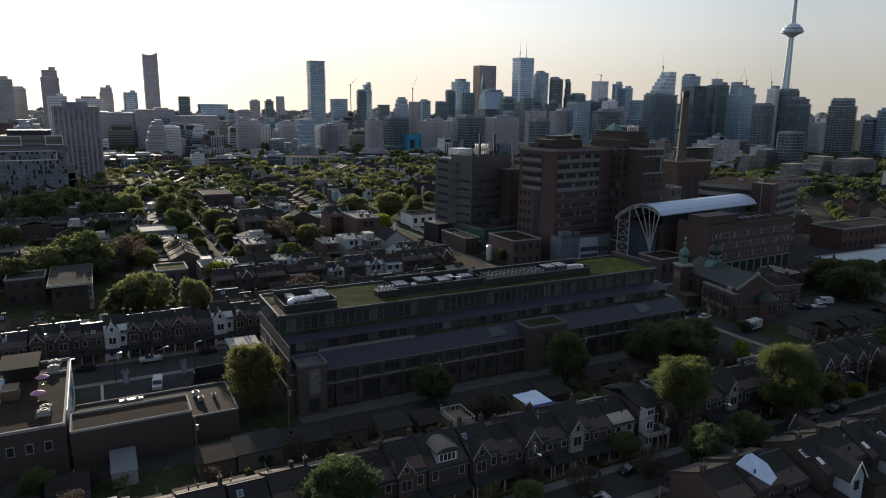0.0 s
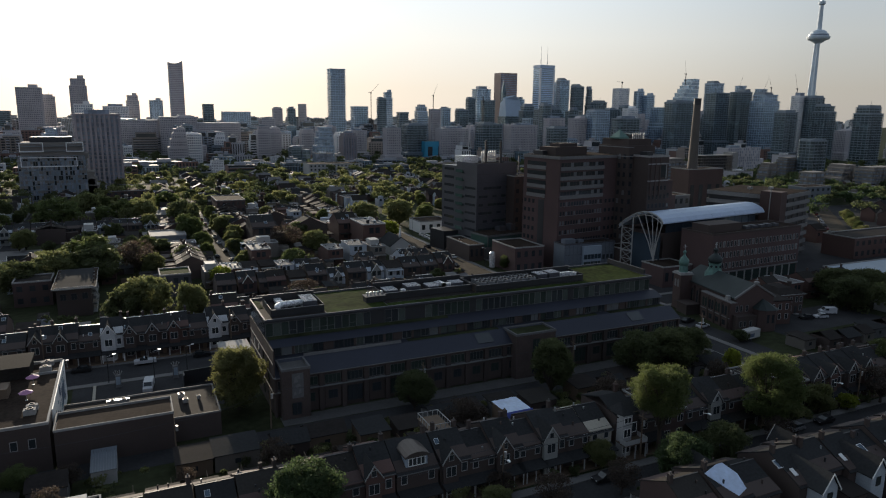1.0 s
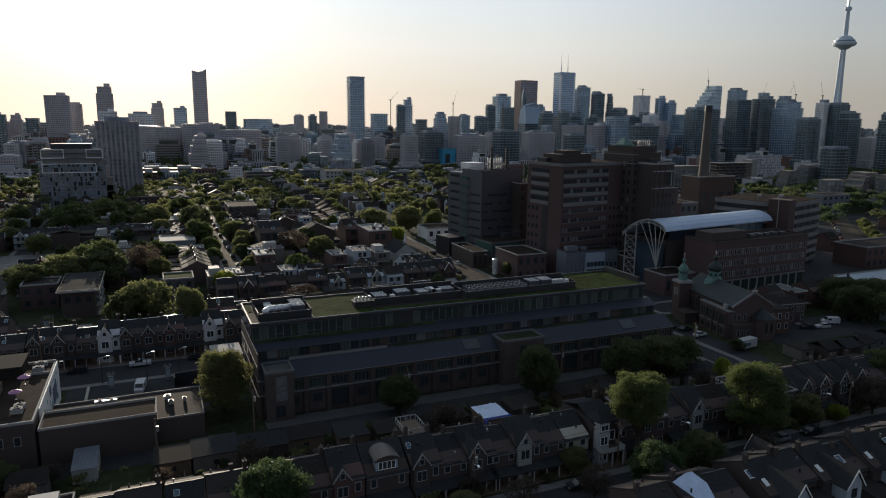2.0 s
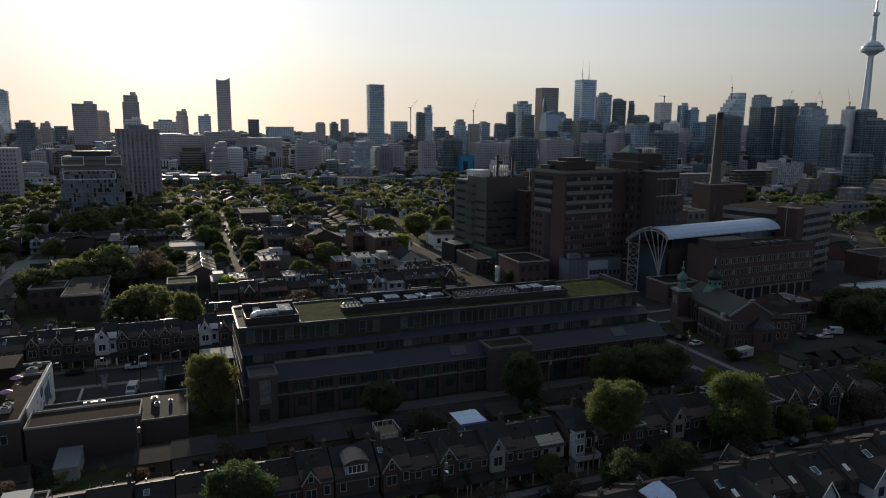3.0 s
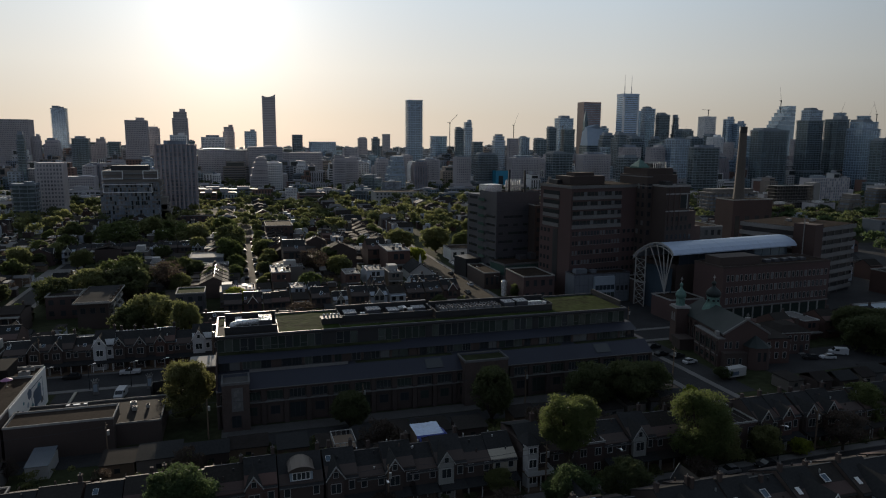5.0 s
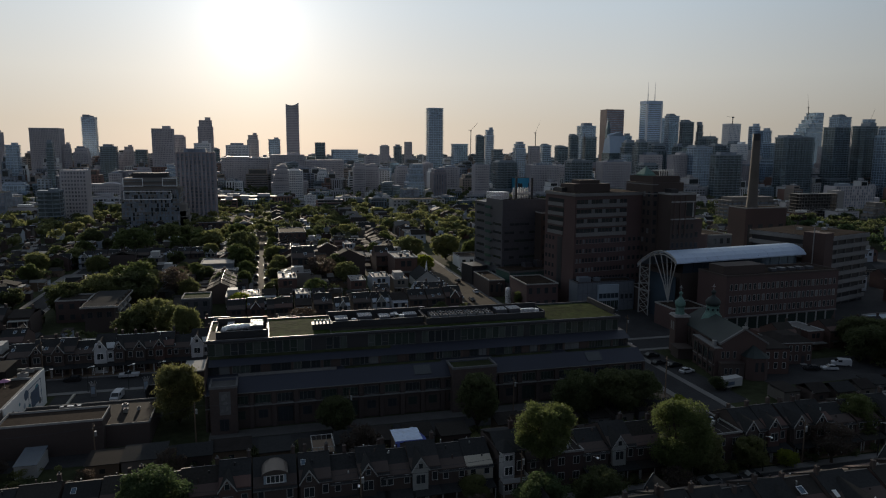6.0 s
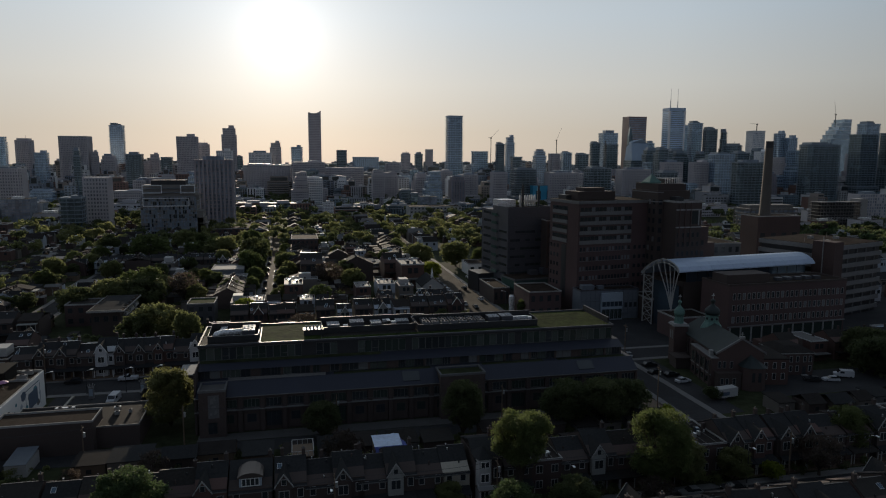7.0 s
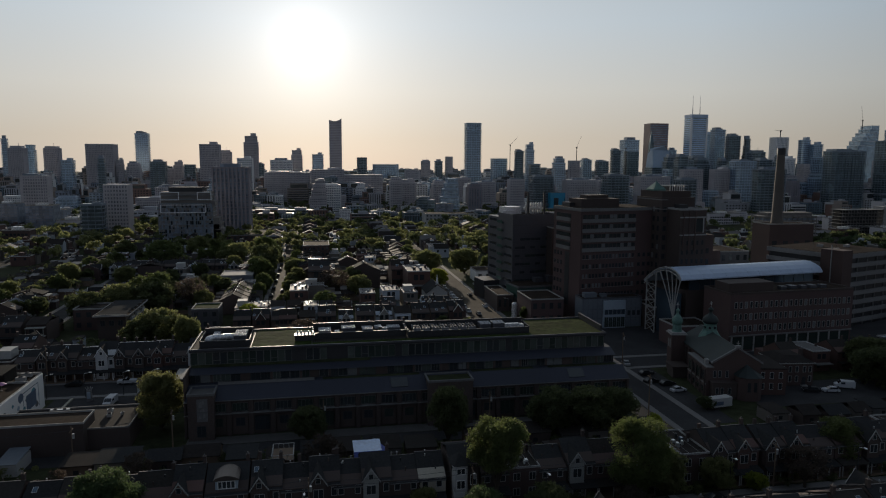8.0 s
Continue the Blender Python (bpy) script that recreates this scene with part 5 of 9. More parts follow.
# blocks farther off: simpler houses of the same make
def far_house(label, w, d, eave, ridge, wall, roof, gable=0.0, hut=False, pale=None):
    h = thing("house", AWAY, label, "house")
    a, m = w / 2, d / 2
    if ridge > eave:
        part("wall", Shape().along_x([(0, 0), (d, 0), (d, eave), (m, ridge - 0.25), (0, eave)], -a + 0.05, a - 0.05), wall, h)
        part("roof", Shape().along_x([(-0.35, eave - 0.35), (m, ridge), (d + 0.35, eave - 0.35), (d + 0.35, eave - 0.5), (m, ridge - 0.2), (-0.35, eave - 0.5)], -a, a), roof, h)
    else:
        part("wall", Shape().box(-a + 0.05, 0, 0, a - 0.05, d, eave), wall, h)
        part("roof", Shape().box(-a + 0.2, 0.1, eave, a - 0.2, d - 0.1, eave + 0.06), roof, h)
        part("parapet", Shape().ring(-a, -0.1, a, d + 0.1, eave, eave + 0.35, 0.14), coping_metal, h)
    if gable:
        g, pk = gable / 2, eave + gable * 0.7
        part("gable_wall", Shape().along_y([(-g, 0), (g, 0), (g, eave - 0.2), (0, pk), (-g, eave - 0.2)], -0.7, m), pale or wall, h)
        part("gable_roof", Shape().along_y([(-g - 0.3, eave - 0.3), (0, pk + 0.3), (g + 0.3, eave - 0.3), (g + 0.3, eave - 0.5), (0, pk + 0.05), (-g - 0.3, eave - 0.5)], -0.9, m), roof, h)
        part("bargeboard", Shape().along_y([(-g - 0.35, eave - 0.5), (-g - 0.35, eave - 0.2), (0, pk + 0.4), (g + 0.35, eave - 0.2), (g + 0.35, eave - 0.5), (0, pk)], -1.0, -0.9), paint_white, h)
    if hut:
        part("roof_hut", Shape().box(-a + 0.8, d * 0.3, eave + 0.06, a - 1.8, d * 0.75, eave + 2.5), pale or paint_pale, h)
    y = -0.7 if gable else 0
    for x, z in ((-0.9, 1.2), (0.9, 4.2), (-0.9, 4.2)):
        part("window", Shape().box(x - 0.6, y - 0.09, z, x + 0.6, y - 0.01, z + 1.6), glass_dark, h)
    part("porch", Shape().box(-a + 0.3, -2.2, 2.6, a - 0.3, min(y, 0) - 0.02, 2.9), roof, h)
    part("chimney", Shape().box(a - 0.8, m, ridge - 0.8, a - 0.2, m + 0.6, ridge + 1.1), brick_dark, h)
    part("rear_wing", Shape().box(-a + 0.3, d, 0, a - 1.2, d + 5, eave - 2), pale or wall, h)
    return h


def bluish(c):
    return material("painted_siding", c, 0.7, grain=3, vary=0.2, tint=0.5)


def porch_house(label, wall, trim):
    """A shallow-roofed narrow house with a two-storey porch across its front."""
    h = thing("house", AWAY, label, "house")
    part("wall", Shape().box(-2.9, 0, 0, 2.9, 10.5, 6.6), wall, h)
    part("roof", Shape().along_x([(-0.5, 6.5), (5.2, 7.9), (10.9, 6.5), (10.9, 6.3), (5.2, 7.65), (-0.5, 6.3)], -3.0, 3.0), flat_roof, h)
    part("porch", Shape().box(-2.7, -2.0, 2.7, 2.7, -0.02, 2.95).box(-2.7, -2.0, 5.5, 2.7, -0.02, 5.75).box(-2.7, -2.05, 2.95, 2.7, -1.95, 3.8), trim, h, "pale porch floors and balcony front")
    posts = Shape()
    for x in (-2.6, 0, 2.5):
        posts.box(x, -2.0, 0, x + 0.14, -1.86, 5.5)
    part("porch_frame", posts, trim, h)
    for x in (-1.4, 1.3):
        for z in (0.9, 3.6):
            part("window", Shape().box(x - 0.7, -0.08, z, x + 0.7, -0.01, z + 1.7), glass_dark, h)
    part("rear_wing", Shape().box(-2.2, 10.5, 0, 1.2, 15, 4.4), wall, h)
    part("chimney", Shape().box(1.9, 5.4, 6.5, 2.5, 6.0, 9.0), brick_dark, h)
    return h


siding_a, siding_b = bluish((0.36, 0.4, 0.45)), bluish((0.15, 0.135, 0.12))
siding_white = bluish((0.52, 0.55, 0.58))
kinds.update({
    "f_plain": far_house("brick house with dark pitched roof and rear wing", 6.4, 11, 6.2, 8.8, brick_dark, shingle),
    "f_brown": far_house("brown-roofed brick house with rear wing", 6.8, 11, 6.2, 9.0, brick_red, shingle_brown),
    "f_gable": far_house("gabled dark brick house with white gable trim", 6.2, 11, 6.6, 9.2, brick_brown, shingle, 3.0),
    "f_white": far_house("pale-sided gabled house with grey roof", 6.0, 10, 5.8, 8.4, siding_a, shingle, 3.2, pale=house_pale),
    "f_porch": porch_house("brick house with a pale two-storey porch and balcony", brick_dark, house_pale),
    "f_porch_pale": porch_house("pale-painted house with a two-storey balcony porch", siding_white, siding_a),
    "f_flat": far_house("flat-roofed brick house with pale coping", 6.6, 12, 6.6, 6.6, brick_red, membrane),
    "f_flat_hut": far_house("flat-roofed house with a pale roof hut", 6.6, 12, 6.4, 6.4, siding_b, membrane, hut=True),
    "f_flat_pale": far_house("pale flat-roofed house with gravel roof", 6.8, 11, 6.2, 6.2, siding_a, membrane),
})
for kind, x in (("f_porch", 53), ("gable_white", 59.2), ("f_porch_pale", 65.4), ("plain", 71.6), ("flat_pale", 77.4), ("plain", 84), ("gable", 90), ("brown", 96.4), ("flat", 103), ("gable_white", 110), ("plain", 116)):
    place(kind, x, 180.6, 0, 1, "houses behind the loft building")
# houses that stand out one by one
for kind, x, y, turn, s in (("f_flat_hut", 33.6, 247, 0, 0.95), ("f_flat", 40.4, 248, 0, 0.95), ("f_plain", 35.4, 226, 0, 1.0), ("f_gable", 42.2, 226, 0, 1.0), ("f_plain", 49.0, 226, 0, 0.95), ("f_brown", 35.6, 206, 180, 0.9), ("f_plain", 42.4, 206, 180, 0.9), ("f_gable", 45.6, 180.6, 0, 1.0),
                            ("f_flat", 55, 272, 0, 1.2), ("f_plain", 64, 313, 0, 1.7), ("f_porch_pale", 47, 250, 0, 0.95), ("f_porch", 53.5, 250, 0, 0.95), ("f_flat_pale", 60.4, 250, 0, 0.9), ("f_white", 66.6, 249, 0, 0.85),
                            ("f_plain", 95, 322, 90, 1.5), ("f_brown", 106, 318, 0, 1.5), ("f_flat", 112, 296, 0, 1.7), ("f_flat_pale", 95.5, 270, 0, 1.15), ("f_flat_hut", 104, 268, 0, 1.0), ("f_white", 109, 246, 0, 1.0), ("f_plain", 115, 244, 0, 0.95), ("f_flat", 85, 268, 0, 1.0)):
    place(kind, x, y, turn, s, "houses in the back streets")
for x in (-46, -39, -32, -25, -18, -11, -4, 3, 10, 17):
    place("f_white" if x % 3 == 2 else "f_plain", x, 366, 0, 1.05, "houses in the back streets")
for y in (268, 276, 284, 292):
    place("f_plain", 33.4, y, 90, 1.0, "houses along the side streets")

rnd = random.Random(7)
names = ["f_plain", "f_brown", "f_gable", "f_porch", "f_flat", "f_flat_hut", "f_flat_pale", "f_porch_pale", "f_white", "f_porch", "f_plain"]
TAKEN = ((-30, 222, 28, 262), (12, 318, 33, 345), (44, 244, 76, 262), (100, 240, 122, 262), (-50, 300, -20, 360), (48, 268, 64, 285), (88, 262, 122, 330), (52, 310, 78, 332))


def free(x, y):
    return not any(x0 - 4 < x < x1 + 4 and y0 - 4 < y < y1 + 4 for x0, y0, x1, y1 in TAKEN)


for sx, y0, y1 in ((43.5, 296, 424), (132.5, 306, 424), (-43, 262, 424)):
    for side in (-1, 1):
        y = y0
        while y < y1:
            x = sx + side * (9.5 + rnd.random() * 1.5)
            if rnd.random() < 0.93 and free(x, y) and not (side == 1 and sx > 130):
                place(rnd.choice(names), x, y, -90 * side, 0.95 + rnd.random() * 0.2, "houses along the side streets")
            y += 6.8
for x0 in (-64, -34, 52):
    for y in (206, 226):
        x = x0
        while x < x0 + (26 if x0 < -40 else 72):
            if rnd.random() < 0.85 and free(x, y) and not (-26 < x < 30):
                place(rnd.choice(("f_gable", "f_porch", "f_plain", "f_brown", "f_white", "f_porch_pale")), x, y, 0 if y > 215 else 180, 0.92 + rnd.random() * 0.2, "houses in the back streets")
            x += 7.2
for x0 in (74, -12):
    for k in range(18):
        x, y = x0 + rnd.uniform(-2, 26), 254 + k * 11 + rnd.random() * 4
        if free(x, y):
            place(rnd.choice(["f_flat", "f_flat_pale", "f_flat_hut", "f_plain", "f_brown"]), x, y, rnd.choice((0, 90, 180)), 0.6 + rnd.random() * 0.5, "lane houses and sheds")

# past that they run together
walls = {m: Shape() for m in (brick_red, brick_dark, brick_brown, siding_a, siding_b)}
tops = {m: Shape() for m in (shingle, shingle_brown, flat_roof, membrane)}
panes, rims = Shape(), Shape()


def stuff_house(x, y, w, d, h, wall, roof, pitched):
    ws, rs = walls[wall], tops[roof]
    x0, x1, y0, y1 = x - w / 2, x + w / 2, y - d / 2, y + d / 2
    if pitched == 1:
        ws.along_x([(y0, 0), (y1, 0), (y1, h), (y, h + 2.3), (y0, h)], x0, x1)
        rs.along_x([(y0 - 0.3, h - 0.2), (y, h + 2.6), (y1 + 0.3, h - 0.2), (y1 + 0.3, h - 0.4), (y, h + 2.35), (y0 - 0.3, h - 0.4)], x0 - 0.1, x1 + 0.1)
    elif pitched == 2:
        ws.along_y([(x0, 0), (x1, 0), (x1, h), (x, h + 2.3), (x0, h)], y0, y1)
        rs.along_y([(x0 - 0.3, h - 0.2), (x, h + 2.6), (x1 + 0.3, h - 0.2), (x1 + 0.3, h - 0.4), (x, h + 2.35), (x0 - 0.3, h - 0.4)], y0 - 0.1, y1 + 0.1)
    else:
        ws.box(x0, y0, 0, x1, y1, h)
        rs.box(x0 + 0.2, y0 + 0.2, h, x1 - 0.2, y1 - 0.2, h + 0.1)
        rims.ring(x0, y0, x1, y1, h, h + 0.4, 0.16)
        if rnd.random() < 0.5:
            ws.box(x - 1.5, y - 1.5, h, x + 1.2, y + 2, h + 2.2)
    for k in (-0.25, 0.25):
        panes.box(x + k * w - 0.7, y0 - 0.06, 3.6, x + k * w + 0.7, y0, 5.2)


for sx in (-217, -130, -43, 44, 132, 219, 306, 393):
    for side in (-1, 1):
        y = 428 if abs(sx) < 135 else 345
        while y < 655:
            x = sx + side * rnd.uniform(12.5, 15)
            if rnd.random() < 0.94 and not (sx == 132 and side == 1 and y < 390):
                stuff_house(x, y, rnd.uniform(9.5, 13), rnd.uniform(5.6, 7.4), rnd.uniform(5.4, 7.6), rnd.choice(list(walls)), rnd.choice(list(tops)), rnd.choice((0, 0, 1, 2, 1)))
            y += 7.8
    for k in range(26):
        y = 428 + k * 8.8
        stuff_house(sx + 43 + rnd.uniform(-14, 14), y, rnd.uniform(4, 9), rnd.uniform(4, 8), rnd.uniform(2.6, 5), rnd.choice(list(walls)), rnd.choice((flat_roof, membrane)), 0)
for k in range(420):
    x, y = rnd.uniform(305, 640), rnd.uniform(110, 430)
    if x > y * 0.9 - 20 and (y - 110) % 34 > 8 and abs((x - 330) * 0.664 - (y - 205) * 0.747) > 20 and not (x < 375 and y < 222):
        stuff_house(x, 110 + 17 * round((y - 110) / 17), rnd.uniform(6, 9), rnd.uniform(8, 11), rnd.uniform(4.5, 7.4), rnd.choice(list(walls)), rnd.choice(list(tops)), rnd.choice((0, 1, 1, 2)))
joined("far_houses", [(s, m) for m, s in walls.items()] + [(s, m) for m, s in tops.items()] + [(panes, glass_dark), (rims, coping_metal)], "distant rows of small brick and painted houses", "houses")


def garage(x, y, w, d, h, wall, roof, pitched, label="small dark lane garage with a low roof"):
    g = thing("garage", pose(x, y, 0), label, "garage", "lane garages")
    part("wall", Shape().box(-w / 2, 0, 0, w / 2, d, h), wall, g)
    if pitched:
        part("roof", Shape().along_x([(-0.3, h - 0.1), (d / 2, h + 1.5), (d + 0.3, h - 0.1), (d + 0.3, h - 0.25), (d / 2, h + 1.3), (-0.3, h - 0.25)], -w / 2 - 0.2, w / 2 + 0.2), roof, g)
    else:
        part("roof", Shape().along_x([(-0.3, h + 0.05), (d + 0.3, h + 0.5), (d + 0.3, h + 0.65), (-0.3, h + 0.2)], -w / 2 - 0.2, w / 2 + 0.2), roof, g)
    part("door", Shape().box(-w / 2 + 0.4, d, 0.1, w / 2 - 0.4, d + 0.06, h - 0.5), paint_pale, g)
    part("window", Shape().box(-0.5, -0.05, 1.2, 0.5, -0.01, 2.1), glass_dark, g)
    return g


rnd = random.Random(3)
x = -36
while x < 140:
    w = rnd.uniform(4.4, 8.2)
    if not (-5 < x < 7 or 88 < x < 98):
        garage(x, rnd.uniform(109.4, 113.0), w, rnd.uniform(5, 6.4), rnd.uniform(2.4, 3.4), rnd.choice((brick_dark, siding_b, concrete_dark, timber, brick_dark)), rnd.choice((flat_roof, flat_roof, shingle, shingle_brown)), rnd.random() < 0.45)
    x += w + rnd.uniform(0.3, 1.8)


def yard_fence(x, y0, y1):
    f = thing("yard_fence", pose(x, y0, 0), "weathered timber fence between back yards", "fence", "yard fences")
    part("fence_panel", Shape().box(-0.03, 0, 0.0, 0.03, y1 - y0, 1.6), timber, f)
    part("fence_rail", Shape().box(-0.06, 0, 1.6, 0.06, y1 - y0, 1.68), timber, f)


for i in range(30):
    yard_fence(-30 + i * 5.8 + rnd.uniform(-0.6, 0.6), 104.6, 111)

# ---- trees ----
def crown_mesh(name, h, r, low, mat, count, size, seed, flat=1.0):
    """Leaf sprays on many uneven lobes, with gaps between them."""
    g = np.random.default_rng(seed)
    lobes = 38
    cz, hz = (h + low) / 2, (h - low) / 2
    up = g.uniform(-0.9, 1.0, lobes)
    ang = np.arange(lobes) * 2.39996 + g.uniform(-0.5, 0.5, lobes)
    rad = r * np.sqrt(1 - up ** 2 * 0.85) * g.uniform(0.42, 0.74, lobes)
    centre = np.stack([rad * np.cos(ang), rad * np.sin(ang), cz + hz * 0.66 * up], 1)
    centre[0] = (0, 0, cz + hz * 0.5)
    lr = r * g.uniform(0.24, 0.38, lobes)
    # each lobe carries small clumps of leaves on its outer side
    each = 22
    cl = np.repeat(np.arange(lobes), each)
    out = g.normal(size=(lobes * each, 3))
    out /= np.linalg.norm(out, axis=1)[:, None]
    from_mid = centre - np.array([0, 0, cz - hz * 0.1])
    from_mid /= np.linalg.norm(from_mid, axis=1)[:, None] + 1e-6
    out += from_mid[cl] * 0.6 + np.array([0, 0, 0.1])
    out /= np.linalg.norm(out, axis=1)[:, None]
    clump = centre[cl] + out * (lr[cl] * g.uniform(0.7, 1.08, lobes * each))[:, None] * np.array([1, 1, 0.9 * flat])
    cr = r * g.uniform(0.06, 0.13, lobes * each)
    pick = g.choice(lobes * each, count, p=cr ** 2 / (cr ** 2).sum())
    way = g.normal(size=(count, 3))
    way /= np.linalg.norm(way, axis=1)[:, None]
    p = clump[pick] + way * (cr[pick] * (0.25 + 0.95 * g.random(count) ** 0.6))[:, None] * np.array([1.1, 1.1, 0.75])
    stray = g.random(count) < 0.12
    p[stray] += way[stray] * r * 0.08
    inner = g.random(count) < 0.12
    p[inner] = centre[cl[pick]][inner] + way[inner] * (lr[cl[pick]][inner] * 0.8)[:, None]
    p[:, 2] = np.maximum(p[:, 2], low * 0.8)
    a = g.normal(size=(count, 3)) + way * 0.4
    a /= np.linalg.norm(a, axis=1)[:, None]
    b = np.cross(a, g.normal(size=(count, 3)))
    b /= np.linalg.norm(b, axis=1)[:, None]
    s = size * g.uniform(0.55, 1.3, count)[:, None]
    n = np.cross(a, b)
    v = np.stack([p - a * s, p + b * s * 0.6 + n * s * 0.15, p + a * s, p - b * s * 0.6 + n * s * 0.15], 1).reshape(-1, 3)
    me = bpy.data.meshes.new(name)
    me.vertices.add(count * 4)
    me.vertices.foreach_set("co", v.astype(np.float32).ravel())
    me.loops.add(count * 4)
    me.loops.foreach_set("vertex_index", np.arange(count * 4, dtype=np.int32))
    me.polygons.add(count)
    me.polygons.foreach_set("loop_start", np.arange(0, count * 4, 4, dtype=np.int32))
    me.materials.append(mat)
    me.update()
    me.validate()
    return me, centre


def tree(label, h, r, low, mat, count, size, seed):
    t = thing("tree", AWAY, label, "tree")
    me, centre = crown_mesh("crown", h, r, low, mat, count, size, seed)
    s = Shape()
    k = h / 12
    bend = [(0, 0, 0), (0.1 * k, 0.05 * k, low * 0.6), (0.05 * k, 0.15 * k, low * 1.1), (0, 0, (h + low) * 0.5)]
    for i, (a, b) in enumerate(zip(bend, bend[1:])):
        s.rod(a, b, (0.34 - 0.08 * i) * k, 8, (0.26 - 0.08 * i) * k)
    for i, c in enumerate(centre):
        s.rod(bend[1 + i % 2], tuple(c), 0.13 * k, 5, 0.04 * k)
        for j in range(3):
            s.rod(tuple(c), tuple(c + np.array([math.sin(i + j * 2.1), math.cos(i * 1.7 + j * 2.1), 0.5 + 0.3 * j]) * r * 0.2), 0.045 * k, 4, 0.015 * k)
    part("trunk", s, bark, t)
    part("crown", me, mat, t)
    return t


trees = {
    "near_spring": tree("broad bright-green spring tree with airy crown", 12, 5.2, 1.6, leaf_spring, 38000, 0.15, 1),
    "near_spring2": tree("tall bright-green spring tree with uneven crown", 13, 5.0, 1.8, leaf_spring, 38000, 0.15, 2),
    "street_tall": tree("tall bright-green street tree above the house roofs", 18.5, 6.3, 8.4, leaf_spring, 42000, 0.165, 12),
    "street_wide": tree("big street tree, sunlit above and dark below", 17.5, 7.2, 2.8, leaf_spring, 46000, 0.17, 13),
    "lot_tree": tree("full olive-green tree leafy almost to the ground", 14, 5.8, 0.3, leaf_olive, 34000, 0.19, 14),
    "near_cool": tree("broad green street tree with dense dark leaves", 13, 5.6, 1.4, leaf_cool, 30000, 0.18, 15),
    "near_mid": tree("green street tree with rounded loose crown", 10, 4.4, 1.2, leaf_mid, 24000, 0.18, 3),
    "near_dark": tree("dark green shady tree beside the building", 11, 5.0, 1.0, leaf_dark, 20000, 0.2, 4),
    "bare": tree("half-bare tree with reddish budding twigs", 9, 4.0, 2.4, leaf_bare, 2600, 0.2, 5),
    "mid_a": tree("green neighbourhood tree with lumpy crown", 13, 6.0, 1.4, leaf_mid, 8500, 0.36, 6),
    "mid_b": tree("tall spring-green neighbourhood tree", 15, 6.4, 1.6, leaf_spring, 8500, 0.38, 7),
    "mid_c": tree("dark green neighbourhood tree", 11, 5.4, 2.0, leaf_dark, 7500, 0.36, 8),
    "lime": tree("small bright lime-yellow tree", 7, 3.6, 1.5, leaf_lime, 3000, 0.28, 9),
    "bush": tree("low leafy garden shrub", 3.4, 2.0, 0.4, leaf_mid, 1500, 0.18, 10),
}
planted = set()


def plant(kind, x, y, s=1.0, sz=1.0, z=0.0):
    m = pose(x, y, z, 0, 0, (x * 37 + y * 91) % 360) @ Matrix.Diagonal((s, s, s * sz, 1))
    ob = trees[kind]
    if kind in planted:
        ob = copy_thing(ob, m)
    planted.add(kind)
    ob.matrix_basis = m
    return ob


# trees that stand out one by one
def grow(kind, x, y, r, h):
    """A tree of a given crown radius and height."""
    size = {"near_spring": (5.2, 12), "near_spring2": (5.0, 13), "near_mid": (4.4, 10), "near_dark": (5.0, 11), "bare": (4.0, 9), "mid_a": (6.0, 13), "mid_b": (6.4, 15), "mid_c": (5.4, 11), "lime": (3.6, 7), "bush": (2.0, 3.4)}[kind]
    return plant(kind, x, y, r / size[0], (h / size[1]) / (r / size[0]))


plant("lot_tree", 25.8, 138.0, 1.08)
plant("near_cool", 27.9, 85.4, 1.06)
plant("street_tall", 95.2, 86.0, 0.95)
plant("street_wide", 122.6, 84.6, 0.95)
grow("near_mid", 128.5, 86.6, 5.0, 9.5)
grow("near_dark", 92.0, 117.5, 5.0, 13.4)
grow("near_dark", 117, 117.8, 6.2, 11.8)
grow("near_dark", 125.4, 116, 6.4, 12.0)
grow("near_dark", 133, 118, 6.0, 11.0)
grow("near_dark", 60.4, 122.6, 4.6, 8.8)
plant("near_cool", 89.4, 73.6, 0.84)
grow("near_dark", 101.5, 76.6, 4.6, 9.0)
grow("near_mid", 81.9, 86.4, 2.8, 5.4)
grow("bare", 79.6, 77.6, 3.2, 6.2)
grow("bare", 66.3, 78.2, 3.4, 6.4)
grow("near_mid", 57, 80.2, 2.8, 5.4)
grow("lime", 138.0, 108, 2.2, 7.6)
grow("near_spring2", -12.4, 116.5, 3.2, 6.0)
grow("bare", -5, 117, 2.4, 4.4)
grow("bare", 60, 84.6, 2.6, 5.0)
grow("bare", 118, 78, 3.6, 6.4)
grow("near_mid", 140, 86, 3.6, 7)
grow("bare", 158, 84, 5.2, 8.6)
grow("lime", 147.5, 84.5, 2.4, 3.6)
grow("near_spring", 172, 92, 5.4, 10.5)
grow("near_dark", 223.5, 137, 7.5, 11.5)
grow("near_dark", 235, 140, 8, 12.5)
grow("near_dark", 229, 146, 7, 12)
grow("near_dark", 163, 127.6, 2.6, 3.4)
grow("bush", 51.4, 104.5, 1.2, 4.8)
grow("bush", 53.2, 104.2, 1.2, 5.4)
for kind, x, y, r, h in (("mid_b", -26, 395, 12.5, 18), ("mid_a", -13.6, 442, 7.9, 15.8), ("mid_b", -5.3, 407, 5.9, 11.8), ("mid_a", -19, 464, 5.9, 12), ("mid_b", 6.7, 422, 6.8, 13.6), ("mid_a", 15.5, 403, 7.7, 15),
                         ("mid_b", 29.6, 441, 7.5, 15), ("mid_c", 33, 374, 8.6, 17), ("mid_b", 32.3, 340, 7.3, 14.6), ("mid_a", 51, 352, 5.6, 11.5), ("mid_b", -7, 279, 10.2, 17)):
    grow(kind, x, y, r, h)
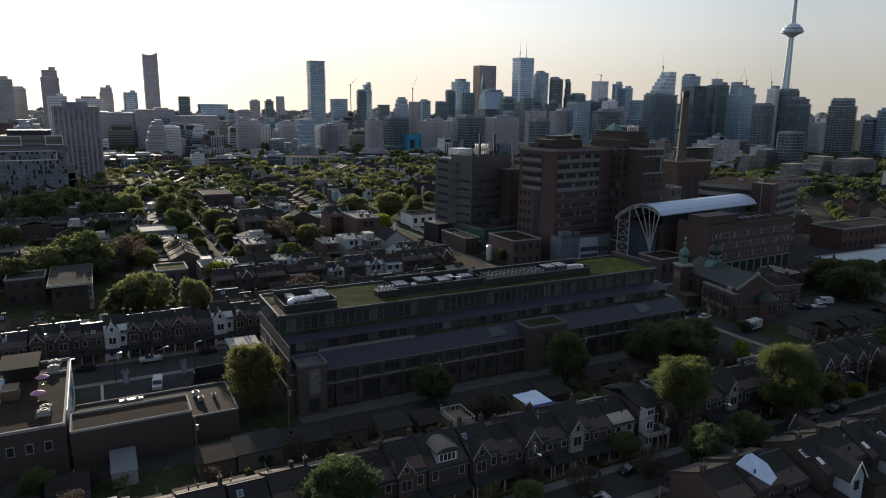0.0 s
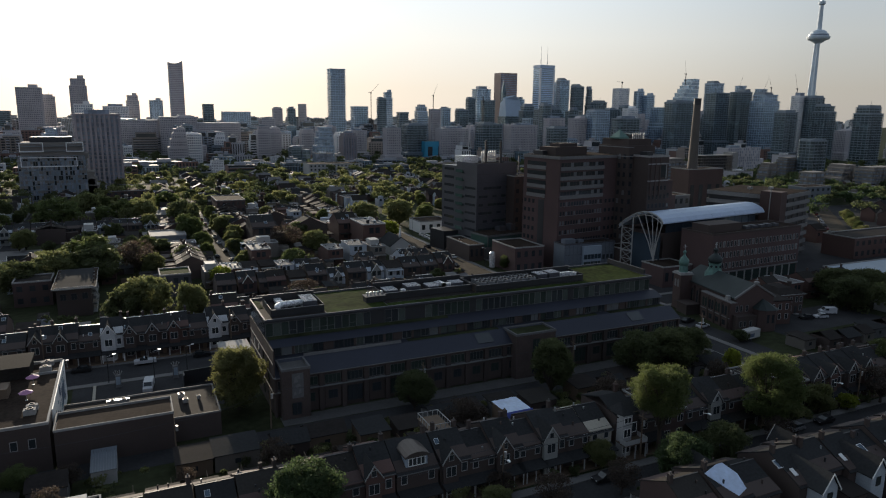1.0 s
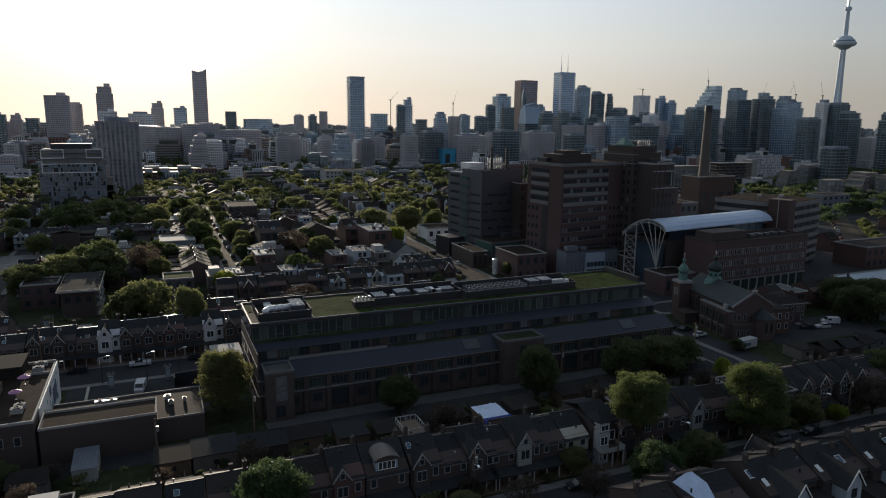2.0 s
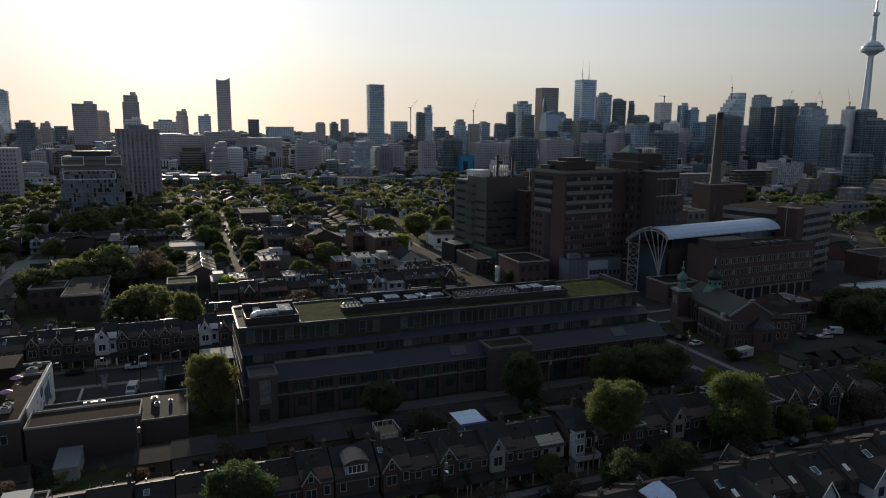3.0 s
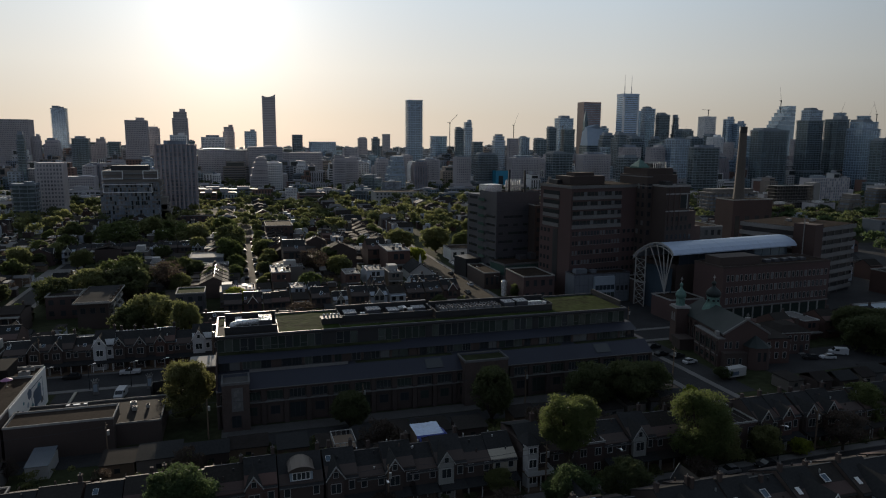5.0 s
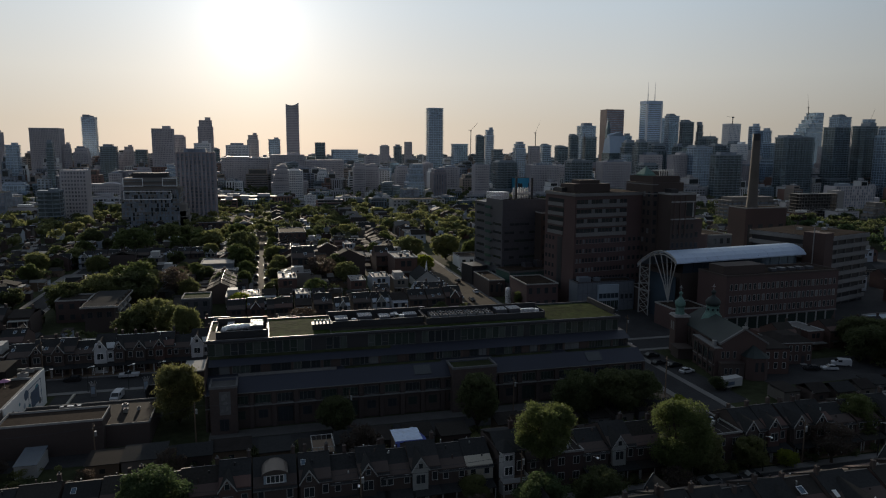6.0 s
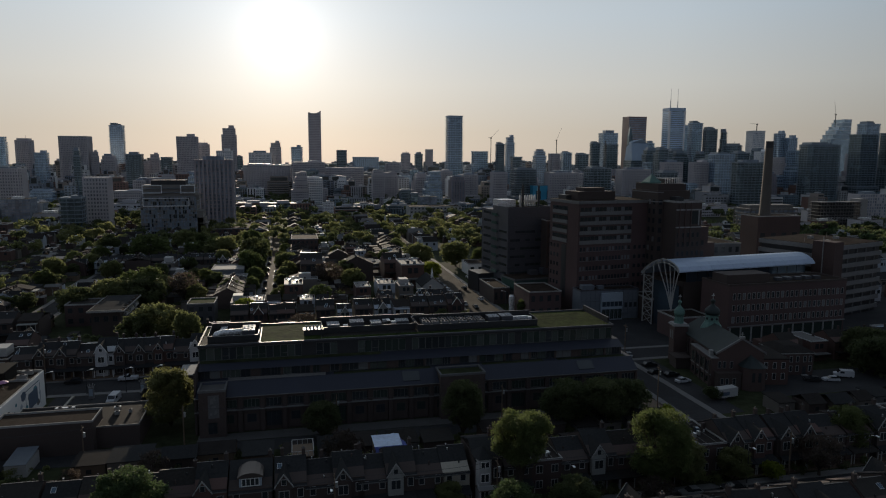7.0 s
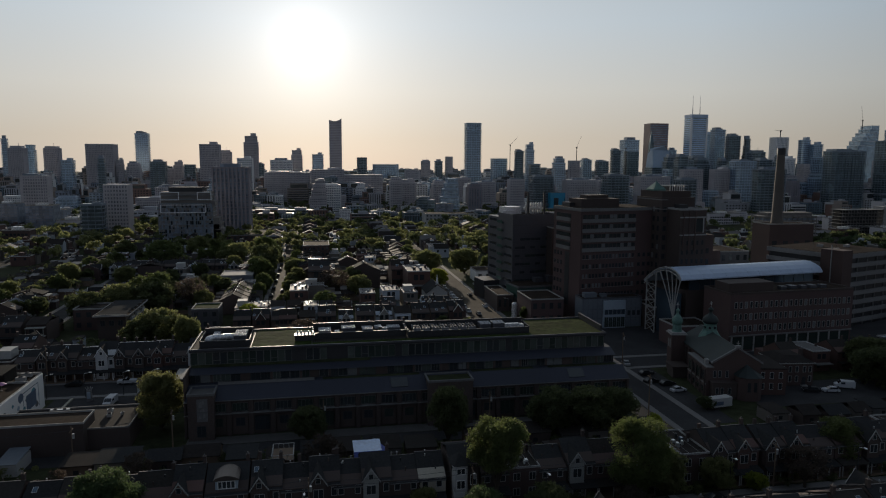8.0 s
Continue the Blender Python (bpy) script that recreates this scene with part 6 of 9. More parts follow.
for kind, x, y, r, h in (("mid_c", -5.5, 267, 9.0, 14), ("mid_a", -17, 266, 7.6, 14.5), ("mid_c", -28, 258, 7.2, 13), ("mid_c", -57, 429, 7.4, 14.8), ("bare", 9.3, 277, 7.6, 14), ("lime", 35.7, 246, 4.6, 8), ("near_mid", 47.8, 277, 3, 6),
                         ("mid_a", 9.5, 210, 8.0, 15), ("mid_c", 4, 207, 5.5, 12), ("near_mid", 21.4, 196, 4.9, 15.6), ("mid_b", 66, 262, 5.1, 9.6), ("mid_a", 82.7, 293, 5.6, 11.3), ("mid_c", 80, 318, 5.6, 11.2)):
    grow(kind, x, y, r, h)
for kind, x, y, r, h in (("bare", 71, 300, 8, 13), ("lime", 123.5, 308, 5.6, 10.5), ("mid_a", 124, 352, 9, 15), ("mid_b", 162, 352, 5.9, 11.8), ("mid_a", 148, 356, 9, 15), ("mid_b", 120, 404, 5.3, 10.7), ("mid_a", 126, 452, 5, 10),
                         ("mid_a", 53, 358, 5.2, 10.4), ("near_mid", 101.8, 240, 4, 7), ("bare", 58, 212, 5.7, 9), ("near_spring", 142, 293, 2.8, 5.5), ("near_spring", 146.5, 231.5, 3.4, 6.6), ("near_spring", 150.5, 230.5, 2.6, 5.2)):
    grow(kind, x, y, r, h)
for i in range(13):
    plant(("mid_a", "mid_b", "mid_c")[i % 3], 36.4 if i % 2 else 50.6, 282 + i * 12.5, 0.5 + 0.06 * (i * 5 % 4))
rnd = random.Random(11)
for i in range(28):
    plant(rnd.choice(("mid_a", "mid_b", "mid_c", "mid_a", "mid_b", "bare")), rnd.choice((37.5, 50, 124, -50, -37)) + rnd.uniform(-2, 2), rnd.uniform(296, 430), rnd.uniform(0.5, 0.8))
for i in range(62):
    x, y = rnd.uniform(-90, 210), rnd.uniform(300, 470)
    if not (abs(x - 43.5) < 7 or abs(x - 132.5) < 10 or abs(x + 43) < 7 or (x > 130 and y < 350)):
        plant(rnd.choice(("mid_a", "mid_b", "mid_c", "mid_a", "bare")), x, y, rnd.uniform(0.45, 0.85))
for i in range(44):
    x, y = rnd.uniform(-80, 125), rnd.uniform(196, 300)
    if abs(x - 43.5) > 9 and free(x, y) and not (-30 < x < 30 and y < 262):
        plant(rnd.choice(("mid_a", "mid_c", "bare", "near_mid", "mid_b")), x, y, rnd.uniform(0.35, 0.65))
for i in range(30):
    plant(rnd.choice(("bush", "bare", "bush")), rnd.uniform(-30, 140), rnd.uniform(103, 109), rnd.uniform(0.5, 1.0))
for i in range(44):
    x, y = rnd.uniform(-75, 36), rnd.uniform(262, 425)
    if abs(x + 43) > 7 and free(x, y):
        plant(rnd.choice(("mid_a", "mid_c", "mid_b", "mid_a")), x, y, rnd.uniform(0.6, 0.95))
for i in range(12):
    plant(rnd.choice(("near_dark", "mid_c", "near_mid", "bare")), rnd.uniform(212, 285), rnd.uniform(108, 148), rnd.uniform(0.45, 0.8))


def cards(p, size, g):
    """Leaf sprays of a size at the points p, as corners of quads."""
    n = len(p)
    a = g.normal(size=(n, 3))
    a /= np.linalg.norm(a, axis=1)[:, None]
    b = np.cross(a, g.normal(size=(n, 3)))
    b /= np.linalg.norm(b, axis=1)[:, None]
    s = size * g.uniform(0.6, 1.3, n)[:, None]
    return np.stack([p - a * s, p + b * s * 0.7, p + a * s, p - b * s * 0.7], 1).reshape(-1, 3)


def leaf_stuff(name, v, mat, label):
    n = len(v) // 4
    me = bpy.data.meshes.new(name)
    me.vertices.add(n * 4)
    me.vertices.foreach_set("co", v.astype(np.float32).ravel())
    me.loops.add(n * 4)
    me.loops.foreach_set("vertex_index", np.arange(n * 4, dtype=np.int32))
    me.polygons.add(n)
    me.polygons.foreach_set("loop_start", np.arange(0, n * 4, 4, dtype=np.int32))
    me.materials.append(mat)
    me.update()
    me.validate()
    return tagged(new(name, me), label, "plants", kind="stuff")


def clumps(px, py, hh, rr, c, size, g):
    """Rounded, lumpy tops made of several domes of leaf sprays each."""
    count = len(px)
    lobe = g.normal(size=(count, 7, 3)) * np.array([0.42, 0.42, 0.2]) * rr[:, None, None]
    pick = g.integers(0, 7, (count, c))
    mid = np.take_along_axis(lobe, pick[:, :, None].repeat(3, 2), 1)
    k = g.normal(size=(count, c, 3))
    k /= np.linalg.norm(k, axis=2)[:, :, None]
    k[:, :, 2] = np.abs(k[:, :, 2]) * np.where(g.random((count, c)) < 0.8, 1, -1)
    p = mid + k * rr[:, None, None] * g.uniform(0.3, 0.62, (count, c, 1)) * np.array([1, 1, 0.8]) + np.stack([px, py, hh - rr * 0.55], 1)[:, None, :]
    return cards(p.reshape(-1, 3), size, g)


def far_wood(x0, y0, x1, y1, count, seed, mat, size=0.5, c=150):
    """Tree tops too far off to count."""
    g = np.random.default_rng(seed)
    px, py = g.uniform(x0, x1, count), g.uniform(y0, y1, count)
    v = clumps(px, py, g.uniform(6, 11, count), g.uniform(3, 6, count), c, size, g)
    return leaf_stuff("far_trees", v, mat, "distant belt of spring-green tree tops among low roofs")


far_wood(-350, 680, 640, 1000, 620, 21, leaf_dark, 1.35, 90)
far_wood(-160, 440, 330, 670, 210, 24, leaf_mid, 0.72, 380)
far_wood(-160, 440, 330, 670, 170, 25, leaf_dark, 0.72, 380)
far_wood(300, 330, 900, 660, 380, 22, leaf_dark, 1.1, 130)
far_wood(425, 120, 640, 430, 170, 26, leaf_dark, 0.7, 360)
far_wood(400, 290, 560, 430, 60, 28, leaf_cool, 0.7, 360)
far_wood(222, 108, 300, 141, 26, 27, leaf_dark, 0.62, 420)
far_wood(470, 250, 800, 470, 150, 29, leaf_cool, 0.7, 380)
far_wood(470, 250, 800, 470, 190, 30, leaf_dark, 0.7, 380)
far_wood(-400, 430, -110, 660, 200, 23, leaf_mid, 0.95, 180)

# back yards: sheds, lean-tos, fences and shrubs between the houses
rnd = random.Random(57)
shed_walls = {m: Shape() for m in (siding_b, timber, brick_dark, siding_a, concrete_dark)}
shed_roofs = {m: Shape() for m in (flat_roof, shingle, membrane, shingle_brown)}
fences = Shape()
shrub_at = []
grid = {}
for hx, hy in PLACED:
    grid.setdefault((int(hx // 20), int(hy // 20)), []).append((hx, hy))


def clear(x, y, r):
    i, j = int(x // 20), int(y // 20)
    return not any((hx - x) ** 2 + (hy - y) ** 2 < r * r for a in (-1, 0, 1) for b in (-1, 0, 1) for hx, hy in grid.get((i + a, j + b), ()))


def off_road(x, y, r=1.5):
    return not any(x0 - r - 2 < x < x1 + r + 2 and y0 - r - 2 < y < y1 + r + 2 for n, x0, y0, x1, y1 in STREETS)


for i in range(3600):
    x, y = rnd.uniform(-100, 124), rnd.uniform(194, 436)
    if not off_road(x, y, 2.5) or not clear(x, y, 8.2) or not free(x, y):
        continue
    pick = rnd.random()
    if pick < 0.3:
        w, d, h = rnd.uniform(2.6, 6.5), rnd.uniform(2.6, 6), rnd.uniform(2.2, 4.2)
        shed_walls[rnd.choice(list(shed_walls))].box(x - w / 2, y - d / 2, 0, x + w / 2, y + d / 2, h)
        roof = shed_roofs[rnd.choice(list(shed_roofs))]
        k = rnd.uniform(0, 1.3)
        roof.along_x([(y - d / 2 - 0.2, h), (y + rnd.choice((0, d / 2)), h + k + 0.1), (y + d / 2 + 0.2, h), (y + d / 2 + 0.2, h - 0.12), (y - d / 2 - 0.2, h - 0.12)], x - w / 2 - 0.2, x + w / 2 + 0.2)
    elif pick < 0.5:
        n = rnd.uniform(4, 9)
        if rnd.random() < 0.5:
            fences.box(x, y - n / 2, 0, x + 0.08, y + n / 2, rnd.uniform(1.3, 1.9))
        else:
            fences.box(x - n / 2, y, 0, x + n / 2, y + 0.08, rnd.uniform(1.3, 1.9))
    else:
        shrub_at.append((x, y, rnd.uniform(1.2, 4.6), rnd.uniform(0.9, 2.4)))
joined("back_yard_sheds", [(s, m) for m, s in shed_walls.items()] + [(s, m) for m, s in shed_roofs.items()] + [(fences, timber)], "crowded small sheds, lean-tos and fences in back yards", "sheds")
g = np.random.default_rng(58)
at = np.array(shrub_at)
for mat, k in ((leaf_dark, 0), (leaf_mid, 1), (leaf_bare, 2)):
    a = at[k::3]
    leaf_stuff("garden_shrubs", clumps(a[:, 0], a[:, 1], a[:, 2] + 0.4, a[:, 3], 90 if k < 2 else 40, 0.46, g), mat, "loose garden shrubs and small trees between back yards")
# the near yards and front gardens
near = [(rnd.uniform(-34, 142), rnd.uniform(101.5, 118.5)) for i in range(190)] + [(rnd.uniform(20, 200), rnd.uniform(84.6, 86.2)) for i in range(60)] + [(rnd.uniform(80, 180), rnd.uniform(73.6, 75.6)) for i in range(40)]
near = np.array([(x, y, rnd.uniform(0.8, 2.8), rnd.uniform(0.6, 1.5)) for x, y in near])
for mat, k in ((leaf_dark, 0), (leaf_mid, 1)):
    a = near[k::2]
    leaf_stuff("yard_shrubs", clumps(a[:, 0], a[:, 1], a[:, 2] + 0.3, a[:, 3], 260, 0.17, g), mat, "leafy shrubs in the near yards and front gardens")

# pipes, vents, skylights and small units on the roofs, too small to count
rnd = random.Random(77)
bits = {m: Shape() for m in (steel, white_metal, dark_metal, glass_blue, brick_dark, membrane)}
ROOF_FORM = {"f_plain": (6.4, 11, 6.2, 8.8), "f_brown": (6.8, 11, 6.2, 9.0), "f_gable": (6.2, 11, 6.6, 9.2), "f_white": (6.0, 10, 5.8, 8.4), "f_flat": (6.6, 12, 6.6, 6.6), "f_flat_hut": (6.6, 12, 6.4, 6.4), "f_flat_pale": (6.8, 11, 6.2, 6.2),
             "gable": (5.6, 11, 7.0, 9.6), "gable_red": (5.4, 11, 7.2, 9.8), "plain": (5.6, 11, 6.2, 8.6), "brown": (6.4, 11, 6.4, 9.0), "flat": (6.2, 12, 6.6, 6.6), "flat_deck": (6.0, 12, 6.6, 6.6), "cream": (5.2, 11, 6.2, 9.0), "flat_pale": (6.4, 11, 7.4, 7.4)}


def bit(mat, m, box):
    x0, y0, z0, x1, y1, z1 = box
    v = [tuple(m @ Vector(c)) for c in ((x0, y0, z0), (x1, y0, z0), (x1, y1, z0), (x0, y1, z0), (x0, y0, z1), (x1, y0, z1), (x1, y1, z1), (x0, y1, z1))]
    bits[mat].add(v, [(3, 2, 1, 0), (4, 5, 6, 7), (0, 1, 5, 4), (1, 2, 6, 5), (2, 3, 7, 6), (3, 0, 4, 7)])


for kind, m in ROOFS:
    if kind not in ROOF_FORM:
        continue
    w, d, eave, ridge = ROOF_FORM[kind]
    if ridge == eave:
        for i in range(rnd.randrange(4, 9)):
            x, y, k, h = rnd.uniform(-w * 0.4, w * 0.35), rnd.uniform(0.6, d - 1.4), rnd.uniform(0.2, 0.9), rnd.uniform(0.3, 1.1)
            bit(rnd.choice((steel, white_metal, steel, dark_metal, glass_blue)), m, (x, y, eave + 0.05, x + k, y + k * rnd.uniform(0.6, 1.6), eave + h))
        for x in (-w * 0.17, w * 0.2):
            bit(membrane, m, (x, 0.3, eave + 0.05, x + 0.1, d - 0.4, eave + 0.12))
    else:
        half = d / 2
        slope = math.atan2(ridge - eave + 0.35, half + 0.35)
        close_by = m.translation.y < 130
        for side in (0, 1):
            for i in range(rnd.randrange(1, 4 if not close_by else 3)):
                x, f = rnd.uniform(-w * 0.4, w * 0.3), rnd.uniform(0.2, 0.85)
                y = half * f if side == 0 else d - half * f
                z = eave - 0.35 + (ridge - eave + 0.35) * (half * f + 0.35) / (half + 0.35)
                on = m @ pose(x, y, z, math.degrees(slope) * (1 if side == 0 else -1))
                if rnd.random() < (0.12 if close_by else 0.35):
                    bit(steel, on, (-0.42, -0.6, 0.02, 0.42, 0.6, 0.1))
                    bit(glass_blue, on, (-0.35, -0.52, 0.1, 0.35, 0.52, 0.12))
                else:
                    bit(rnd.choice((dark_metal, brick_dark, steel) if close_by else (steel, white_metal, dark_metal)), m, (x, y, z - 0.2, x + 0.22, y + 0.22, z + rnd.uniform(0.3, 0.8)))
        bit(steel if rnd.random() < 0.4 and not close_by else dark_metal, m, (-w / 2, half - 0.12, ridge - 0.06, w / 2, half + 0.12, ridge + 0.05))
        if rnd.random() < 0.4:
            x = rnd.uniform(-w * 0.4, w * 0.3)
            bit(brick_dark, m, (x, half + 0.6, ridge - 1, x + 0.6, half + 1.2, ridge + rnd.uniform(0.5, 1.3)))
joined("roof_clutter", [(shape, mat) for mat, shape in bits.items()], "small pipes, vents, skylights and ridge caps on house roofs", "roof fittings")

# ---- the shops and the parking lot beside the loft building ----
pink = material("pink_canvas", (0.42, 0.2, 0.34), 0.6, grain=3, vary=0.2)
tarp_white = material("pale_blue_white_tarpaulin", (0.5, 0.6, 0.77), 0.5, grain=1.5, vary=0.2, stain=0.6, bump=0.5)
tarp_blue = material("blue_tarpaulin", (0.06, 0.09, 0.34), 0.5, grain=2, vary=0.3)
mural_teal = material("mural_teal", (0.08, 0.22, 0.26), 0.7, grain=1, vary=0.4)
mural = material("mural_blue_grey", (0.08, 0.11, 0.16), 0.7, grain=1, vary=0.4)


def shop():
    b = thing("shop_building", pose(0, 0, 0), "brick shop building with gravel roof and white-painted side wall", "building")
    x0, y0, x1, y1, h = -34, 125.6, -8.0, 159.6, 8.6
    part("wall", Shape().box(x0, y0, 0, x1 - 0.2, y1, h), brick_dark, b)
    part("side_wall", Shape().box(x1 - 0.2, y0 + 6, 0, x1, y1, h + 0.35), paint_white, b, "white painted side wall with a mural")
    part("mural", Shape().box(x1, 148.5, 2.6, x1 + 0.03, 154.5, 6.4), mural, b, "dark blue-grey mural")
    for i in range(16):
        yy, zz, rr = 133.5 + i * 1.5, 2.0 + (i * 37 % 11) * 0.5, 0.5 + (i * 13 % 5) * 0.22
        part("mural_patch", Shape().add([(x1 + 0.02, yy + rr * math.cos(k * 0.8976 + i) * (1.0 + 0.3 * (k % 2)), zz + rr * 0.9 * math.sin(k * 0.8976 + i)) for k in range(7)], [tuple(range(7))]), (mural, mural_teal, concrete_dark, siding_blue)[i % 4], b, "painted mural patch")
    part("mural_frame", Shape().box(x1, 156.0, 1.5, x1 + 0.02, 156.2, 7.5).box(x1, 146.8, 1.5, x1 + 0.02, 147.0, 7.5).box(x1, 146.8, 7.5, x1 + 0.02, 156.2, 7.7), mural, b)
    part("parapet", Shape().box(x0, y0, h, x1 - 0.25, y0 + 0.4, h + 0.5).box(x0, y1 - 0.4, h, x1 - 0.25, y1, h + 0.7).box(x1 - 0.6, y0 + 0.4, h, x1 - 0.25, y1 - 0.4, h + 0.45), concrete, b, "pale coping")
    part("roof", Shape().box(x0 + 0.3, y0 + 0.4, h, x1 - 0.6, y1 - 0.4, h + 0.1), gravel_roof, b)
    part("roof_step", Shape().box(x0 + 0.3, 152.0, h + 0.1, x1 - 0.7, 152.4, h + 0.6), concrete, b)
    part("roof_house", Shape().box(-19.5, 151, h + 0.1, -13.5, 158, h + 3.0).box(-20.2, 149, h + 3.0, -13.2, 158.4, h + 3.3), shingle_brown, b, "brown roof hut with overhanging roof")
    part("roof_house", Shape().box(-28, 140, h + 0.1, -19, 149, h + 1.6), siding_blue, b)
    part("roof_house", Shape().box(-19, 141, h + 0.1, -16.2, 145, h + 2.0), timber, b)
    for i in range(4):
        window(b, -20 + i * 2.8, 4.6, -18.8 + i * 2.8, 6.4, y0, 0.1, concrete, glass_dark, 0, 0.1)
    return b


shop()
for x, y in ((-12.6, 146.8), (-12.9, 138.6)):
    shade = thing("sunshade", pose(x, y, 8.7), "pink sunshade standing on the gravel roof", "sunshade", "pink sunshades")
    part("canopy", Shape().turned(0, 0, [(1.55, 1.25), (1.62, 1.28), (1.95, 0.6), (2.15, 0.06)], 8), pink, shade)
    part("pole", Shape().turned(0, 0, [(0, 0.25), (0.08, 0.25), (0.1, 0.04), (2.0, 0.04)], 6), steel, shade)
for x, y, w, d in ((-11.6, 131.2, 2.0, 1.5), (-11.4, 133.2, 1.9, 1.2), (-11.0, 154.0, 2.2, 1.3), (-10.9, 157.4, 2.4, 1.2)):
    rooftop_unit(x, y, 8.7, w, d, 1.1, concrete, 1, "weathered beige rooftop fan unit")


def lot_shops():
    b = thing("shop_building", pose(0, 0, 0), "low flat-roofed shop beside the lot with pale parapet", "building")
    part("wall", Shape().box(-7.6, 125.4, 0, 12.2, 133.2, 7.0), brick_dark, b)
    part("parapet", Shape().ring(-7.7, 125.3, 12.3, 133.3, 7.0, 7.45, 0.22), concrete, b, "pale coping")
    part("roof", Shape().box(-7.3, 125.7, 7.0, 11.9, 132.9, 7.08), gravel_roof, b)
    part("rear_wall", Shape().box(-7.2, 133.2, 0, 21, 142.4, 4.8).box(12.2, 127.6, 0, 21, 133.2, 4.8), brick_dark, b)
    part("rear_parapet", Shape().box(-7.2, 142.2, 4.8, 21, 142.45, 5.15).box(20.8, 127.6, 4.8, 21.05, 142.2, 5.15).box(12.3, 127.5, 4.8, 20.8, 127.75, 5.15), hospital_band, b)
    part("rear_roof", Shape().box(-7.0, 133.4, 4.8, 20.7, 142.1, 4.88).box(12.4, 127.9, 4.8, 20.7, 133.4, 4.88), flat_roof, b)
    return b


lot_shops()
for x, y, w, d, h in ((2.6, 139.8, 4.2, 0.9, 0.8), (3.4, 137.6, 2.6, 0.5, 0.5), (14.4, 137.5, 1.3, 1.1, 1.0), (15.0, 134.6, 1.0, 1.0, 0.9), (17.6, 135.4, 0.7, 0.7, 0.8)):
    rooftop_unit(x, y, 4.88, w, d, h, steel, 2 if w > 4 else 1, "small grey rooftop condenser unit")
whole("lot_wall", Shape().box(16.0, 153.6, 0, 16.25, 157.2, 3.5).along_y([(16.1, 0), (23.6, 0), (23.6, 3.7), (16.1, 3.4)], 156.9, 157.2), dark_metal, "dark metal-clad wall beside the parking lot", "wall")
annex = thing("garage", pose(28.6, 160.5, 0), "flat-roofed dark garage with pale roof beside the loft building", "garage")
part("wall", Shape().box(-3.6, -4.5, 0, 3.2, 4.5, 6.4), brick_dark, annex)
part("roof", Shape().box(-3.8, -4.7, 6.4, 3.4, 4.7, 6.7), concrete, annex, "pale flat roof")


def lot_pillar(x, y):
    p = thing("advertising_pillar", pose(x, y, 0), "pale square pillar with a spiky crown in the lot", "pillar", "lot pillars")
    part("shaft", Shape().box(-0.6, -0.45, 0, 0.6, 0.45, 3.0), hospital_band, p)
    part("panel", Shape().box(-0.45, -0.5, 0.8, 0.45, -0.45, 2.7), siding_blue, p)
    for i in range(5):
        part("crown_prong", Shape().rod((-0.5 + 0.25 * i, 0, 3.0), (-0.9 + 0.45 * i, 0.1 * (i % 2), 3.8 + 0.25 * (i % 2)), 0.07, 6, 0.11), concrete, p)


whole("lot_kerb", Shape().box(-3.0, 152.5, 0.02, -2.4, 163.6, 0.4), house_cream, "pale worn concrete kerb dividing the parking lot", "kerb")
lot_pillar(2.3, 161.6)
lot_pillar(14.8, 162.6)


def street_lamp(x, y, h=7.0, arms=1, turn=0):
    l = thing("street_lamp", pose(x, y, 0, 0, 0, turn), "slim grey street lamp with small head", "street lamp", "street lamps")
    part("pole", Shape().turned(0, 0, [(0, 0.16), (0.6, 0.1), (h, 0.06)], 8), dark_metal, l)
    for k in range(arms):
        s = 1 if k == 0 else -1
        part("arm", Shape().rod((0, 0, h), (s * 1.4, 0, h + 0.4), 0.05), steel, l)
        part("lamp_head", Shape().box(min(s * 1.2, s * 1.9), -0.18, h + 0.32, max(s * 1.2, s * 1.9), 0.18, h + 0.5), white_metal, l)


for x, y in ((0.2, 165.2), (10.1, 164.8), (17.6, 165.4), (-9.5, 165)):
    street_lamp(x, y, 6.5)
for x, y in ((60.3, 84.2), (104, 84.2), (141.5, 84.2), (170, 84.2)):
    street_lamp(x, y, 7.5, 1, 270)
for y in (240, 262, 290, 320):
    street_lamp(141.4, y, 8, 1, 180)


def utility_pole(x, y, h=10.5):
    p = thing("utility_pole", pose(x, y, 0), "weathered timber utility pole with crossarm", "utility pole", "utility poles")
    part("pole", Shape().turned(0, 0, [(0, 0.17), (h, 0.11)], 8), timber, p)
    part("crossarm", Shape().box(-0.06, -1.1, h - 0.9, 0.06, 1.1, h - 0.75), timber, p)
    part("transformer", Shape().turned(0.35, 0, [(h - 2.6, 0.25), (h - 1.6, 0.25)], 10), steel, p)


def wire(a, b, sag=0.7):
    pts = [tuple(Vector(a).lerp(Vector(b), k / 10) - Vector((0, 0, sag * 4 * (k / 10) * (1 - k / 10)))) for k in range(11)]
    s = Shape().tube(pts, 0.035)
    whole("overhead_wire", s, dark_metal, "thin dark overhead power cable between poles", "cable", "overhead wires")


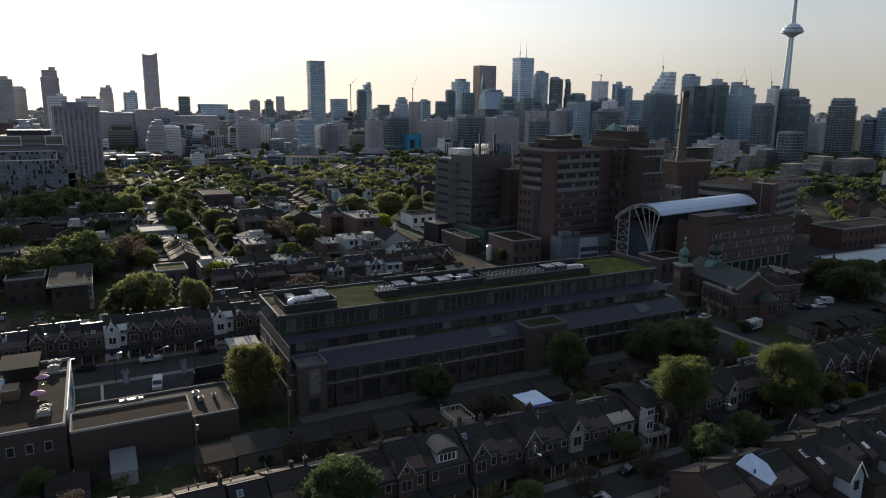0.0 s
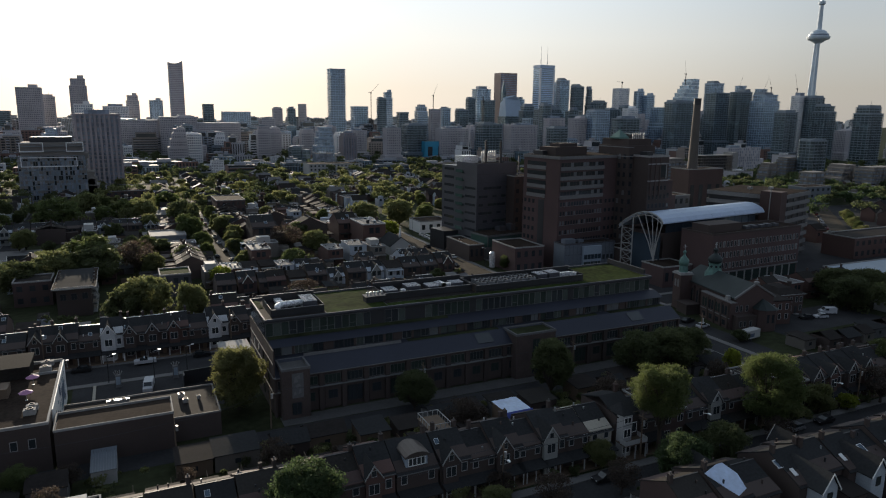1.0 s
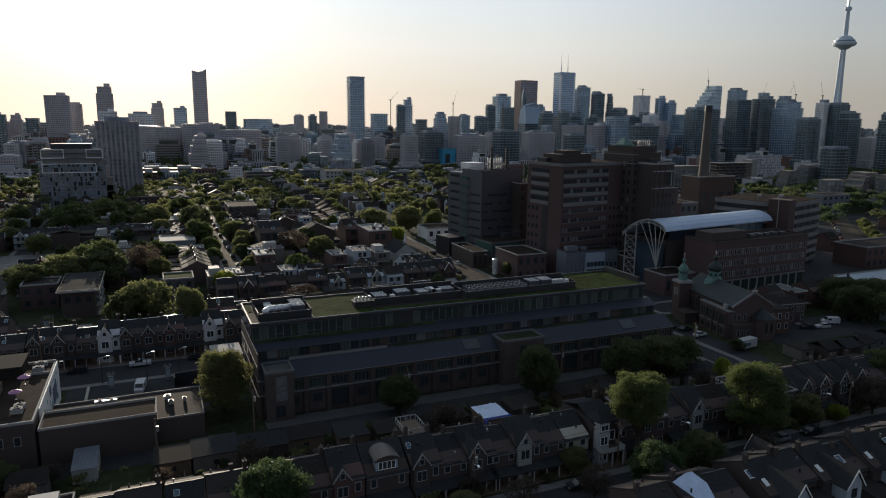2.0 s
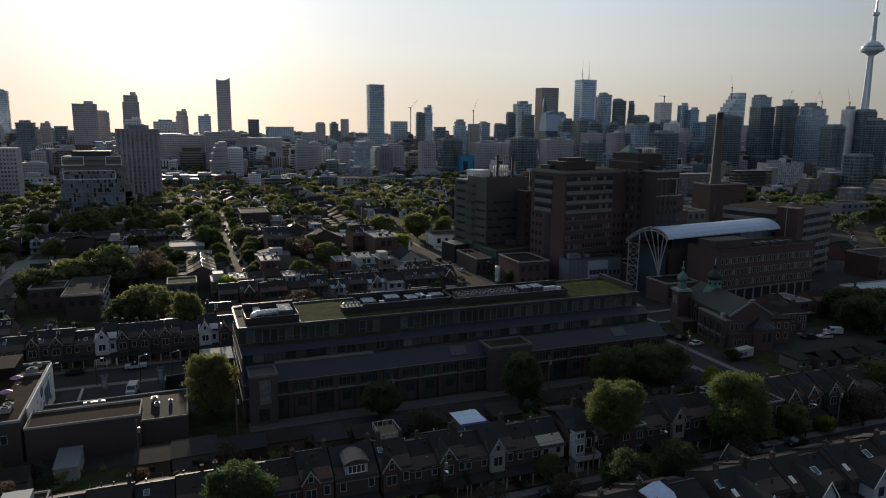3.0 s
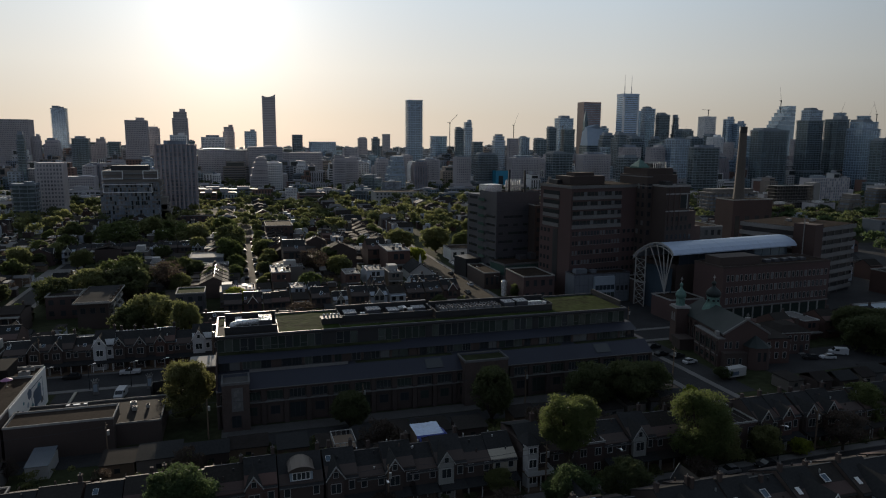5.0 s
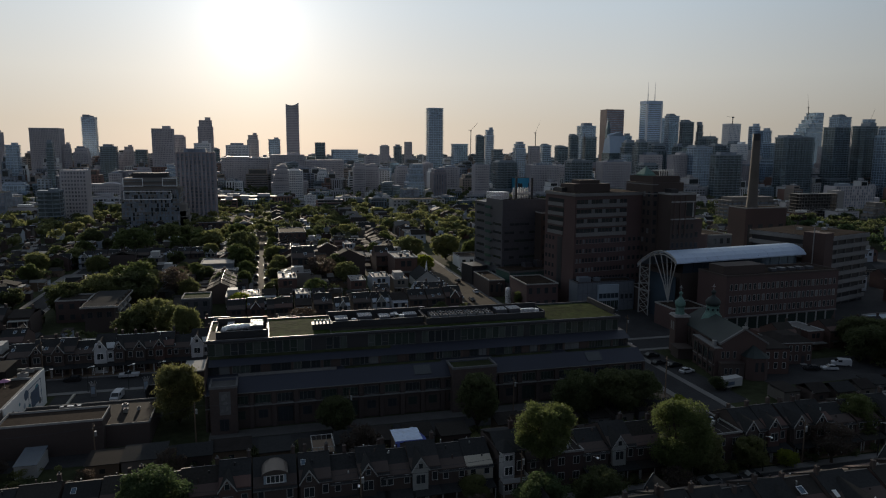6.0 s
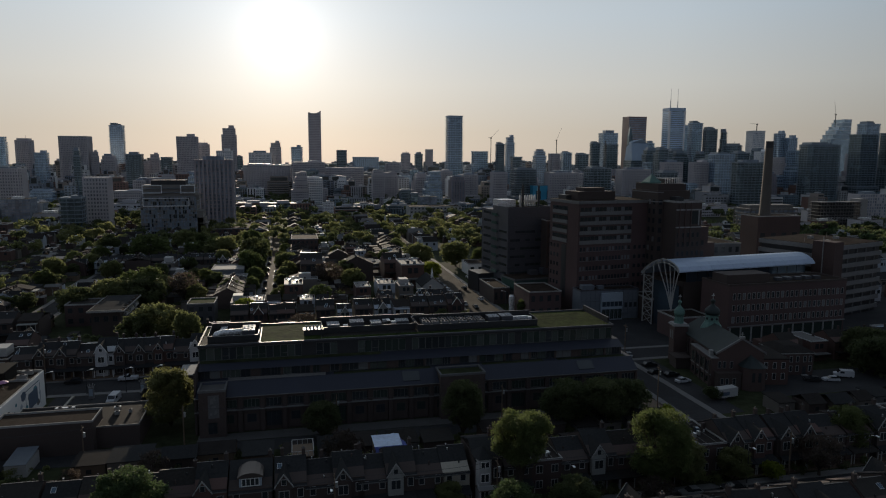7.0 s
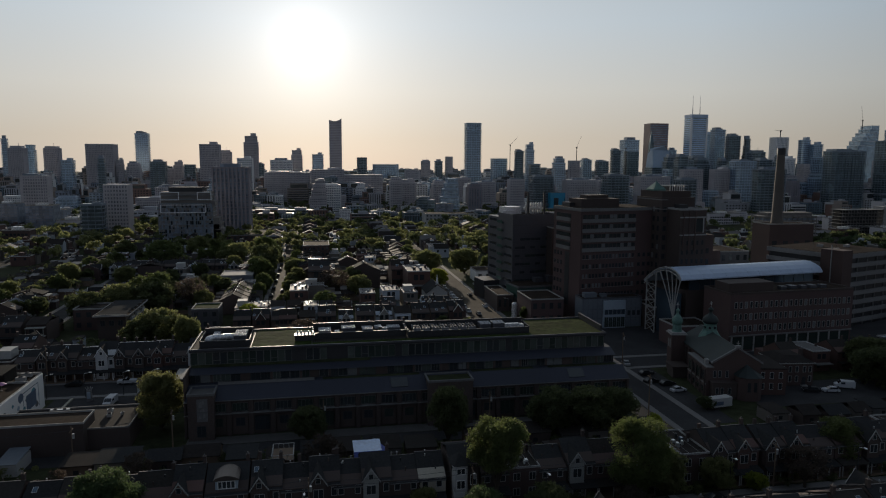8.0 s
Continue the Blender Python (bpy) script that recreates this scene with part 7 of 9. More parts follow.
poles = [(-12, 85.6), (26, 85.6), (61, 85.6), (90.3, 85.4), (122, 85.4), (152, 85.4)]
for x, y in poles:
    utility_pole(x, y, 9.5)
for (xa, ya), (xb, yb) in zip(poles, poles[1:]):
    for k in (-0.9, 0.9):
        wire((xa, ya + k, 8.6), (xb, yb + k, 8.6))
lane_poles = [(-22, 118.6), (12, 118.8), (30.4, 126.2), (64, 126.4), (104, 126.0)]
for x, y in lane_poles:
    utility_pole(x, y, 9.0)
for (xa, ya), (xb, yb) in zip(lane_poles, lane_poles[1:]):
    wire((xa, ya, 8.2), (xb, yb, 8.2))
for x, y in ((30, 178.6), (-14, 178.6), (158.5, 168), (146, 126)):
    utility_pole(x, y, 11)


# ---- cars ----
def car(label, mat, kind="car"):
    c = thing(kind, AWAY, label, kind)
    L, W = (4.5, 1.8) if kind == "car" else (5.2, 2.0)
    if kind == "van":
        body = [(-L / 2, 0.35), (L / 2, 0.35), (L / 2, 1.1), (L / 2 - 0.9, 1.35), (L / 2 - 1.6, 2.15), (-L / 2 + 0.1, 2.2), (-L / 2, 2.0)]
    elif kind == "pickup":
        body = [(-L / 2, 0.45), (L / 2, 0.45), (L / 2, 1.15), (L / 2 - 1.4, 1.25), (0.6, 1.25), (-L / 2, 1.2)]
    else:
        body = [(-L / 2, 0.3), (L / 2, 0.3), (L / 2, 0.75), (L / 2 - 0.3, 0.9), (L / 2 - 1.2, 0.98), (-L / 2 + 0.3, 1.02), (-L / 2, 0.85)]
    part("body", Shape().along_y(body, -W / 2, W / 2), mat, c)
    if kind == "van":
        part("windscreen", Shape().along_y([(L / 2 - 0.95, 1.37), (L / 2 - 0.85, 1.37), (L / 2 - 1.5, 2.08), (L / 2 - 1.62, 2.1)], -W / 2 + 0.15, W / 2 - 0.15), glass_dark, c)
        part("side_window", Shape().box(L / 2 - 2.6, -W / 2 - 0.02, 1.3, L / 2 - 1.5, W / 2 + 0.02, 1.9), glass_dark, c)
    else:
        x0, x1, z = (-1.9, 1.0, 0.98) if kind == "car" else (-0.6, 1.2, 1.25)
        part("cabin", Shape().along_y([(x0, z), (x1, z), (x1 - 0.8, z + 0.52), (x0 + 0.55, z + 0.52)], -W / 2 + 0.12, W / 2 - 0.12), glass_dark, c, "dark window glass")
        part("roof", Shape().box(x0 + 0.6, -W / 2 + 0.18, z + 0.52, x1 - 0.85, W / 2 - 0.18, z + 0.57), mat, c)
    for x in (-L / 2 + 0.8, L / 2 - 0.85):
        for y in (-W / 2 + 0.1, W / 2 - 0.1):
            part("wheel", Shape().rod((x, y - 0.1, 0.33), (x, y + 0.1, 0.33), 0.33, 12), dark_metal, c)
    for y in (-0.6, 0.6):
        part("headlight", Shape().box(L / 2 - 0.04, y - 0.18, 0.62, L / 2 + 0.02, y + 0.18, 0.76), white_metal, c)
    return c


car_white = material("white_car_paint", (0.45, 0.46, 0.48), 0.5, 0.0, grain=1, vary=0.05)
car_black = material("black_car_paint", (0.02, 0.02, 0.022), 0.5, 0.0, grain=1, vary=0.1, spec=0.25)
car_silver = material("silver_car_paint", (0.28, 0.285, 0.29), 0.5, 0.3, grain=1, vary=0.05)
car_red = material("dark_red_car_paint", (0.14, 0.02, 0.02), 0.5, 0.0, grain=1, vary=0.1)
cars = {
    "white": car("white hatchback car parked at the kerb", car_white),
    "black": car("black saloon car parked on asphalt", car_black),
    "silver": car("silver saloon car parked on asphalt", car_silver),
    "red": car("dark red car parked at the kerb", car_red),
    "van": car("white panel van standing in the lot", car_white, "van"),
    "pickup": car("white pickup truck parked on the street", car_white, "pickup"),
}
parked = set()


def park(kind, x, y, turn):
    m = pose(x, y, 0.03, 0, 0, turn)
    ob = cars[kind]
    if kind in parked:
        ob = copy_thing(ob, m)
    parked.add(kind)
    ob.matrix_basis = m


park("van", 8.6, 157.6, 262)
park("pickup", 8.4, 175.2, 180)
park("black", -6, 175.4, 180)
park("black", 22, 175.3, 0)
park("white", 163.2, 141.8, 10)
park("black", 163.0, 147.6, 8)
park("black", 161.5, 157.6, 5)
park("black", 159.4, 150.4, 12)
park("silver", 160.0, 168.6, 80)
park("white", 302, 170, 90)
park("silver", 262, 139, 8)
park("white", 206, 134.2, 165)
park("black", 200.6, 135.2, 158)
park("van", 212.5, 136.6, 150)
park("white", 68.5, 77.8, 0)
park("black", 58, 77.6, 0)
park("black", 79.8, 82.4, 180)
park("silver", 128, 82.3, 180)
park("black", 137, 82.3, 180)
park("silver", 112, 77.6, 0)
park("silver", 152, 77.7, 0)
rnd = random.Random(19)
for i in range(18):
    park(rnd.choice(("black", "black", "silver", "red", "black")), 41.2 if i % 2 else 45.9, 270 + i * 10.2 + rnd.random() * 3, 90)
for i in range(9):
    park(rnd.choice(("white", "black", "silver")), 127.2, 250 + i * 8.2 + rnd.random() * 3, 270)
for i in range(7):
    park(rnd.choice(("white", "silver", "white")), 146.5, 300 + i * 3.0, 0)
for x, y, tn in ((136.8, 262, 90), (130.2, 246, 270), (135.8, 288, 90)):
    park(rnd.choice(("black", "white")), x, y, tn)


# ---- single buildings in the middle distance ----
def solar_block():
    b = thing("apartment_house", pose(0, 0, 0), "grey flat-roofed apartment house with roof panels", "building")
    part("wall", Shape().box(-14.6, 227.5, 0, -5.0, 253.5, 9.0), brick_dark, b)
    part("roof", Shape().box(-15.6, 226.0, 9.0, -3.6, 254.4, 9.35), gravel_roof, b, "dark overhanging flat roof")
    part("roof_edge", Shape().ring(-15.7, 225.9, -3.5, 254.5, 9.02, 9.5, 0.12), concrete, b, "pale roof edge")
    for i in range(5):
        part("solar_panel", Shape().along_x([(227.4 + i * 5.3, 9.4), (231.6 + i * 5.3, 9.75), (231.6 + i * 5.3, 9.85), (227.4 + i * 5.3, 9.5)], -14.6, -4.8), shingle, b, "dark matte roof panel")
        part("panel_rail", Shape().box(-15.0, 226.9 + i * 5.3, 9.36, -4.4, 227.1 + i * 5.3, 9.62), concrete, b, "pale panel rail")
    for k in range(3):
        part("balcony", Shape().box(-5.0, 229, 0.4 + 3 * k, -3.8, 252, 0.6 + 3 * k), concrete, b)
        for i in range(9):
            part("balcony_screen", Shape().box(-4.0, 229.5 + i * 2.5, 0.6 + 3 * k, -3.9, 231.3 + i * 2.5, 1.6 + 3 * k).box(-4.8, 229.6 + i * 2.5, 0.6 + 3 * k, -4.1, 230.4 + i * 2.5, 1.4 + 3 * k + (i * 7 % 3) * 0.4), (paint_pale, house_cream, concrete_dark)[(i + k) % 3], b)
    for i in range(3):
        window(b, -13.6 + i * 3, 5.4, -12 + i * 3, 7.4, 227.5, 0.1, dark_metal, glass_dark, 1, 0.08)
    return b


solar_block()
low_block("apartment_house", "brown-brick flat-roofed house beside the grey apartment block", -28.2, 245, -17.2, 256, 8.0, brick_brown, 2, 3, flat_roof)
low_block("apartment_house", "modern grey house with a small green roof", 15.4, 240, 25.4, 251, 7.6, grey_metal, 2, 3, sedum)
low_block("workshop", "pale flat-roofed workshop between the houses", 15.2, 323, 30.6, 340, 7.0, panel_blue, 1, 4, concrete)
low_block("apartment_house", "brown-brick apartment house with pale flat roof", 54.5, 411, 71, 438, 11, brick_brown, 3, 6, gravel_roof)
low_block("warehouse", "white low warehouse beside the research tower", 147.6, 325, 165, 340, 6, paint_white, 1, 4)
low_block("school", "long flat-roofed school with pale walls", 176, 676, 232, 702, 11, paint_pale, 3, 14)
low_block("shop_building", "low flat-roofed shop row with glinting roof", -6, 522, 36, 566, 7, brick_brown, 2, 10)


def church_house():
    b = thing("church_house", pose(194.6, 141.6, 0, 0, 0, -8), "two-storey brick rectory with white sash windows behind the church", "house")
    part("wall", Shape().box(0, 0, 0, 10.4, 11, 6.8), brick_brown, b)
    part("roof", Shape().add([(-0.3, -0.3, 6.8), (10.7, -0.3, 6.8), (10.7, 11.3, 6.8), (-0.3, 11.3, 6.8), (2.6, 2.6, 8.4), (7.8, 2.6, 8.4), (7.8, 8.4, 8.4), (2.6, 8.4, 8.4)],
                             [(3, 2, 1, 0), (0, 1, 5, 4), (1, 2, 6, 5), (2, 3, 7, 6), (3, 0, 4, 7), (4, 5, 6, 7)]), flat_roof, b, "low hipped grey roof")
    part("eaves", Shape().ring(-0.35, -0.35, 10.75, 11.35, 6.55, 6.82, 0.3), concrete, b)
    for i, x in enumerate((0.9, 3.0, 5.0, 7.2, 8.9)):
        window(b, x, 4.0, x + 0.95, 5.9, -0.003, 0.1, house_pale, glass_dark, 0, 0.13)
        if i == 3:
            part("door", Shape().box(x - 0.1, -0.08, 0.3, x + 1.0, -0.004, 2.7), dark_metal, b)
            part("door_step", Shape().box(x - 0.4, -1.0, 0, x + 1.3, 0, 0.3), concrete, b)
        else:
            window(b, x, 1.1, x + 0.95, 3.0, -0.003, 0.1, house_pale, glass_dark, 0, 0.13)
    part("porch", Shape().box(-4.4, -1.6, 0, -0.05, 2.4, 4.2), brick_brown, b)
    part("porch_roof", Shape().box(-4.7, -1.9, 4.2, -0.05, 2.4, 4.5), hospital_band, b)
    part("chimney", Shape().box(9.0, 5.0, 6.8, 9.9, 5.9, 9.6), brick_dark, b)
    return b


church_house()
low_block("warehouse", "long low building with a wide grey-blue metal roof", 252, 143, 300, 168, 5.6, brick_dark, 1, 10, siding_blue)
low_block("warehouse", "wide low shed with pale metal roof", 304, 158, 346, 176, 4.4, concrete, 1, 8, siding_blue)
low_block("warehouse", "wide low shed with pale metal roof", 306, 138, 346, 152, 4.2, concrete, 1, 6, siding_blue)
low_block("factory", "red-brick two-storey factory with flat roof", 303, 190, 352, 206, 9.5, brick_red, 2, 12, flat_roof)
low_block("factory", "low brick works with sawtooth skylights", 356, 176, 410, 204, 6.5, brick_brown, 1, 12, membrane)
low_block("school", "grey school wing with a grid of large windows", 452, 330, 480, 344, 13, panel_blue, 3, 5)
slab("parking_lot", 284, 98, 520, 322, -0.2, 0.026, asphalt, "wide asphalt yard between low works", "parking lot")
avenue = whole("road", Shape().box(-6.5, 0, -0.2, 6.5, 190, 0.034), asphalt_worn, "broad avenue with parked cars and street trees", "street", kind="structure")
avenue.matrix_basis = pose(330, 210, 0, 0, 0, -48.4)
for i in range(10):
    grow(("near_mid", "near_spring", "near_mid")[i % 3], 338 + i * 8.4, 205 + i * 7.4, 3.2, 6.5 + i % 3)
    park(("black", "white", "silver", "black", "red")[i % 5], 330 + i * 9.6, 216.5 + i * 8.5, 41.6)
low_block("warehouse", "wide low shed with pale metal roof", 232, 118, 262, 134, 4.0, concrete, 1, 6, concrete)
court = thing("sports_court", pose(-52, 308, 0), "fenced pale sports court between the trees", "sports court")
part("surface", Shape().box(0, 0, 0, 24, 42, 0.08), paving, court)
for i in range(9):
    part("fence_post", Shape().turned(i * 3, 0, [(0.08, 0.06), (4, 0.06)], 6), steel, court)
for z in (1.4, 2.7, 4.0):
    part("fence_rail", Shape().box(0, -0.03, z - 0.04, 24, 0.03, z), steel, court)
steeple = thing("chapel", pose(117.7, 276, 0), "small white-gabled chapel with slim spire", "chapel")
part("wall", Shape().along_y([(-5, 0), (5, 0), (5, 4.6), (0, 8), (-5, 4.6)], 0, 16), paint_pale, steeple)
part("roof", Shape().along_y([(-5.4, 4.3), (0, 8.4), (5.4, 4.3), (5.4, 4.1), (0, 8.1), (-5.4, 4.1)], -0.2, 16.2), shingle, steeple)
part("spire", Shape().turned(0, 1.5, [(7.5, 0.7), (9.5, 0.6), (12.8, 0.05)], 8), white_metal, steeple)

# tarpaulin over the half-built rear extension, metal shed, skylights and the wrapped roof
ext = thing("house_extension", pose(72.4, 99.6, 0), "half-built rear extension under white and blue tarpaulin", "extension")
part("frame_wall", Shape().box(-2.6, 0, 0, 2.6, 5.6, 7.2), timber, ext)
creased = Shape()
cols, rows = 22, 24
for j in range(rows + 1):
    for i in range(cols + 1):
        x, y = -2.8 + 5.6 * i / cols, -0.2 + 6.0 * j / rows
        creased.v.append((x, y, 7.34 + 0.16 * abs(noise.noise(Vector((x * 0.9, y * 0.5, 3)))) + 0.1 * abs(noise.noise(Vector((x * 2.6 + y, y * 1.6, 1))))))
for j in range(rows):
    for i in range(cols):
        k = j * (cols + 1) + i
        creased.f.append((k, k + 1, k + cols + 2, k + cols + 1))
part("tarpaulin", creased, tarp_white, ext, "creased white tarpaulin")
part("tarpaulin_edge", Shape().along_x([(-1.4, 6.0), (-0.25, 7.5), (-0.2, 7.3), (-1.35, 5.9)], -2.8, 3.0), tarp_blue, ext, "blue tarpaulin strip")
part("tarpaulin_side", Shape().along_y([(2.75, 7.42), (3.9, 6.4), (3.85, 6.3), (2.7, 7.3)], -0.6, 3.4), tarp_blue, ext, "blue tarpaulin strip")
part("hanging_sheet", Shape().box(-2.72, -0.12, 5.2, 2.72, -0.04, 7.3), tarp_blue, ext, "blue tarpaulin side")
shed = thing("metal_shed", pose(0.2, 116.2, 0), "pale corrugated metal lean-to shed", "shed")
part("wall", Shape().box(-2.0, 0, 0, 2.0, 7.2, 2.6), paint_pale, shed)
for i in range(10):
    part("roof_sheet", Shape().along_x([(-0.3, 2.7), (7.4, 3.3), (7.4, 3.38), (-0.3, 2.78)], -2.1 + i * 0.42, -2.1 + i * 0.42 + 0.39), panel_blue, shed)
wrap = thing("roof_wrap", pose(0, 0, 0), "white building wrap sheet covering a roof slope", "tarpaulin")
slope = lambda y: 9.68 - (66.2 - y) * 0.498
patch = [(84.7, 65.1), (89.0, 66.2), (90.3, 63.8), (89.8, 61.5), (87.5, 60.8)]
part("sheet", Shape().add([(x, y, slope(y)) for x, y in patch] + [(x, y, slope(y) + 0.1) for x, y in patch], [(4, 3, 2, 1, 0), (5, 6, 7, 8, 9)] + [(i, (i + 1) % 5, 5 + (i + 1) % 5, 5 + i) for i in range(5)]), tarp_white, wrap)
part("batten", Shape().along_x([(66.3, 9.75), (65.9, 9.66), (65.9, 9.74), (66.3, 9.83)], 84.8, 90.3), timber, wrap)
for x, y, z in ((99, 63.6, 8.3), (104.6, 62.8, 7.9), (118, 62.4, 7.7), (131, 63.2, 8.1)):
    s = thing("skylight", pose(x, y, z, 25, 0, 0), "small white-framed roof skylight", "skylight", "skylights")
    part("frame", Shape().ring(-0.6, -0.8, 0.6, 0.8, 0, 0.18, 0.1), white_metal, s)
    part("pane", Shape().box(-0.5, -0.7, 0.02, 0.5, 0.7, 0.1), glass_blue, s)

# low houses, sheds and cars behind the church
rnd = random.Random(41)
for x in range(219, 290, 9):
    place(rnd.choice(("f_plain", "f_brown", "f_flat", "f_gable")), x + rnd.uniform(-1, 1), 104.5, 180, 0.95, "houses behind the church")
for x in (208, 217, 226, 236, 245):
    place(rnd.choice(("f_plain", "f_flat", "f_brown")), x + rnd.uniform(-1, 1), 152, 0, 0.95, "houses behind the church")
for i in range(9):
    garage(176 + i * 7.2 + rnd.uniform(-1, 1), 112 + rnd.uniform(0, 4), rnd.uniform(4.5, 7), 6, rnd.uniform(2.5, 3.2), rnd.choice((brick_dark, siding_b, concrete_dark)), rnd.choice((flat_roof, shingle, gravel_roof)), rnd.random() < 0.4)
slab("parking_lot", 180, 126, 226, 144, -0.2, 0.022, asphalt, "rough asphalt yard behind the church", "parking lot")
trailer = thing("cargo_trailer", pose(167.0, 127.8, 0, 0, 0, 8), "white box trailer with dark painted scrawl", "trailer")
part("box", Shape().box(-3.2, -1.2, 0.7, 3.2, 1.2, 3.1), paint_pale, trailer)
part("scrawl", Shape().box(-2.6, -1.23, 1.2, 0.4, -1.2, 2.2), mural, trailer)
for x in (-2, -1):
    part("wheel", Shape().rod((x, -1.25, 0.4), (x, -1.0, 0.4), 0.4, 12), dark_metal, trailer)
part("tow_bar", Shape().box(3.2, -0.1, 0.5, 4.4, 0.1, 0.65), dark_metal, trailer)
# roof terrace behind the gabled house
terrace = thing("roof_terrace", pose(55.9, 102.4, 0), "flat-roofed rear wing carrying a pale-railed roof terrace", "terrace", "")
part("wall", Shape().box(-2.0, -2.7, 0, 2.0, 3.0, 6.6), brick_dark, terrace)
part("floor", Shape().box(-2.1, -2.8, 6.6, 2.1, 3.1, 6.75), timber, terrace)
part("top_rail", Shape().ring(-2.1, -2.8, 2.1, 3.1, 7.7, 7.8, 0.12), trim_paint, terrace, "pale timber handrail")
for i in range(6):
    for x in (-2.05, 1.95):
        part("rail_post", Shape().box(x, -2.75 + i * 1.14, 6.75, x + 0.1, -2.65 + i * 1.14, 7.7), trim_paint, terrace)
for i in range(3):
    for y in (-2.75, 2.97):
        part("rail_post", Shape().box(-1.05 + i * 1.0, y, 6.75, -0.95 + i * 1.0, y + 0.1, 7.7), trim_paint, terrace)

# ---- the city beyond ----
# Distance haze is mixed into these tones: pale walls, mauve or blue, lighter panes.
tower_mauve = material("hazed_window_band", (0.34, 0.31, 0.33), 0.5, 0.1, grain=0.05, vary=0.25)
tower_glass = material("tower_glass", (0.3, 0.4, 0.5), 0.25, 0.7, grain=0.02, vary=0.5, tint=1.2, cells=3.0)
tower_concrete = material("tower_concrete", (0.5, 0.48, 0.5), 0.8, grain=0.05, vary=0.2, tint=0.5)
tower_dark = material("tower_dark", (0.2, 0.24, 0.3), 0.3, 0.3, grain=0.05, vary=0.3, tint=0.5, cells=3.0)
tower_pane = material("hazed_tower_pane", (0.24, 0.25, 0.28), 0.3, 0.2, grain=0.05, vary=0.3, tint=0.5, cells=3.0)
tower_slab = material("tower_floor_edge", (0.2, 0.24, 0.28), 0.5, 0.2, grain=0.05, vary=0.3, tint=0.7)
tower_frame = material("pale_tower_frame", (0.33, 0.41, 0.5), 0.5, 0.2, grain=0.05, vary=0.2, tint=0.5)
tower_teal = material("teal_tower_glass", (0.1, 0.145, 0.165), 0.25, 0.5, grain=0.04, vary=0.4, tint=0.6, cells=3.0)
tower_lilac = material("hazed_lilac_concrete", (0.3, 0.28, 0.305), 0.8, grain=0.05, vary=0.25)
pod_white = material("hazed_blue_concrete", (0.58, 0.66, 0.72), 0.7, grain=0.05, vary=0.15)
city_grey = material("grey_city_wall", (0.36, 0.37, 0.4), 0.8, grain=0.05, vary=0.35, tint=1.0, island=1.0)
city_tan = material("tan_brick_city_wall", (0.3, 0.25, 0.22), 0.85, grain=0.05, vary=0.35, tint=1.0, island=1.0)
city_pale = material("pale_city_wall", (0.62, 0.62, 0.62), 0.75, grain=0.05, vary=0.25, tint=1.0, island=1.0)
city_glass = material("city_block_glass", (0.2, 0.27, 0.33), 0.25, 0.5, grain=0.05, vary=0.4, tint=1.0, island=1.0, cells=3.0)
city_red = material("red_brick_city_wall", (0.2, 0.12, 0.1), 0.85, grain=0.05, vary=0.3, tint=1.0, island=1.0)
tower_white = material("tower_white", (0.8, 0.8, 0.8), 0.7, grain=0.05, vary=0.15, tint=0.3)
tower_beige = material("beige_mid_rise_wall", (0.2, 0.185, 0.17), 0.8, grain=0.1, vary=0.3, tint=0.9)
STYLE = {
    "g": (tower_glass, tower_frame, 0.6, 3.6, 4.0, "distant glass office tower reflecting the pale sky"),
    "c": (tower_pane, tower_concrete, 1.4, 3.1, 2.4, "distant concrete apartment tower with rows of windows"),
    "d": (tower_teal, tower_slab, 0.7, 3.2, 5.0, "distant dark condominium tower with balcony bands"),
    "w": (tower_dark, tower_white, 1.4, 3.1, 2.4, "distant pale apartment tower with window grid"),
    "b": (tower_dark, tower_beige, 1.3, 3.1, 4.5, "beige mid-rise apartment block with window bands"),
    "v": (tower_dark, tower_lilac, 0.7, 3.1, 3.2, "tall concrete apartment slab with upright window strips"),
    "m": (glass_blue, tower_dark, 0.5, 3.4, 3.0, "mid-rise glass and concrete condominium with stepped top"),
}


def inset(outline, k):
    """An outline drawn in towards its middle by about k metres."""
    mx, my = sum(p[0] for p in outline) / len(outline), sum(p[1] for p in outline) / len(outline)
    half = min(max(p[0] for p in outline) - mx, max(p[1] for p in outline) - my)
    f = 1 - k / half
    return [(mx + (px - mx) * f, my + (py - my) * f) for px, py in outline]


def oblong(xa, ya, xb, yb, cut=0.0):
    if not cut:
        return [(xa, ya), (xb, ya), (xb, yb), (xa, yb)]
    return [(xa + cut, ya), (xb - cut, ya), (xb, ya + cut), (xb, yb - cut), (xb - cut, yb), (xa + cut, yb), (xa, yb - cut), (xa, ya + cut)]


def storeys(core, grid, outline, z0, z1, bt, fl, bay, pw):
    """Glass body, floor edges, piers and a parapet over one outline."""
    core.prism(inset(outline, 0.5), z0, z1 - 0.4)
    z = z0
    while z < z1 - fl * 0.7:
        grid.prism(outline, z, z + bt)
        z += fl
    grid.prism(outline, z1 - 1.5, z1)
    for (xa, ya), (xb, yb) in zip(outline, outline[1:] + outline[:1]):
        n = max(1, round(math.hypot(xb - xa, yb - ya) / bay))
        for i in range(n):
            px, py = xa + (xb - xa) * i / n, ya + (yb - ya) * i / n
            grid.box(px - pw / 2, py - pw / 2, z0, px + pw / 2, py + pw / 2, z1)


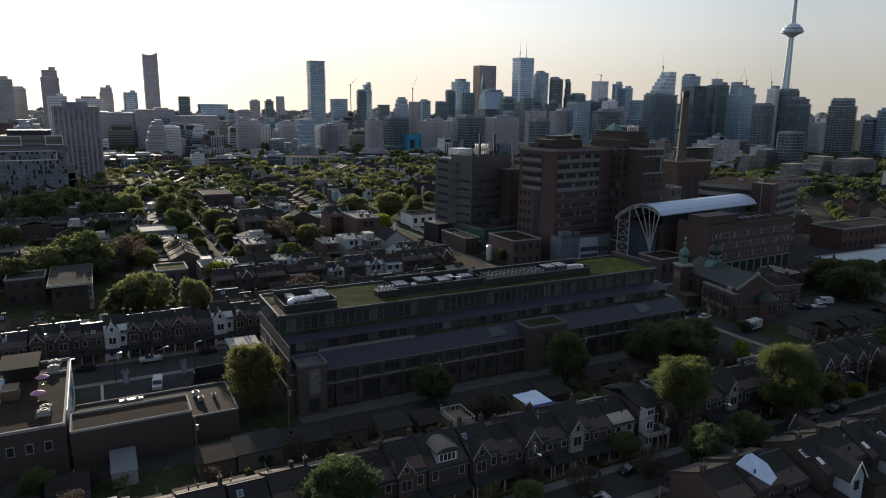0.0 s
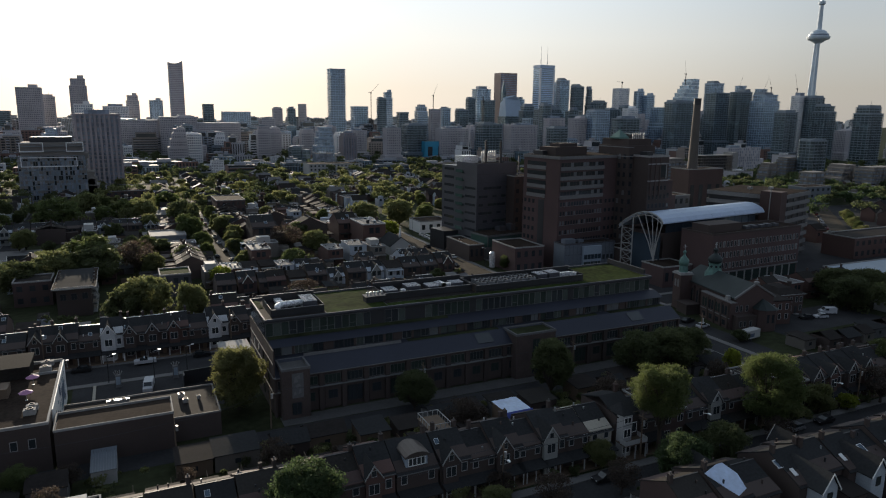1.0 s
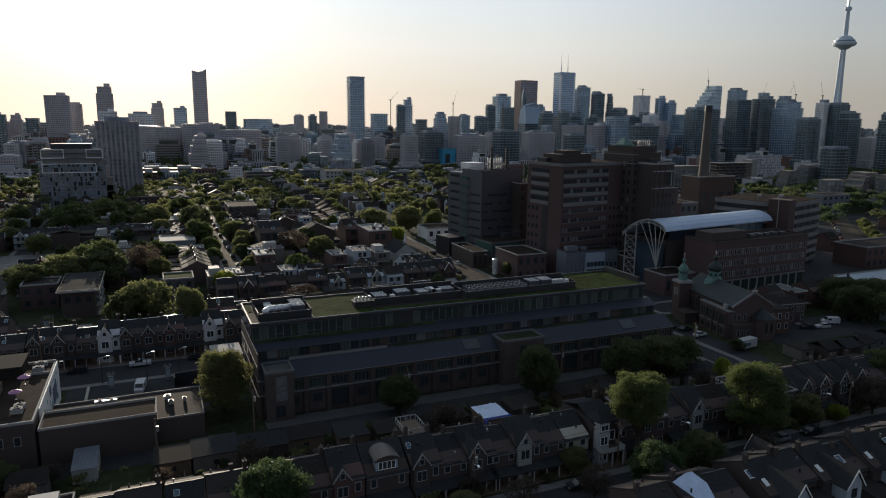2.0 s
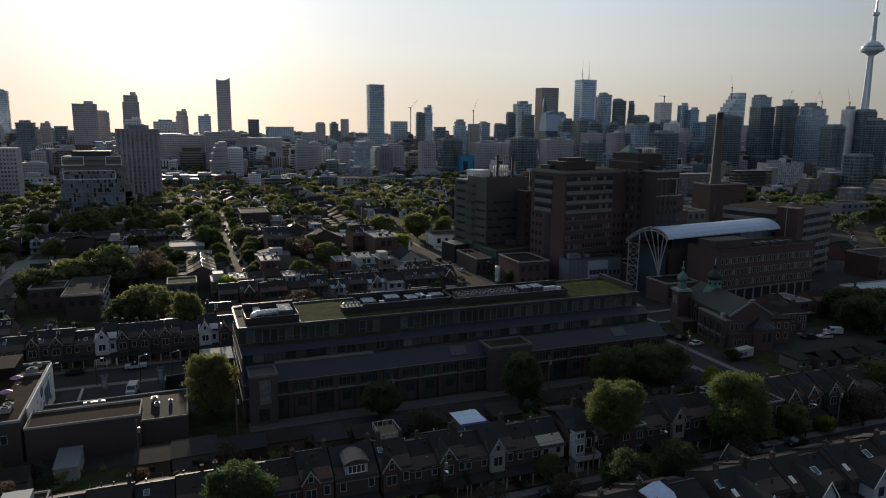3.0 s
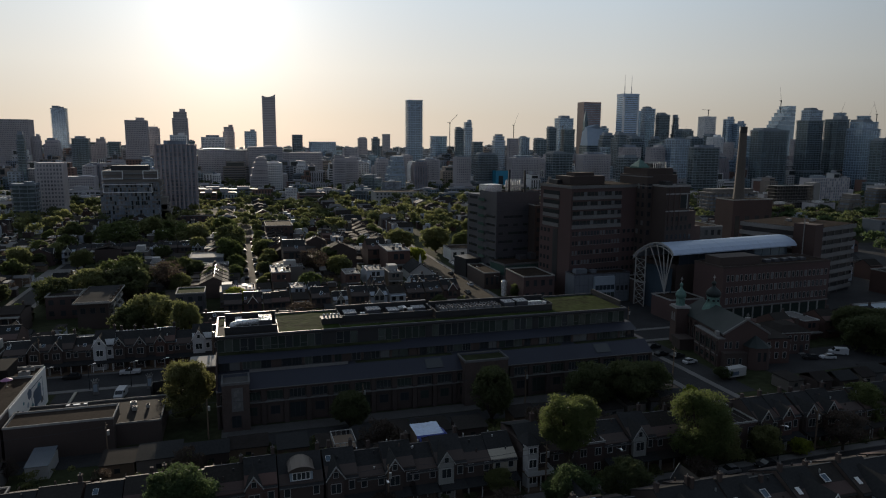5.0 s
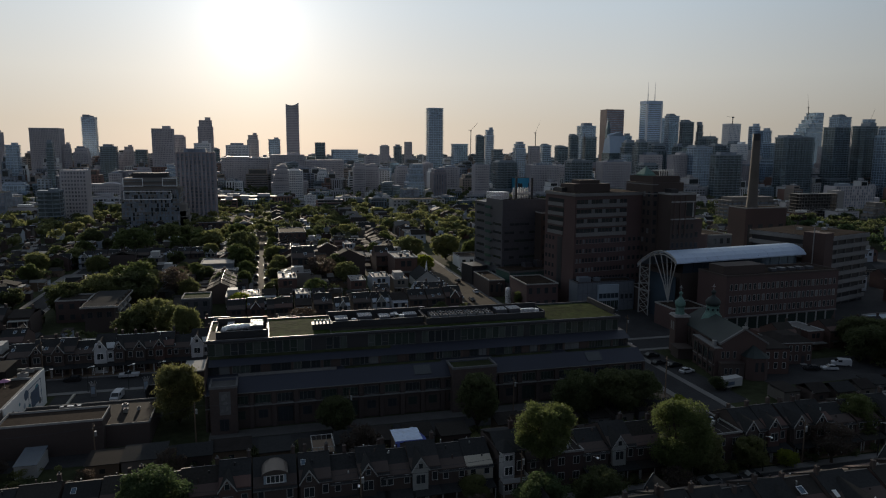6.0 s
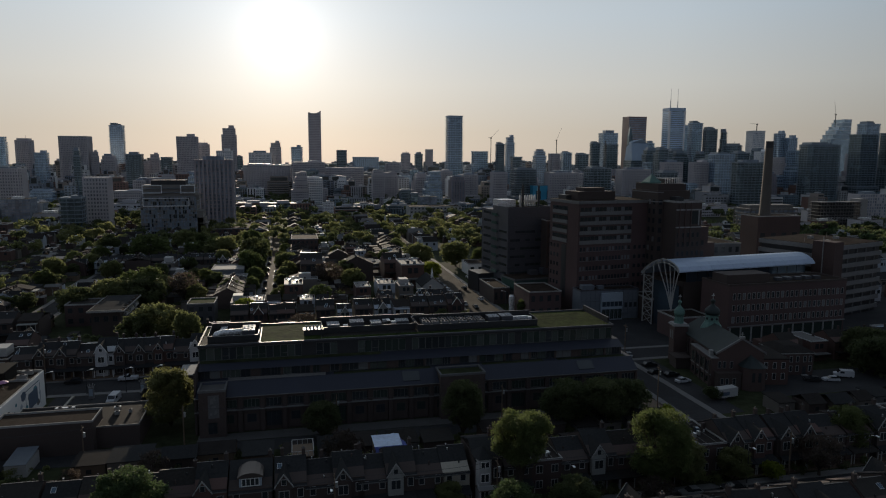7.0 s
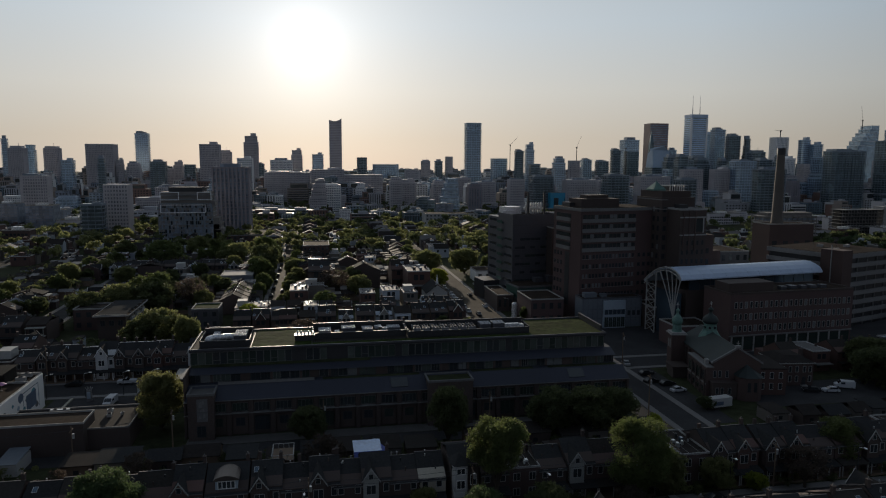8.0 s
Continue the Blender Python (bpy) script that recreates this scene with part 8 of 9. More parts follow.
def tower(style, x, y, w, d, h, crown=True, form=None):
    glass, band, bt, fl, bay, label = STYLE[style]
    t = thing("tower_block", pose(x, y, 0), label, "skyscraper")
    mark = int(abs(x) * 13 + abs(y) * 7 + h)
    form = (0, 1, 4, 1, 2, 0, 4)[mark % 7] if form is None else form
    pw = {"v": 1.6, "c": 0.8, "w": 0.9}.get(style, 0.35)
    core, grid = Shape(), Shape()
    a, b = w / 2, d / 2
    cut = min(w, d) * 0.16 if form == 4 else 0.0
    if form == 1:
        storeys(core, grid, oblong(-a * 1.3, -b * 1.35, a * 1.2, b * 1.2), 0, h * 0.26, bt, fl, bay, pw)
        storeys(core, grid, oblong(-a, -b, a, b), h * 0.26, h, bt, fl, bay, pw)
    elif form == 2:
        storeys(core, grid, oblong(-a, -b, a, b), 0, h * 0.9, bt, fl, bay, pw)
        storeys(core, grid, oblong(-a * 0.82, -b * 0.8, a * 0.86, b * 0.9), h * 0.9, h, bt, fl, bay, pw)
    elif form == 3:
        storeys(core, grid, oblong(-a, -b, a * 0.1, b), 0, h, bt, fl, bay, pw)
        storeys(core, grid, oblong(a * 0.1, -b * 1.3, a, b * 0.7), 0, h * 0.84, bt, fl, bay, pw)
    elif form == 5:
        for k, (za, zb) in enumerate(((0, 0.5), (0.5, 0.72), (0.72, 0.88), (0.88, 1.0))):
            storeys(core, grid, oblong(-a + k * w * 0.11, -b + k * d * 0.05, a - k * w * 0.03, b), h * za, h * zb, bt, fl, bay, pw)
    else:
        storeys(core, grid, oblong(-a, -b, a, b, cut), 0, h, bt, fl, bay, pw)
    if style in "dcwb" and form != 3:
        # balconies in upright stacks on the long face
        n = max(2, round(w / 4.2))
        for i in range(n):
            if (mark + i * 5) % 3:
                z = fl * 2
                while z < h * 0.88:
                    xa = -a + cut + (w - 2 * cut) * (i + 0.12) / n
                    grid.box(xa, -b - 1.2, z, xa + (w - 2 * cut) * 0.7 / n, -b, z + 1.0)
                    z += fl
    part("glass_core", core, glass, t)
    tagged(part("facade_grid", grid, band, t), kind="stuff")
    if crown:
        pick = mark % 5
        up = min(6, h * 0.05)
        if pick == 0:
            part("roof_plant", Shape().box(-w * 0.3, -d * 0.3, h, w * 0.28, d * 0.3, h + up), tower_dark, t)
        elif pick == 1:
            part("roof_plant", Shape().box(-w * 0.4, -d * 0.4, h, w * 0.05, d * 0.4, h + up * 0.7).box(w * 0.1, -d * 0.2, h, w * 0.3, d * 0.3, h + up * 0.4), tower_slab, t)
        elif pick == 2:
            part("roof_screen", Shape().ring(-w * 0.38, -d * 0.38, w * 0.38, d * 0.38, h, h + up * 0.7, 0.6).turned(w * 0.1, 0, [(h, 0.35), (h + up * 2.0, 0.12)], 6), band, t)
        elif pick == 3:
            part("roof_plant", Shape().box(w * 0.0, -d * 0.35, h, w * 0.36, d * 0.35, h + up * 0.9), band, t)
    return t


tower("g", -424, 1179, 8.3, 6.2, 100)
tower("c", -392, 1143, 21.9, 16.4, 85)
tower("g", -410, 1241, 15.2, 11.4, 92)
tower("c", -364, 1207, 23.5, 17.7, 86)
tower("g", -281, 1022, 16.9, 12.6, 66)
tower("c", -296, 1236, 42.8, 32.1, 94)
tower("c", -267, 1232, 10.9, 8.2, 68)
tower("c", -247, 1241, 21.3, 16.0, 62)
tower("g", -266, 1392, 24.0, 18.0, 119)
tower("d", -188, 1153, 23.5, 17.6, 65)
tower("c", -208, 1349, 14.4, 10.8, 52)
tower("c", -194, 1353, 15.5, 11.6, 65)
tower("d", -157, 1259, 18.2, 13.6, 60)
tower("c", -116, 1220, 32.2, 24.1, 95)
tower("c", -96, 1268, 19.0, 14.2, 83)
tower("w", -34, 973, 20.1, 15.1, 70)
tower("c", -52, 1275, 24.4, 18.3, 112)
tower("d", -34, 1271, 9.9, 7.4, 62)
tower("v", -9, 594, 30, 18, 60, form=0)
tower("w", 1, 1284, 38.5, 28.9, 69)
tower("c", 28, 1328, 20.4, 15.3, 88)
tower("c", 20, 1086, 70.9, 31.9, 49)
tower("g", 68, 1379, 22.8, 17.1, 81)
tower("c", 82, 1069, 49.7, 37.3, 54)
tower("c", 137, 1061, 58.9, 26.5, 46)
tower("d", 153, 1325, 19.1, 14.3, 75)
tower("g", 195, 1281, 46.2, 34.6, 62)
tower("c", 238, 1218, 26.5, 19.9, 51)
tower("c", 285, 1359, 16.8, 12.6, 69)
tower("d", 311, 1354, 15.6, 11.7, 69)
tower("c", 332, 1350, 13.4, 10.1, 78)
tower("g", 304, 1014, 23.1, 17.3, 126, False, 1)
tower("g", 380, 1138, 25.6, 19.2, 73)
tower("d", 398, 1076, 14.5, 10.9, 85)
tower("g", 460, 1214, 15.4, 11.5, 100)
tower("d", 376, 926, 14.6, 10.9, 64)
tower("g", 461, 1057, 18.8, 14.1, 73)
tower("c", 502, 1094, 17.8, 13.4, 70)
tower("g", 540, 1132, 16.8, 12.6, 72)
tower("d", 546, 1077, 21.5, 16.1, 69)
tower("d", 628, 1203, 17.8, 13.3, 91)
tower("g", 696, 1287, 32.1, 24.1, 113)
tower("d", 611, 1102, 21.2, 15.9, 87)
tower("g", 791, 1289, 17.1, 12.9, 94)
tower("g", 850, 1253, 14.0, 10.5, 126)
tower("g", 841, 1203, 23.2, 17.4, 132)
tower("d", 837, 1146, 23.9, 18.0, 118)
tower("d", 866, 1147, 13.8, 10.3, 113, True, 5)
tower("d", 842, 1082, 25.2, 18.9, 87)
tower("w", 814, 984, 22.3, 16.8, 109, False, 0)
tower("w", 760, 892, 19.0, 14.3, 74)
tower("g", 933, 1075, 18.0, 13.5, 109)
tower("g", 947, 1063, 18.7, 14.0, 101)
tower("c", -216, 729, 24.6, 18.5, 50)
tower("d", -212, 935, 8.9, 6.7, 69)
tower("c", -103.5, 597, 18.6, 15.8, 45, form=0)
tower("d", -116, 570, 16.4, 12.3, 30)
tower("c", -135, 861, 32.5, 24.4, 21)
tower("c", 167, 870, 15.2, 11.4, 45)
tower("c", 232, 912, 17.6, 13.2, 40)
tower("c", 284, 1007, 26.9, 20.1, 42)
tower("c", 297, 900, 23.9, 17.9, 39)
tower("c", 308, 791, 17.9, 13.4, 45)
tower("d", 355, 832, 28.0, 21.0, 48)
tower("c", 401, 814, 40.1, 18.0, 44)
tower("d", 422, 752, 27.9, 20.9, 51)
tower("c", 483, 776, 39.1, 17.6, 49)
tower("d", 467, 669, 20.1, 15.1, 48)
tower("c", 547, 798, 26.8, 20.1, 58)
tower("c", 605, 820, 23.4, 17.5, 58)
tower("g", 630, 806, 30.3, 22.7, 69)
tower("d", 596, 704, 37.6, 16.9, 59)
tower("g", 818, 887, 24.6, 18.5, 76)
tower("d", 774, 793, 53.2, 23.9, 83)
tower("g", 1056, 1004, 28.4, 21.3, 125)
tower("d", 844, 792, 29.0, 21.8, 98)
tower("d", 889, 788, 30.3, 22.8, 100)
tower("g", 1011, 900, 15.3, 11.4, 116)
tower("g", 889, 742, 33.7, 25.3, 95)
tower("g", 1072, 908, 19.2, 14.4, 112)
tower("d", 789, 623, 23.0, 17.2, 69)
tower("w", 994, 766, 18.6, 13.9, 96)
tower("d", 1008, 750, 27.7, 20.8, 93)
tower("d", 936, 677, 25.4, 19.1, 79)
tower("c", 995, 682, 30.1, 22.6, 44)
tower("d", 884, 577, 28.7, 21.5, 76)
tower("c", 1109, 683, 11.8, 8.9, 55)
tower("d", 944, 572, 18.6, 14.0, 52)
tower("g", 954, 557, 27.8, 20.8, 64)
tower("d", 968, 531, 23.0, 17.3, 50)
tower("g", 1072, 551, 56.1, 25.3, 69)
tower("b", 547, 442, 15.3, 11.5, 21.08, False, 5)
tower("b", 635, 492, 16.4, 12.3, 21.7, False, 2)
tower("d", 650, 476, 24.7, 18.5, 40)
tower("b", 584, 396, 23.6, 17.7, 22.32, False, 5)
tower("b", 598, 373, 37.1, 16.7, 21.7, False, 2)
tower("b", 505, 365, 15.3, 11.5, 20.46, False)
tower("b", 437, 463, 48, 15, 26, False, 2)


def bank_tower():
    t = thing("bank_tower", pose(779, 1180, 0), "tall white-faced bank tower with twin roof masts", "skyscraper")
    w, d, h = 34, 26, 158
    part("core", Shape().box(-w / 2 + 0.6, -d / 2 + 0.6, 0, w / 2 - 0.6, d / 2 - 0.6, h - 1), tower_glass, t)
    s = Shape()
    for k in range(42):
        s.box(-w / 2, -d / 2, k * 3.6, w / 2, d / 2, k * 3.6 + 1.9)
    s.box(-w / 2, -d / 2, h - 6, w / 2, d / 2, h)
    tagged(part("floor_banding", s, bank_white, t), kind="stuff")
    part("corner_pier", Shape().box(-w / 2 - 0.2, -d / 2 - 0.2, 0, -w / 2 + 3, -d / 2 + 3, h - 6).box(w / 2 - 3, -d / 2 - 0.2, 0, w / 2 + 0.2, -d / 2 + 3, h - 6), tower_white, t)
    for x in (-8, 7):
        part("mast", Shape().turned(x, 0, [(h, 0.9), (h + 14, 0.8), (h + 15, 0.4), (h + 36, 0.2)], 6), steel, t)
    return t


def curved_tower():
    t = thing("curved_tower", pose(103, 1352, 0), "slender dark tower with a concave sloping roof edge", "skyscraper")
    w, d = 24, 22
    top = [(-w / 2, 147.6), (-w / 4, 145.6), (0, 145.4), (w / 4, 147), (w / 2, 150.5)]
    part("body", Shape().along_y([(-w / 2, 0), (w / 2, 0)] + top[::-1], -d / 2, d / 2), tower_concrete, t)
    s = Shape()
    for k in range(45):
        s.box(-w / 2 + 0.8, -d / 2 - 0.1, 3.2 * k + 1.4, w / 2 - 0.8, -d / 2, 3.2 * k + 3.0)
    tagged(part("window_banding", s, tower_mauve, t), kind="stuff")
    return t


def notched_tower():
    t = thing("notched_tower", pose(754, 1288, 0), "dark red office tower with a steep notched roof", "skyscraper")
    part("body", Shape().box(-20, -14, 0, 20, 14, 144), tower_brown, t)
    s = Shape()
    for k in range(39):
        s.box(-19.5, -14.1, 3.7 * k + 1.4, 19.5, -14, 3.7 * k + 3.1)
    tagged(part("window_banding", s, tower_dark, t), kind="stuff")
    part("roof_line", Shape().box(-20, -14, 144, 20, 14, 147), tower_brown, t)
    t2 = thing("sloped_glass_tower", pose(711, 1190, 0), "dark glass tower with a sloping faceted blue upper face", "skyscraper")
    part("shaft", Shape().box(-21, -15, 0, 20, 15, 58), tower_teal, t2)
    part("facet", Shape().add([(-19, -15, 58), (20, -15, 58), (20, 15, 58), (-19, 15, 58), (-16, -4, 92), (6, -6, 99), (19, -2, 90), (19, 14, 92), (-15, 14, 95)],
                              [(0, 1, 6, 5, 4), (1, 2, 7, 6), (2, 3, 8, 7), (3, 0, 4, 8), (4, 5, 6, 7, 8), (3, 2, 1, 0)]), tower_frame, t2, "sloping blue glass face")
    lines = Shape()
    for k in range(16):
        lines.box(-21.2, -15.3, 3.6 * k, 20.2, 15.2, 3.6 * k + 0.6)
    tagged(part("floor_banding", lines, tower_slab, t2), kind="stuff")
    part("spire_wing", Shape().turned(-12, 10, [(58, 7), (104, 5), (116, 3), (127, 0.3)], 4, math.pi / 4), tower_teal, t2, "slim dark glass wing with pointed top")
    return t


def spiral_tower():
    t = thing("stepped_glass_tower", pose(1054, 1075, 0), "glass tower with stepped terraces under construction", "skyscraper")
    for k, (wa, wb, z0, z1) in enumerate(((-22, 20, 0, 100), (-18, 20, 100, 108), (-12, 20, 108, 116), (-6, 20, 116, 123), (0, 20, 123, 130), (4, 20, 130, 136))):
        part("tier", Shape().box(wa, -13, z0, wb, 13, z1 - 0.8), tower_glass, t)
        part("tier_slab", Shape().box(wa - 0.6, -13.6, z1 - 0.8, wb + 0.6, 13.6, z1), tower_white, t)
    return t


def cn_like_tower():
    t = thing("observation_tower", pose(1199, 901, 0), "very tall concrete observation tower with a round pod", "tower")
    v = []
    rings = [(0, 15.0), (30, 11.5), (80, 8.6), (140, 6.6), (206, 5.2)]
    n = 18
    for z, r in rings:
        v += [(r * (0.8 + 0.2 * math.cos(3 * 2 * math.pi * i / n)) * math.cos(2 * math.pi * i / n), r * (0.8 + 0.2 * math.cos(3 * 2 * math.pi * i / n)) * math.sin(2 * math.pi * i / n), z) for i in range(n)]
    f = [(k * n + i, k * n + (i + 1) % n, (k + 1) * n + (i + 1) % n, (k + 1) * n + i) for k in range(len(rings) - 1) for i in range(n)]
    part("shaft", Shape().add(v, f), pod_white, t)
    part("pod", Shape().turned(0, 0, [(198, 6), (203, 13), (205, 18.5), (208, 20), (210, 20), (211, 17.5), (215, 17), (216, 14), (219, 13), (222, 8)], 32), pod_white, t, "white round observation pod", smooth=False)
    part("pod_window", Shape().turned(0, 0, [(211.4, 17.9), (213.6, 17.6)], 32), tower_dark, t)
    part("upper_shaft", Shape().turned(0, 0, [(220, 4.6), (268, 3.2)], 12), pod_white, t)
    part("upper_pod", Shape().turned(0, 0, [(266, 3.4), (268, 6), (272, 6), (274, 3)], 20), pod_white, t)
    part("antenna", Shape().turned(0, 0, [(274, 2.2), (300, 1.5), (335, 0.5)], 8), steel, t)
    return t


def stepped_condo():
    t = thing("condominium", pose(-37, 538, 0), "broad glass condominium with pale frames and dark roof plant", "building")
    part("core", Shape().box(-20.5, -9, 0, 20.5, 9, 30).box(-18, -8, 30, 19, 8, 41), tower_beige, t)
    for k in range(12):
        z = 2 + k * 3.3
        a = 20.8 if z < 30 else 18.4
        part("floor_slab", Shape().box(-a, -9.4, z, a + (0.9 if z > 30 else 0), 9.2, z + 0.35), tower_slab, t)
    for i in range(15):
        x = -20 + i * 2.86
        part("mullion", Shape().box(x - 0.15, -9.3, 0, x + 0.15, -9.0, 29), tower_slab, t)
    mixed = random.Random(8)
    infill = {m: Shape() for m in (tower_dark, tower_pane, tower_slab, glass_dark)}
    for k in range(9):
        for i in range(28):
            xa = -19.9 + i * 1.43
            infill[mixed.choice(list(infill))].box(xa, -9.2 - mixed.choice((0, 0, 0.5)), 2.35 + k * 3.3, xa + 1.2, -9.0, 2.35 + k * 3.3 + mixed.choice((1.1, 2.6, 2.9)))
    for m, shape in infill.items():
        tagged(part("facade_infill", shape, m, t), kind="stuff")
    for k in range(4):
        part("terrace", Shape().box(20.5, -9, 0, 23.5 + (3 - k) * 1.2, 8, 11 + k * 4.6).box(20.5, -9.3, 11 + k * 4.6, 24 + (3 - k) * 1.2, 8.3, 11.5 + k * 4.6) if k < 3 else Shape().box(19, -8, 30, 22, 7, 33.5), tower_beige, t)
    for xa, xb in ((-18.6, -4.5), (9, 19.6)):
        part("pale_frame", Shape().lattice([xa, xa + 0.5, xb - 0.5, xb], [34.6, 35.1, 40.4, 40.9], -9.9, -9.4, lambda i, j: i == 1 and j == 1), tower_white, t)
    part("pale_frame", Shape().lattice([-18.5, -18, 14.6, 15.1], [24.6, 25.1, 30.6, 31.1], -9.9, -9.4, lambda i, j: i == 1 and j == 1), tower_white, t)
    part("roof_plant", Shape().box(-12.5, -6, 41, 12.5, 6, 44.5), dark_metal, t)
    return t


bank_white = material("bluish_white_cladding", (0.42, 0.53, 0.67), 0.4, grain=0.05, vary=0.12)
tower_brown = material("tower_red_granite", (0.2, 0.135, 0.13), 0.5, grain=0.05, vary=0.25)
stepped_condo()
bank_tower()
curved_tower()
notched_tower()
spiral_tower()
cn_like_tower()


def crane(x, y, h, reach, lean, turn):
    c = thing("tower_crane", pose(x, y, 0, 0, 0, turn), "construction tower crane with raised jib", "crane", "cranes")
    part("mast", Shape().box(-0.5, -0.5, 0, 0.5, 0.5, h), dark_metal, c)
    tip = (reach * math.cos(lean), 0, h + reach * math.sin(lean))
    part("jib", Shape().rod((0, 0, h), tip, 0.28, 4, 0.18), dark_metal, c)
    part("counter_jib", Shape().rod((0, 0, h), (-4.5, 0, h + 0.4), 0.35, 4), dark_metal, c)
    part("cab", Shape().box(-0.9, -0.9, h - 1.6, 0.9, 0.9, h + 0.8), dark_metal, c)
    return c


# low and middling blocks between the houses and the towers
rnd = random.Random(5)
block_kinds = []
for wall, band, w, d, h in ((tower_concrete, tower_pane, 26, 16, 18), (tower_white, tower_pane, 22, 18, 24), (brick_red, glass_dark, 30, 16, 14), (tower_dark, tower_pane, 24, 20, 30), (brick_brown, glass_dark, 22, 14, 11), (tower_concrete, glass_dark, 40, 18, 12)):
    b = thing("city_block", AWAY, "low city block with flat roof and window rows", "building", "low city blocks")
    part("wall", Shape().box(-w / 2, -d / 2, 0, w / 2, d / 2, h), wall, b)
    s = Shape()
    z = 1.0
    while z < h - 2:
        for i in range(int(w / 3)):
            s.box(-w / 2 + 0.6 + i * 3, -d / 2 - 0.08, z, -w / 2 + 2.6 + i * 3, -d / 2, z + 1.6)
        z += 3.2
    tagged(part("window_grid", s, band, b), kind="stuff")
    part("parapet", Shape().ring(-w / 2 - 0.1, -d / 2 - 0.1, w / 2 + 0.1, d / 2 + 0.1, h, h + 0.7, 0.4), concrete, b)
    part("roof", Shape().box(-w / 2 + 0.3, -d / 2 + 0.3, h, w / 2 - 0.3, d / 2 - 0.3, h + 0.1), gravel_roof, b)
    part("roof_plant", Shape().box(-w * 0.2, -d * 0.2, h, w * 0.15, d * 0.25, h + 2.6), white_metal, b)
    block_kinds.append(b)
first = [True] * len(block_kinds)


def city_block(k, x, y, sx, sz):
    m = pose(x, y, 0) @ Matrix.Diagonal((sx, sx, sz, 1))
    ob = block_kinds[k] if first[k] else copy_thing(block_kinds[k], m)
    first[k] = False
    ob.matrix_basis = m


lows = {m: Shape() for m in (city_grey, city_tan, city_pale, city_glass, city_red, tower_dark)}
low_tops, low_panes, low_trims = Shape(), Shape(), Shape()


def low_mass(x, y, w, d, h, wall, look_of):
    """A city block with one of several window patterns, a setback and roof plant."""
    x0, x1, y0, y1 = x - w / 2, x + w / 2, y - d / 2, y + d / 2
    lows[wall].box(x0, y0, 0, x1, y1, h)
    top = h
    if h > 16 and rnd.random() < 0.6:
        k = rnd.uniform(0.1, 0.45)
        up = rnd.uniform(3, 9)
        xa, xb = (x0 + w * k, x1 - 1) if rnd.random() < 0.5 else (x0 + 1, x1 - w * k)
        lows[wall].box(xa, y0 + 1.5, h, xb, y1 - 1, h + up)
        low_panes.box(xa + 1, y0 + 1.4, h + 0.9, xb - 1, y0 + 1.5, h + up - 1.2)
        low_tops.box(xa + 0.4, y0 + 2, h + up, xb - 0.4, y1 - 1.4, h + up + 0.4)
        x, w, top = (xa + xb) / 2, xb - xa, h + up
    low_tops.box(x0 + 0.5, y0 + 0.5, h, x1 - 0.5, y1 - 0.5, h + 0.3)
    low_trims.box(x - w * 0.2, y - d * 0.2, top + 0.2, x + w * rnd.uniform(0.02, 0.25), y + d * 0.2, top + rnd.uniform(1.6, 4))
    if rnd.random() < 0.5:
        low_trims.box(x + w * 0.3, y - d * 0.1, top + 0.2, x + w * 0.38, y + d * 0.1, top + rnd.uniform(1, 2.4))
    w = x1 - x0
    if look_of == 0:
        z = 1.2
        while z < h - 2:
            n = max(2, int(w / 3.6))
            for i in range(n):
                xx = x0 + w * (i + 0.25) / n
                low_panes.box(xx, y0 - 0.1, z, xx + w * 0.5 / n, y0, z + 1.7)
            z += 3.3
    elif look_of == 1:
        z = 1.4
        while z < h - 1.6:
            low_panes.box(x0 + 0.8, y0 - 0.1, z, x1 - 0.8, y0, z + 1.6)
            low_trims.box(x0, y0 - 0.5, z - 0.5, x1, y0, z - 0.1)
            z += 3.4
    elif look_of == 2:
        n = max(3, int(w / 2.8))
        for i in range(n):
            xx = x0 + w * (i + 0.3) / n
            low_panes.box(xx, y0 - 0.1, 1.5, xx + w * 0.42 / n, y0, h - 1.2)
        for k in range(int(h / 7)):
            low_trims.box(x0, y0 - 0.25, 6.6 + k * 7, x1, y0 - 0.1, 7 + k * 7)
    else:
        n = max(2, int(w / 5))
        z = 1.0
        while z < h - 2:
            for i in range(n):
                xx = x0 + w * (i + 0.1) / n
                low_panes.box(xx, y0 - 0.1, z + 0.3, xx + w * 0.75 / n, y0, z + 2.2)
                if (i + int(x)) % 2:
                    low_trims.box(xx, y0 - 1.3, z - 0.2, xx + w * 0.7 / n, y0, z + 0.8)
            z += 3.1


for i in range(620):
    y = 690 + 660 * rnd.random() ** 0.8
    x = rnd.uniform(-0.42, 1.3) * y
    far = (y - 690) / 660
    tall = far > 0.35 or x > 0.5 * y
    low_mass(x, y, rnd.uniform(11, 34) if tall else rnd.uniform(12, 40), rnd.uniform(10, 20), rnd.uniform(9, 22) + far * rnd.random() * 34 if tall else rnd.uniform(5, 12), rnd.choice(list(lows)), rnd.randrange(4))
for i in range(330):
    y = rnd.uniform(1400, 2700)
    low_mass(rnd.uniform(-0.55, 1.5) * y, y, rnd.uniform(24, 70), rnd.uniform(14, 24), rnd.uniform(16, 46), rnd.choice((city_grey, tower_dark, city_pale, city_glass)), rnd.choice((1, 2)))
joined("far_city_blocks", [(s, m) for m, s in lows.items()] + [(low_tops, membrane), (low_panes, glass_grey), (low_trims, city_grey)], "crowded low city blocks below the distant towers", "buildings")
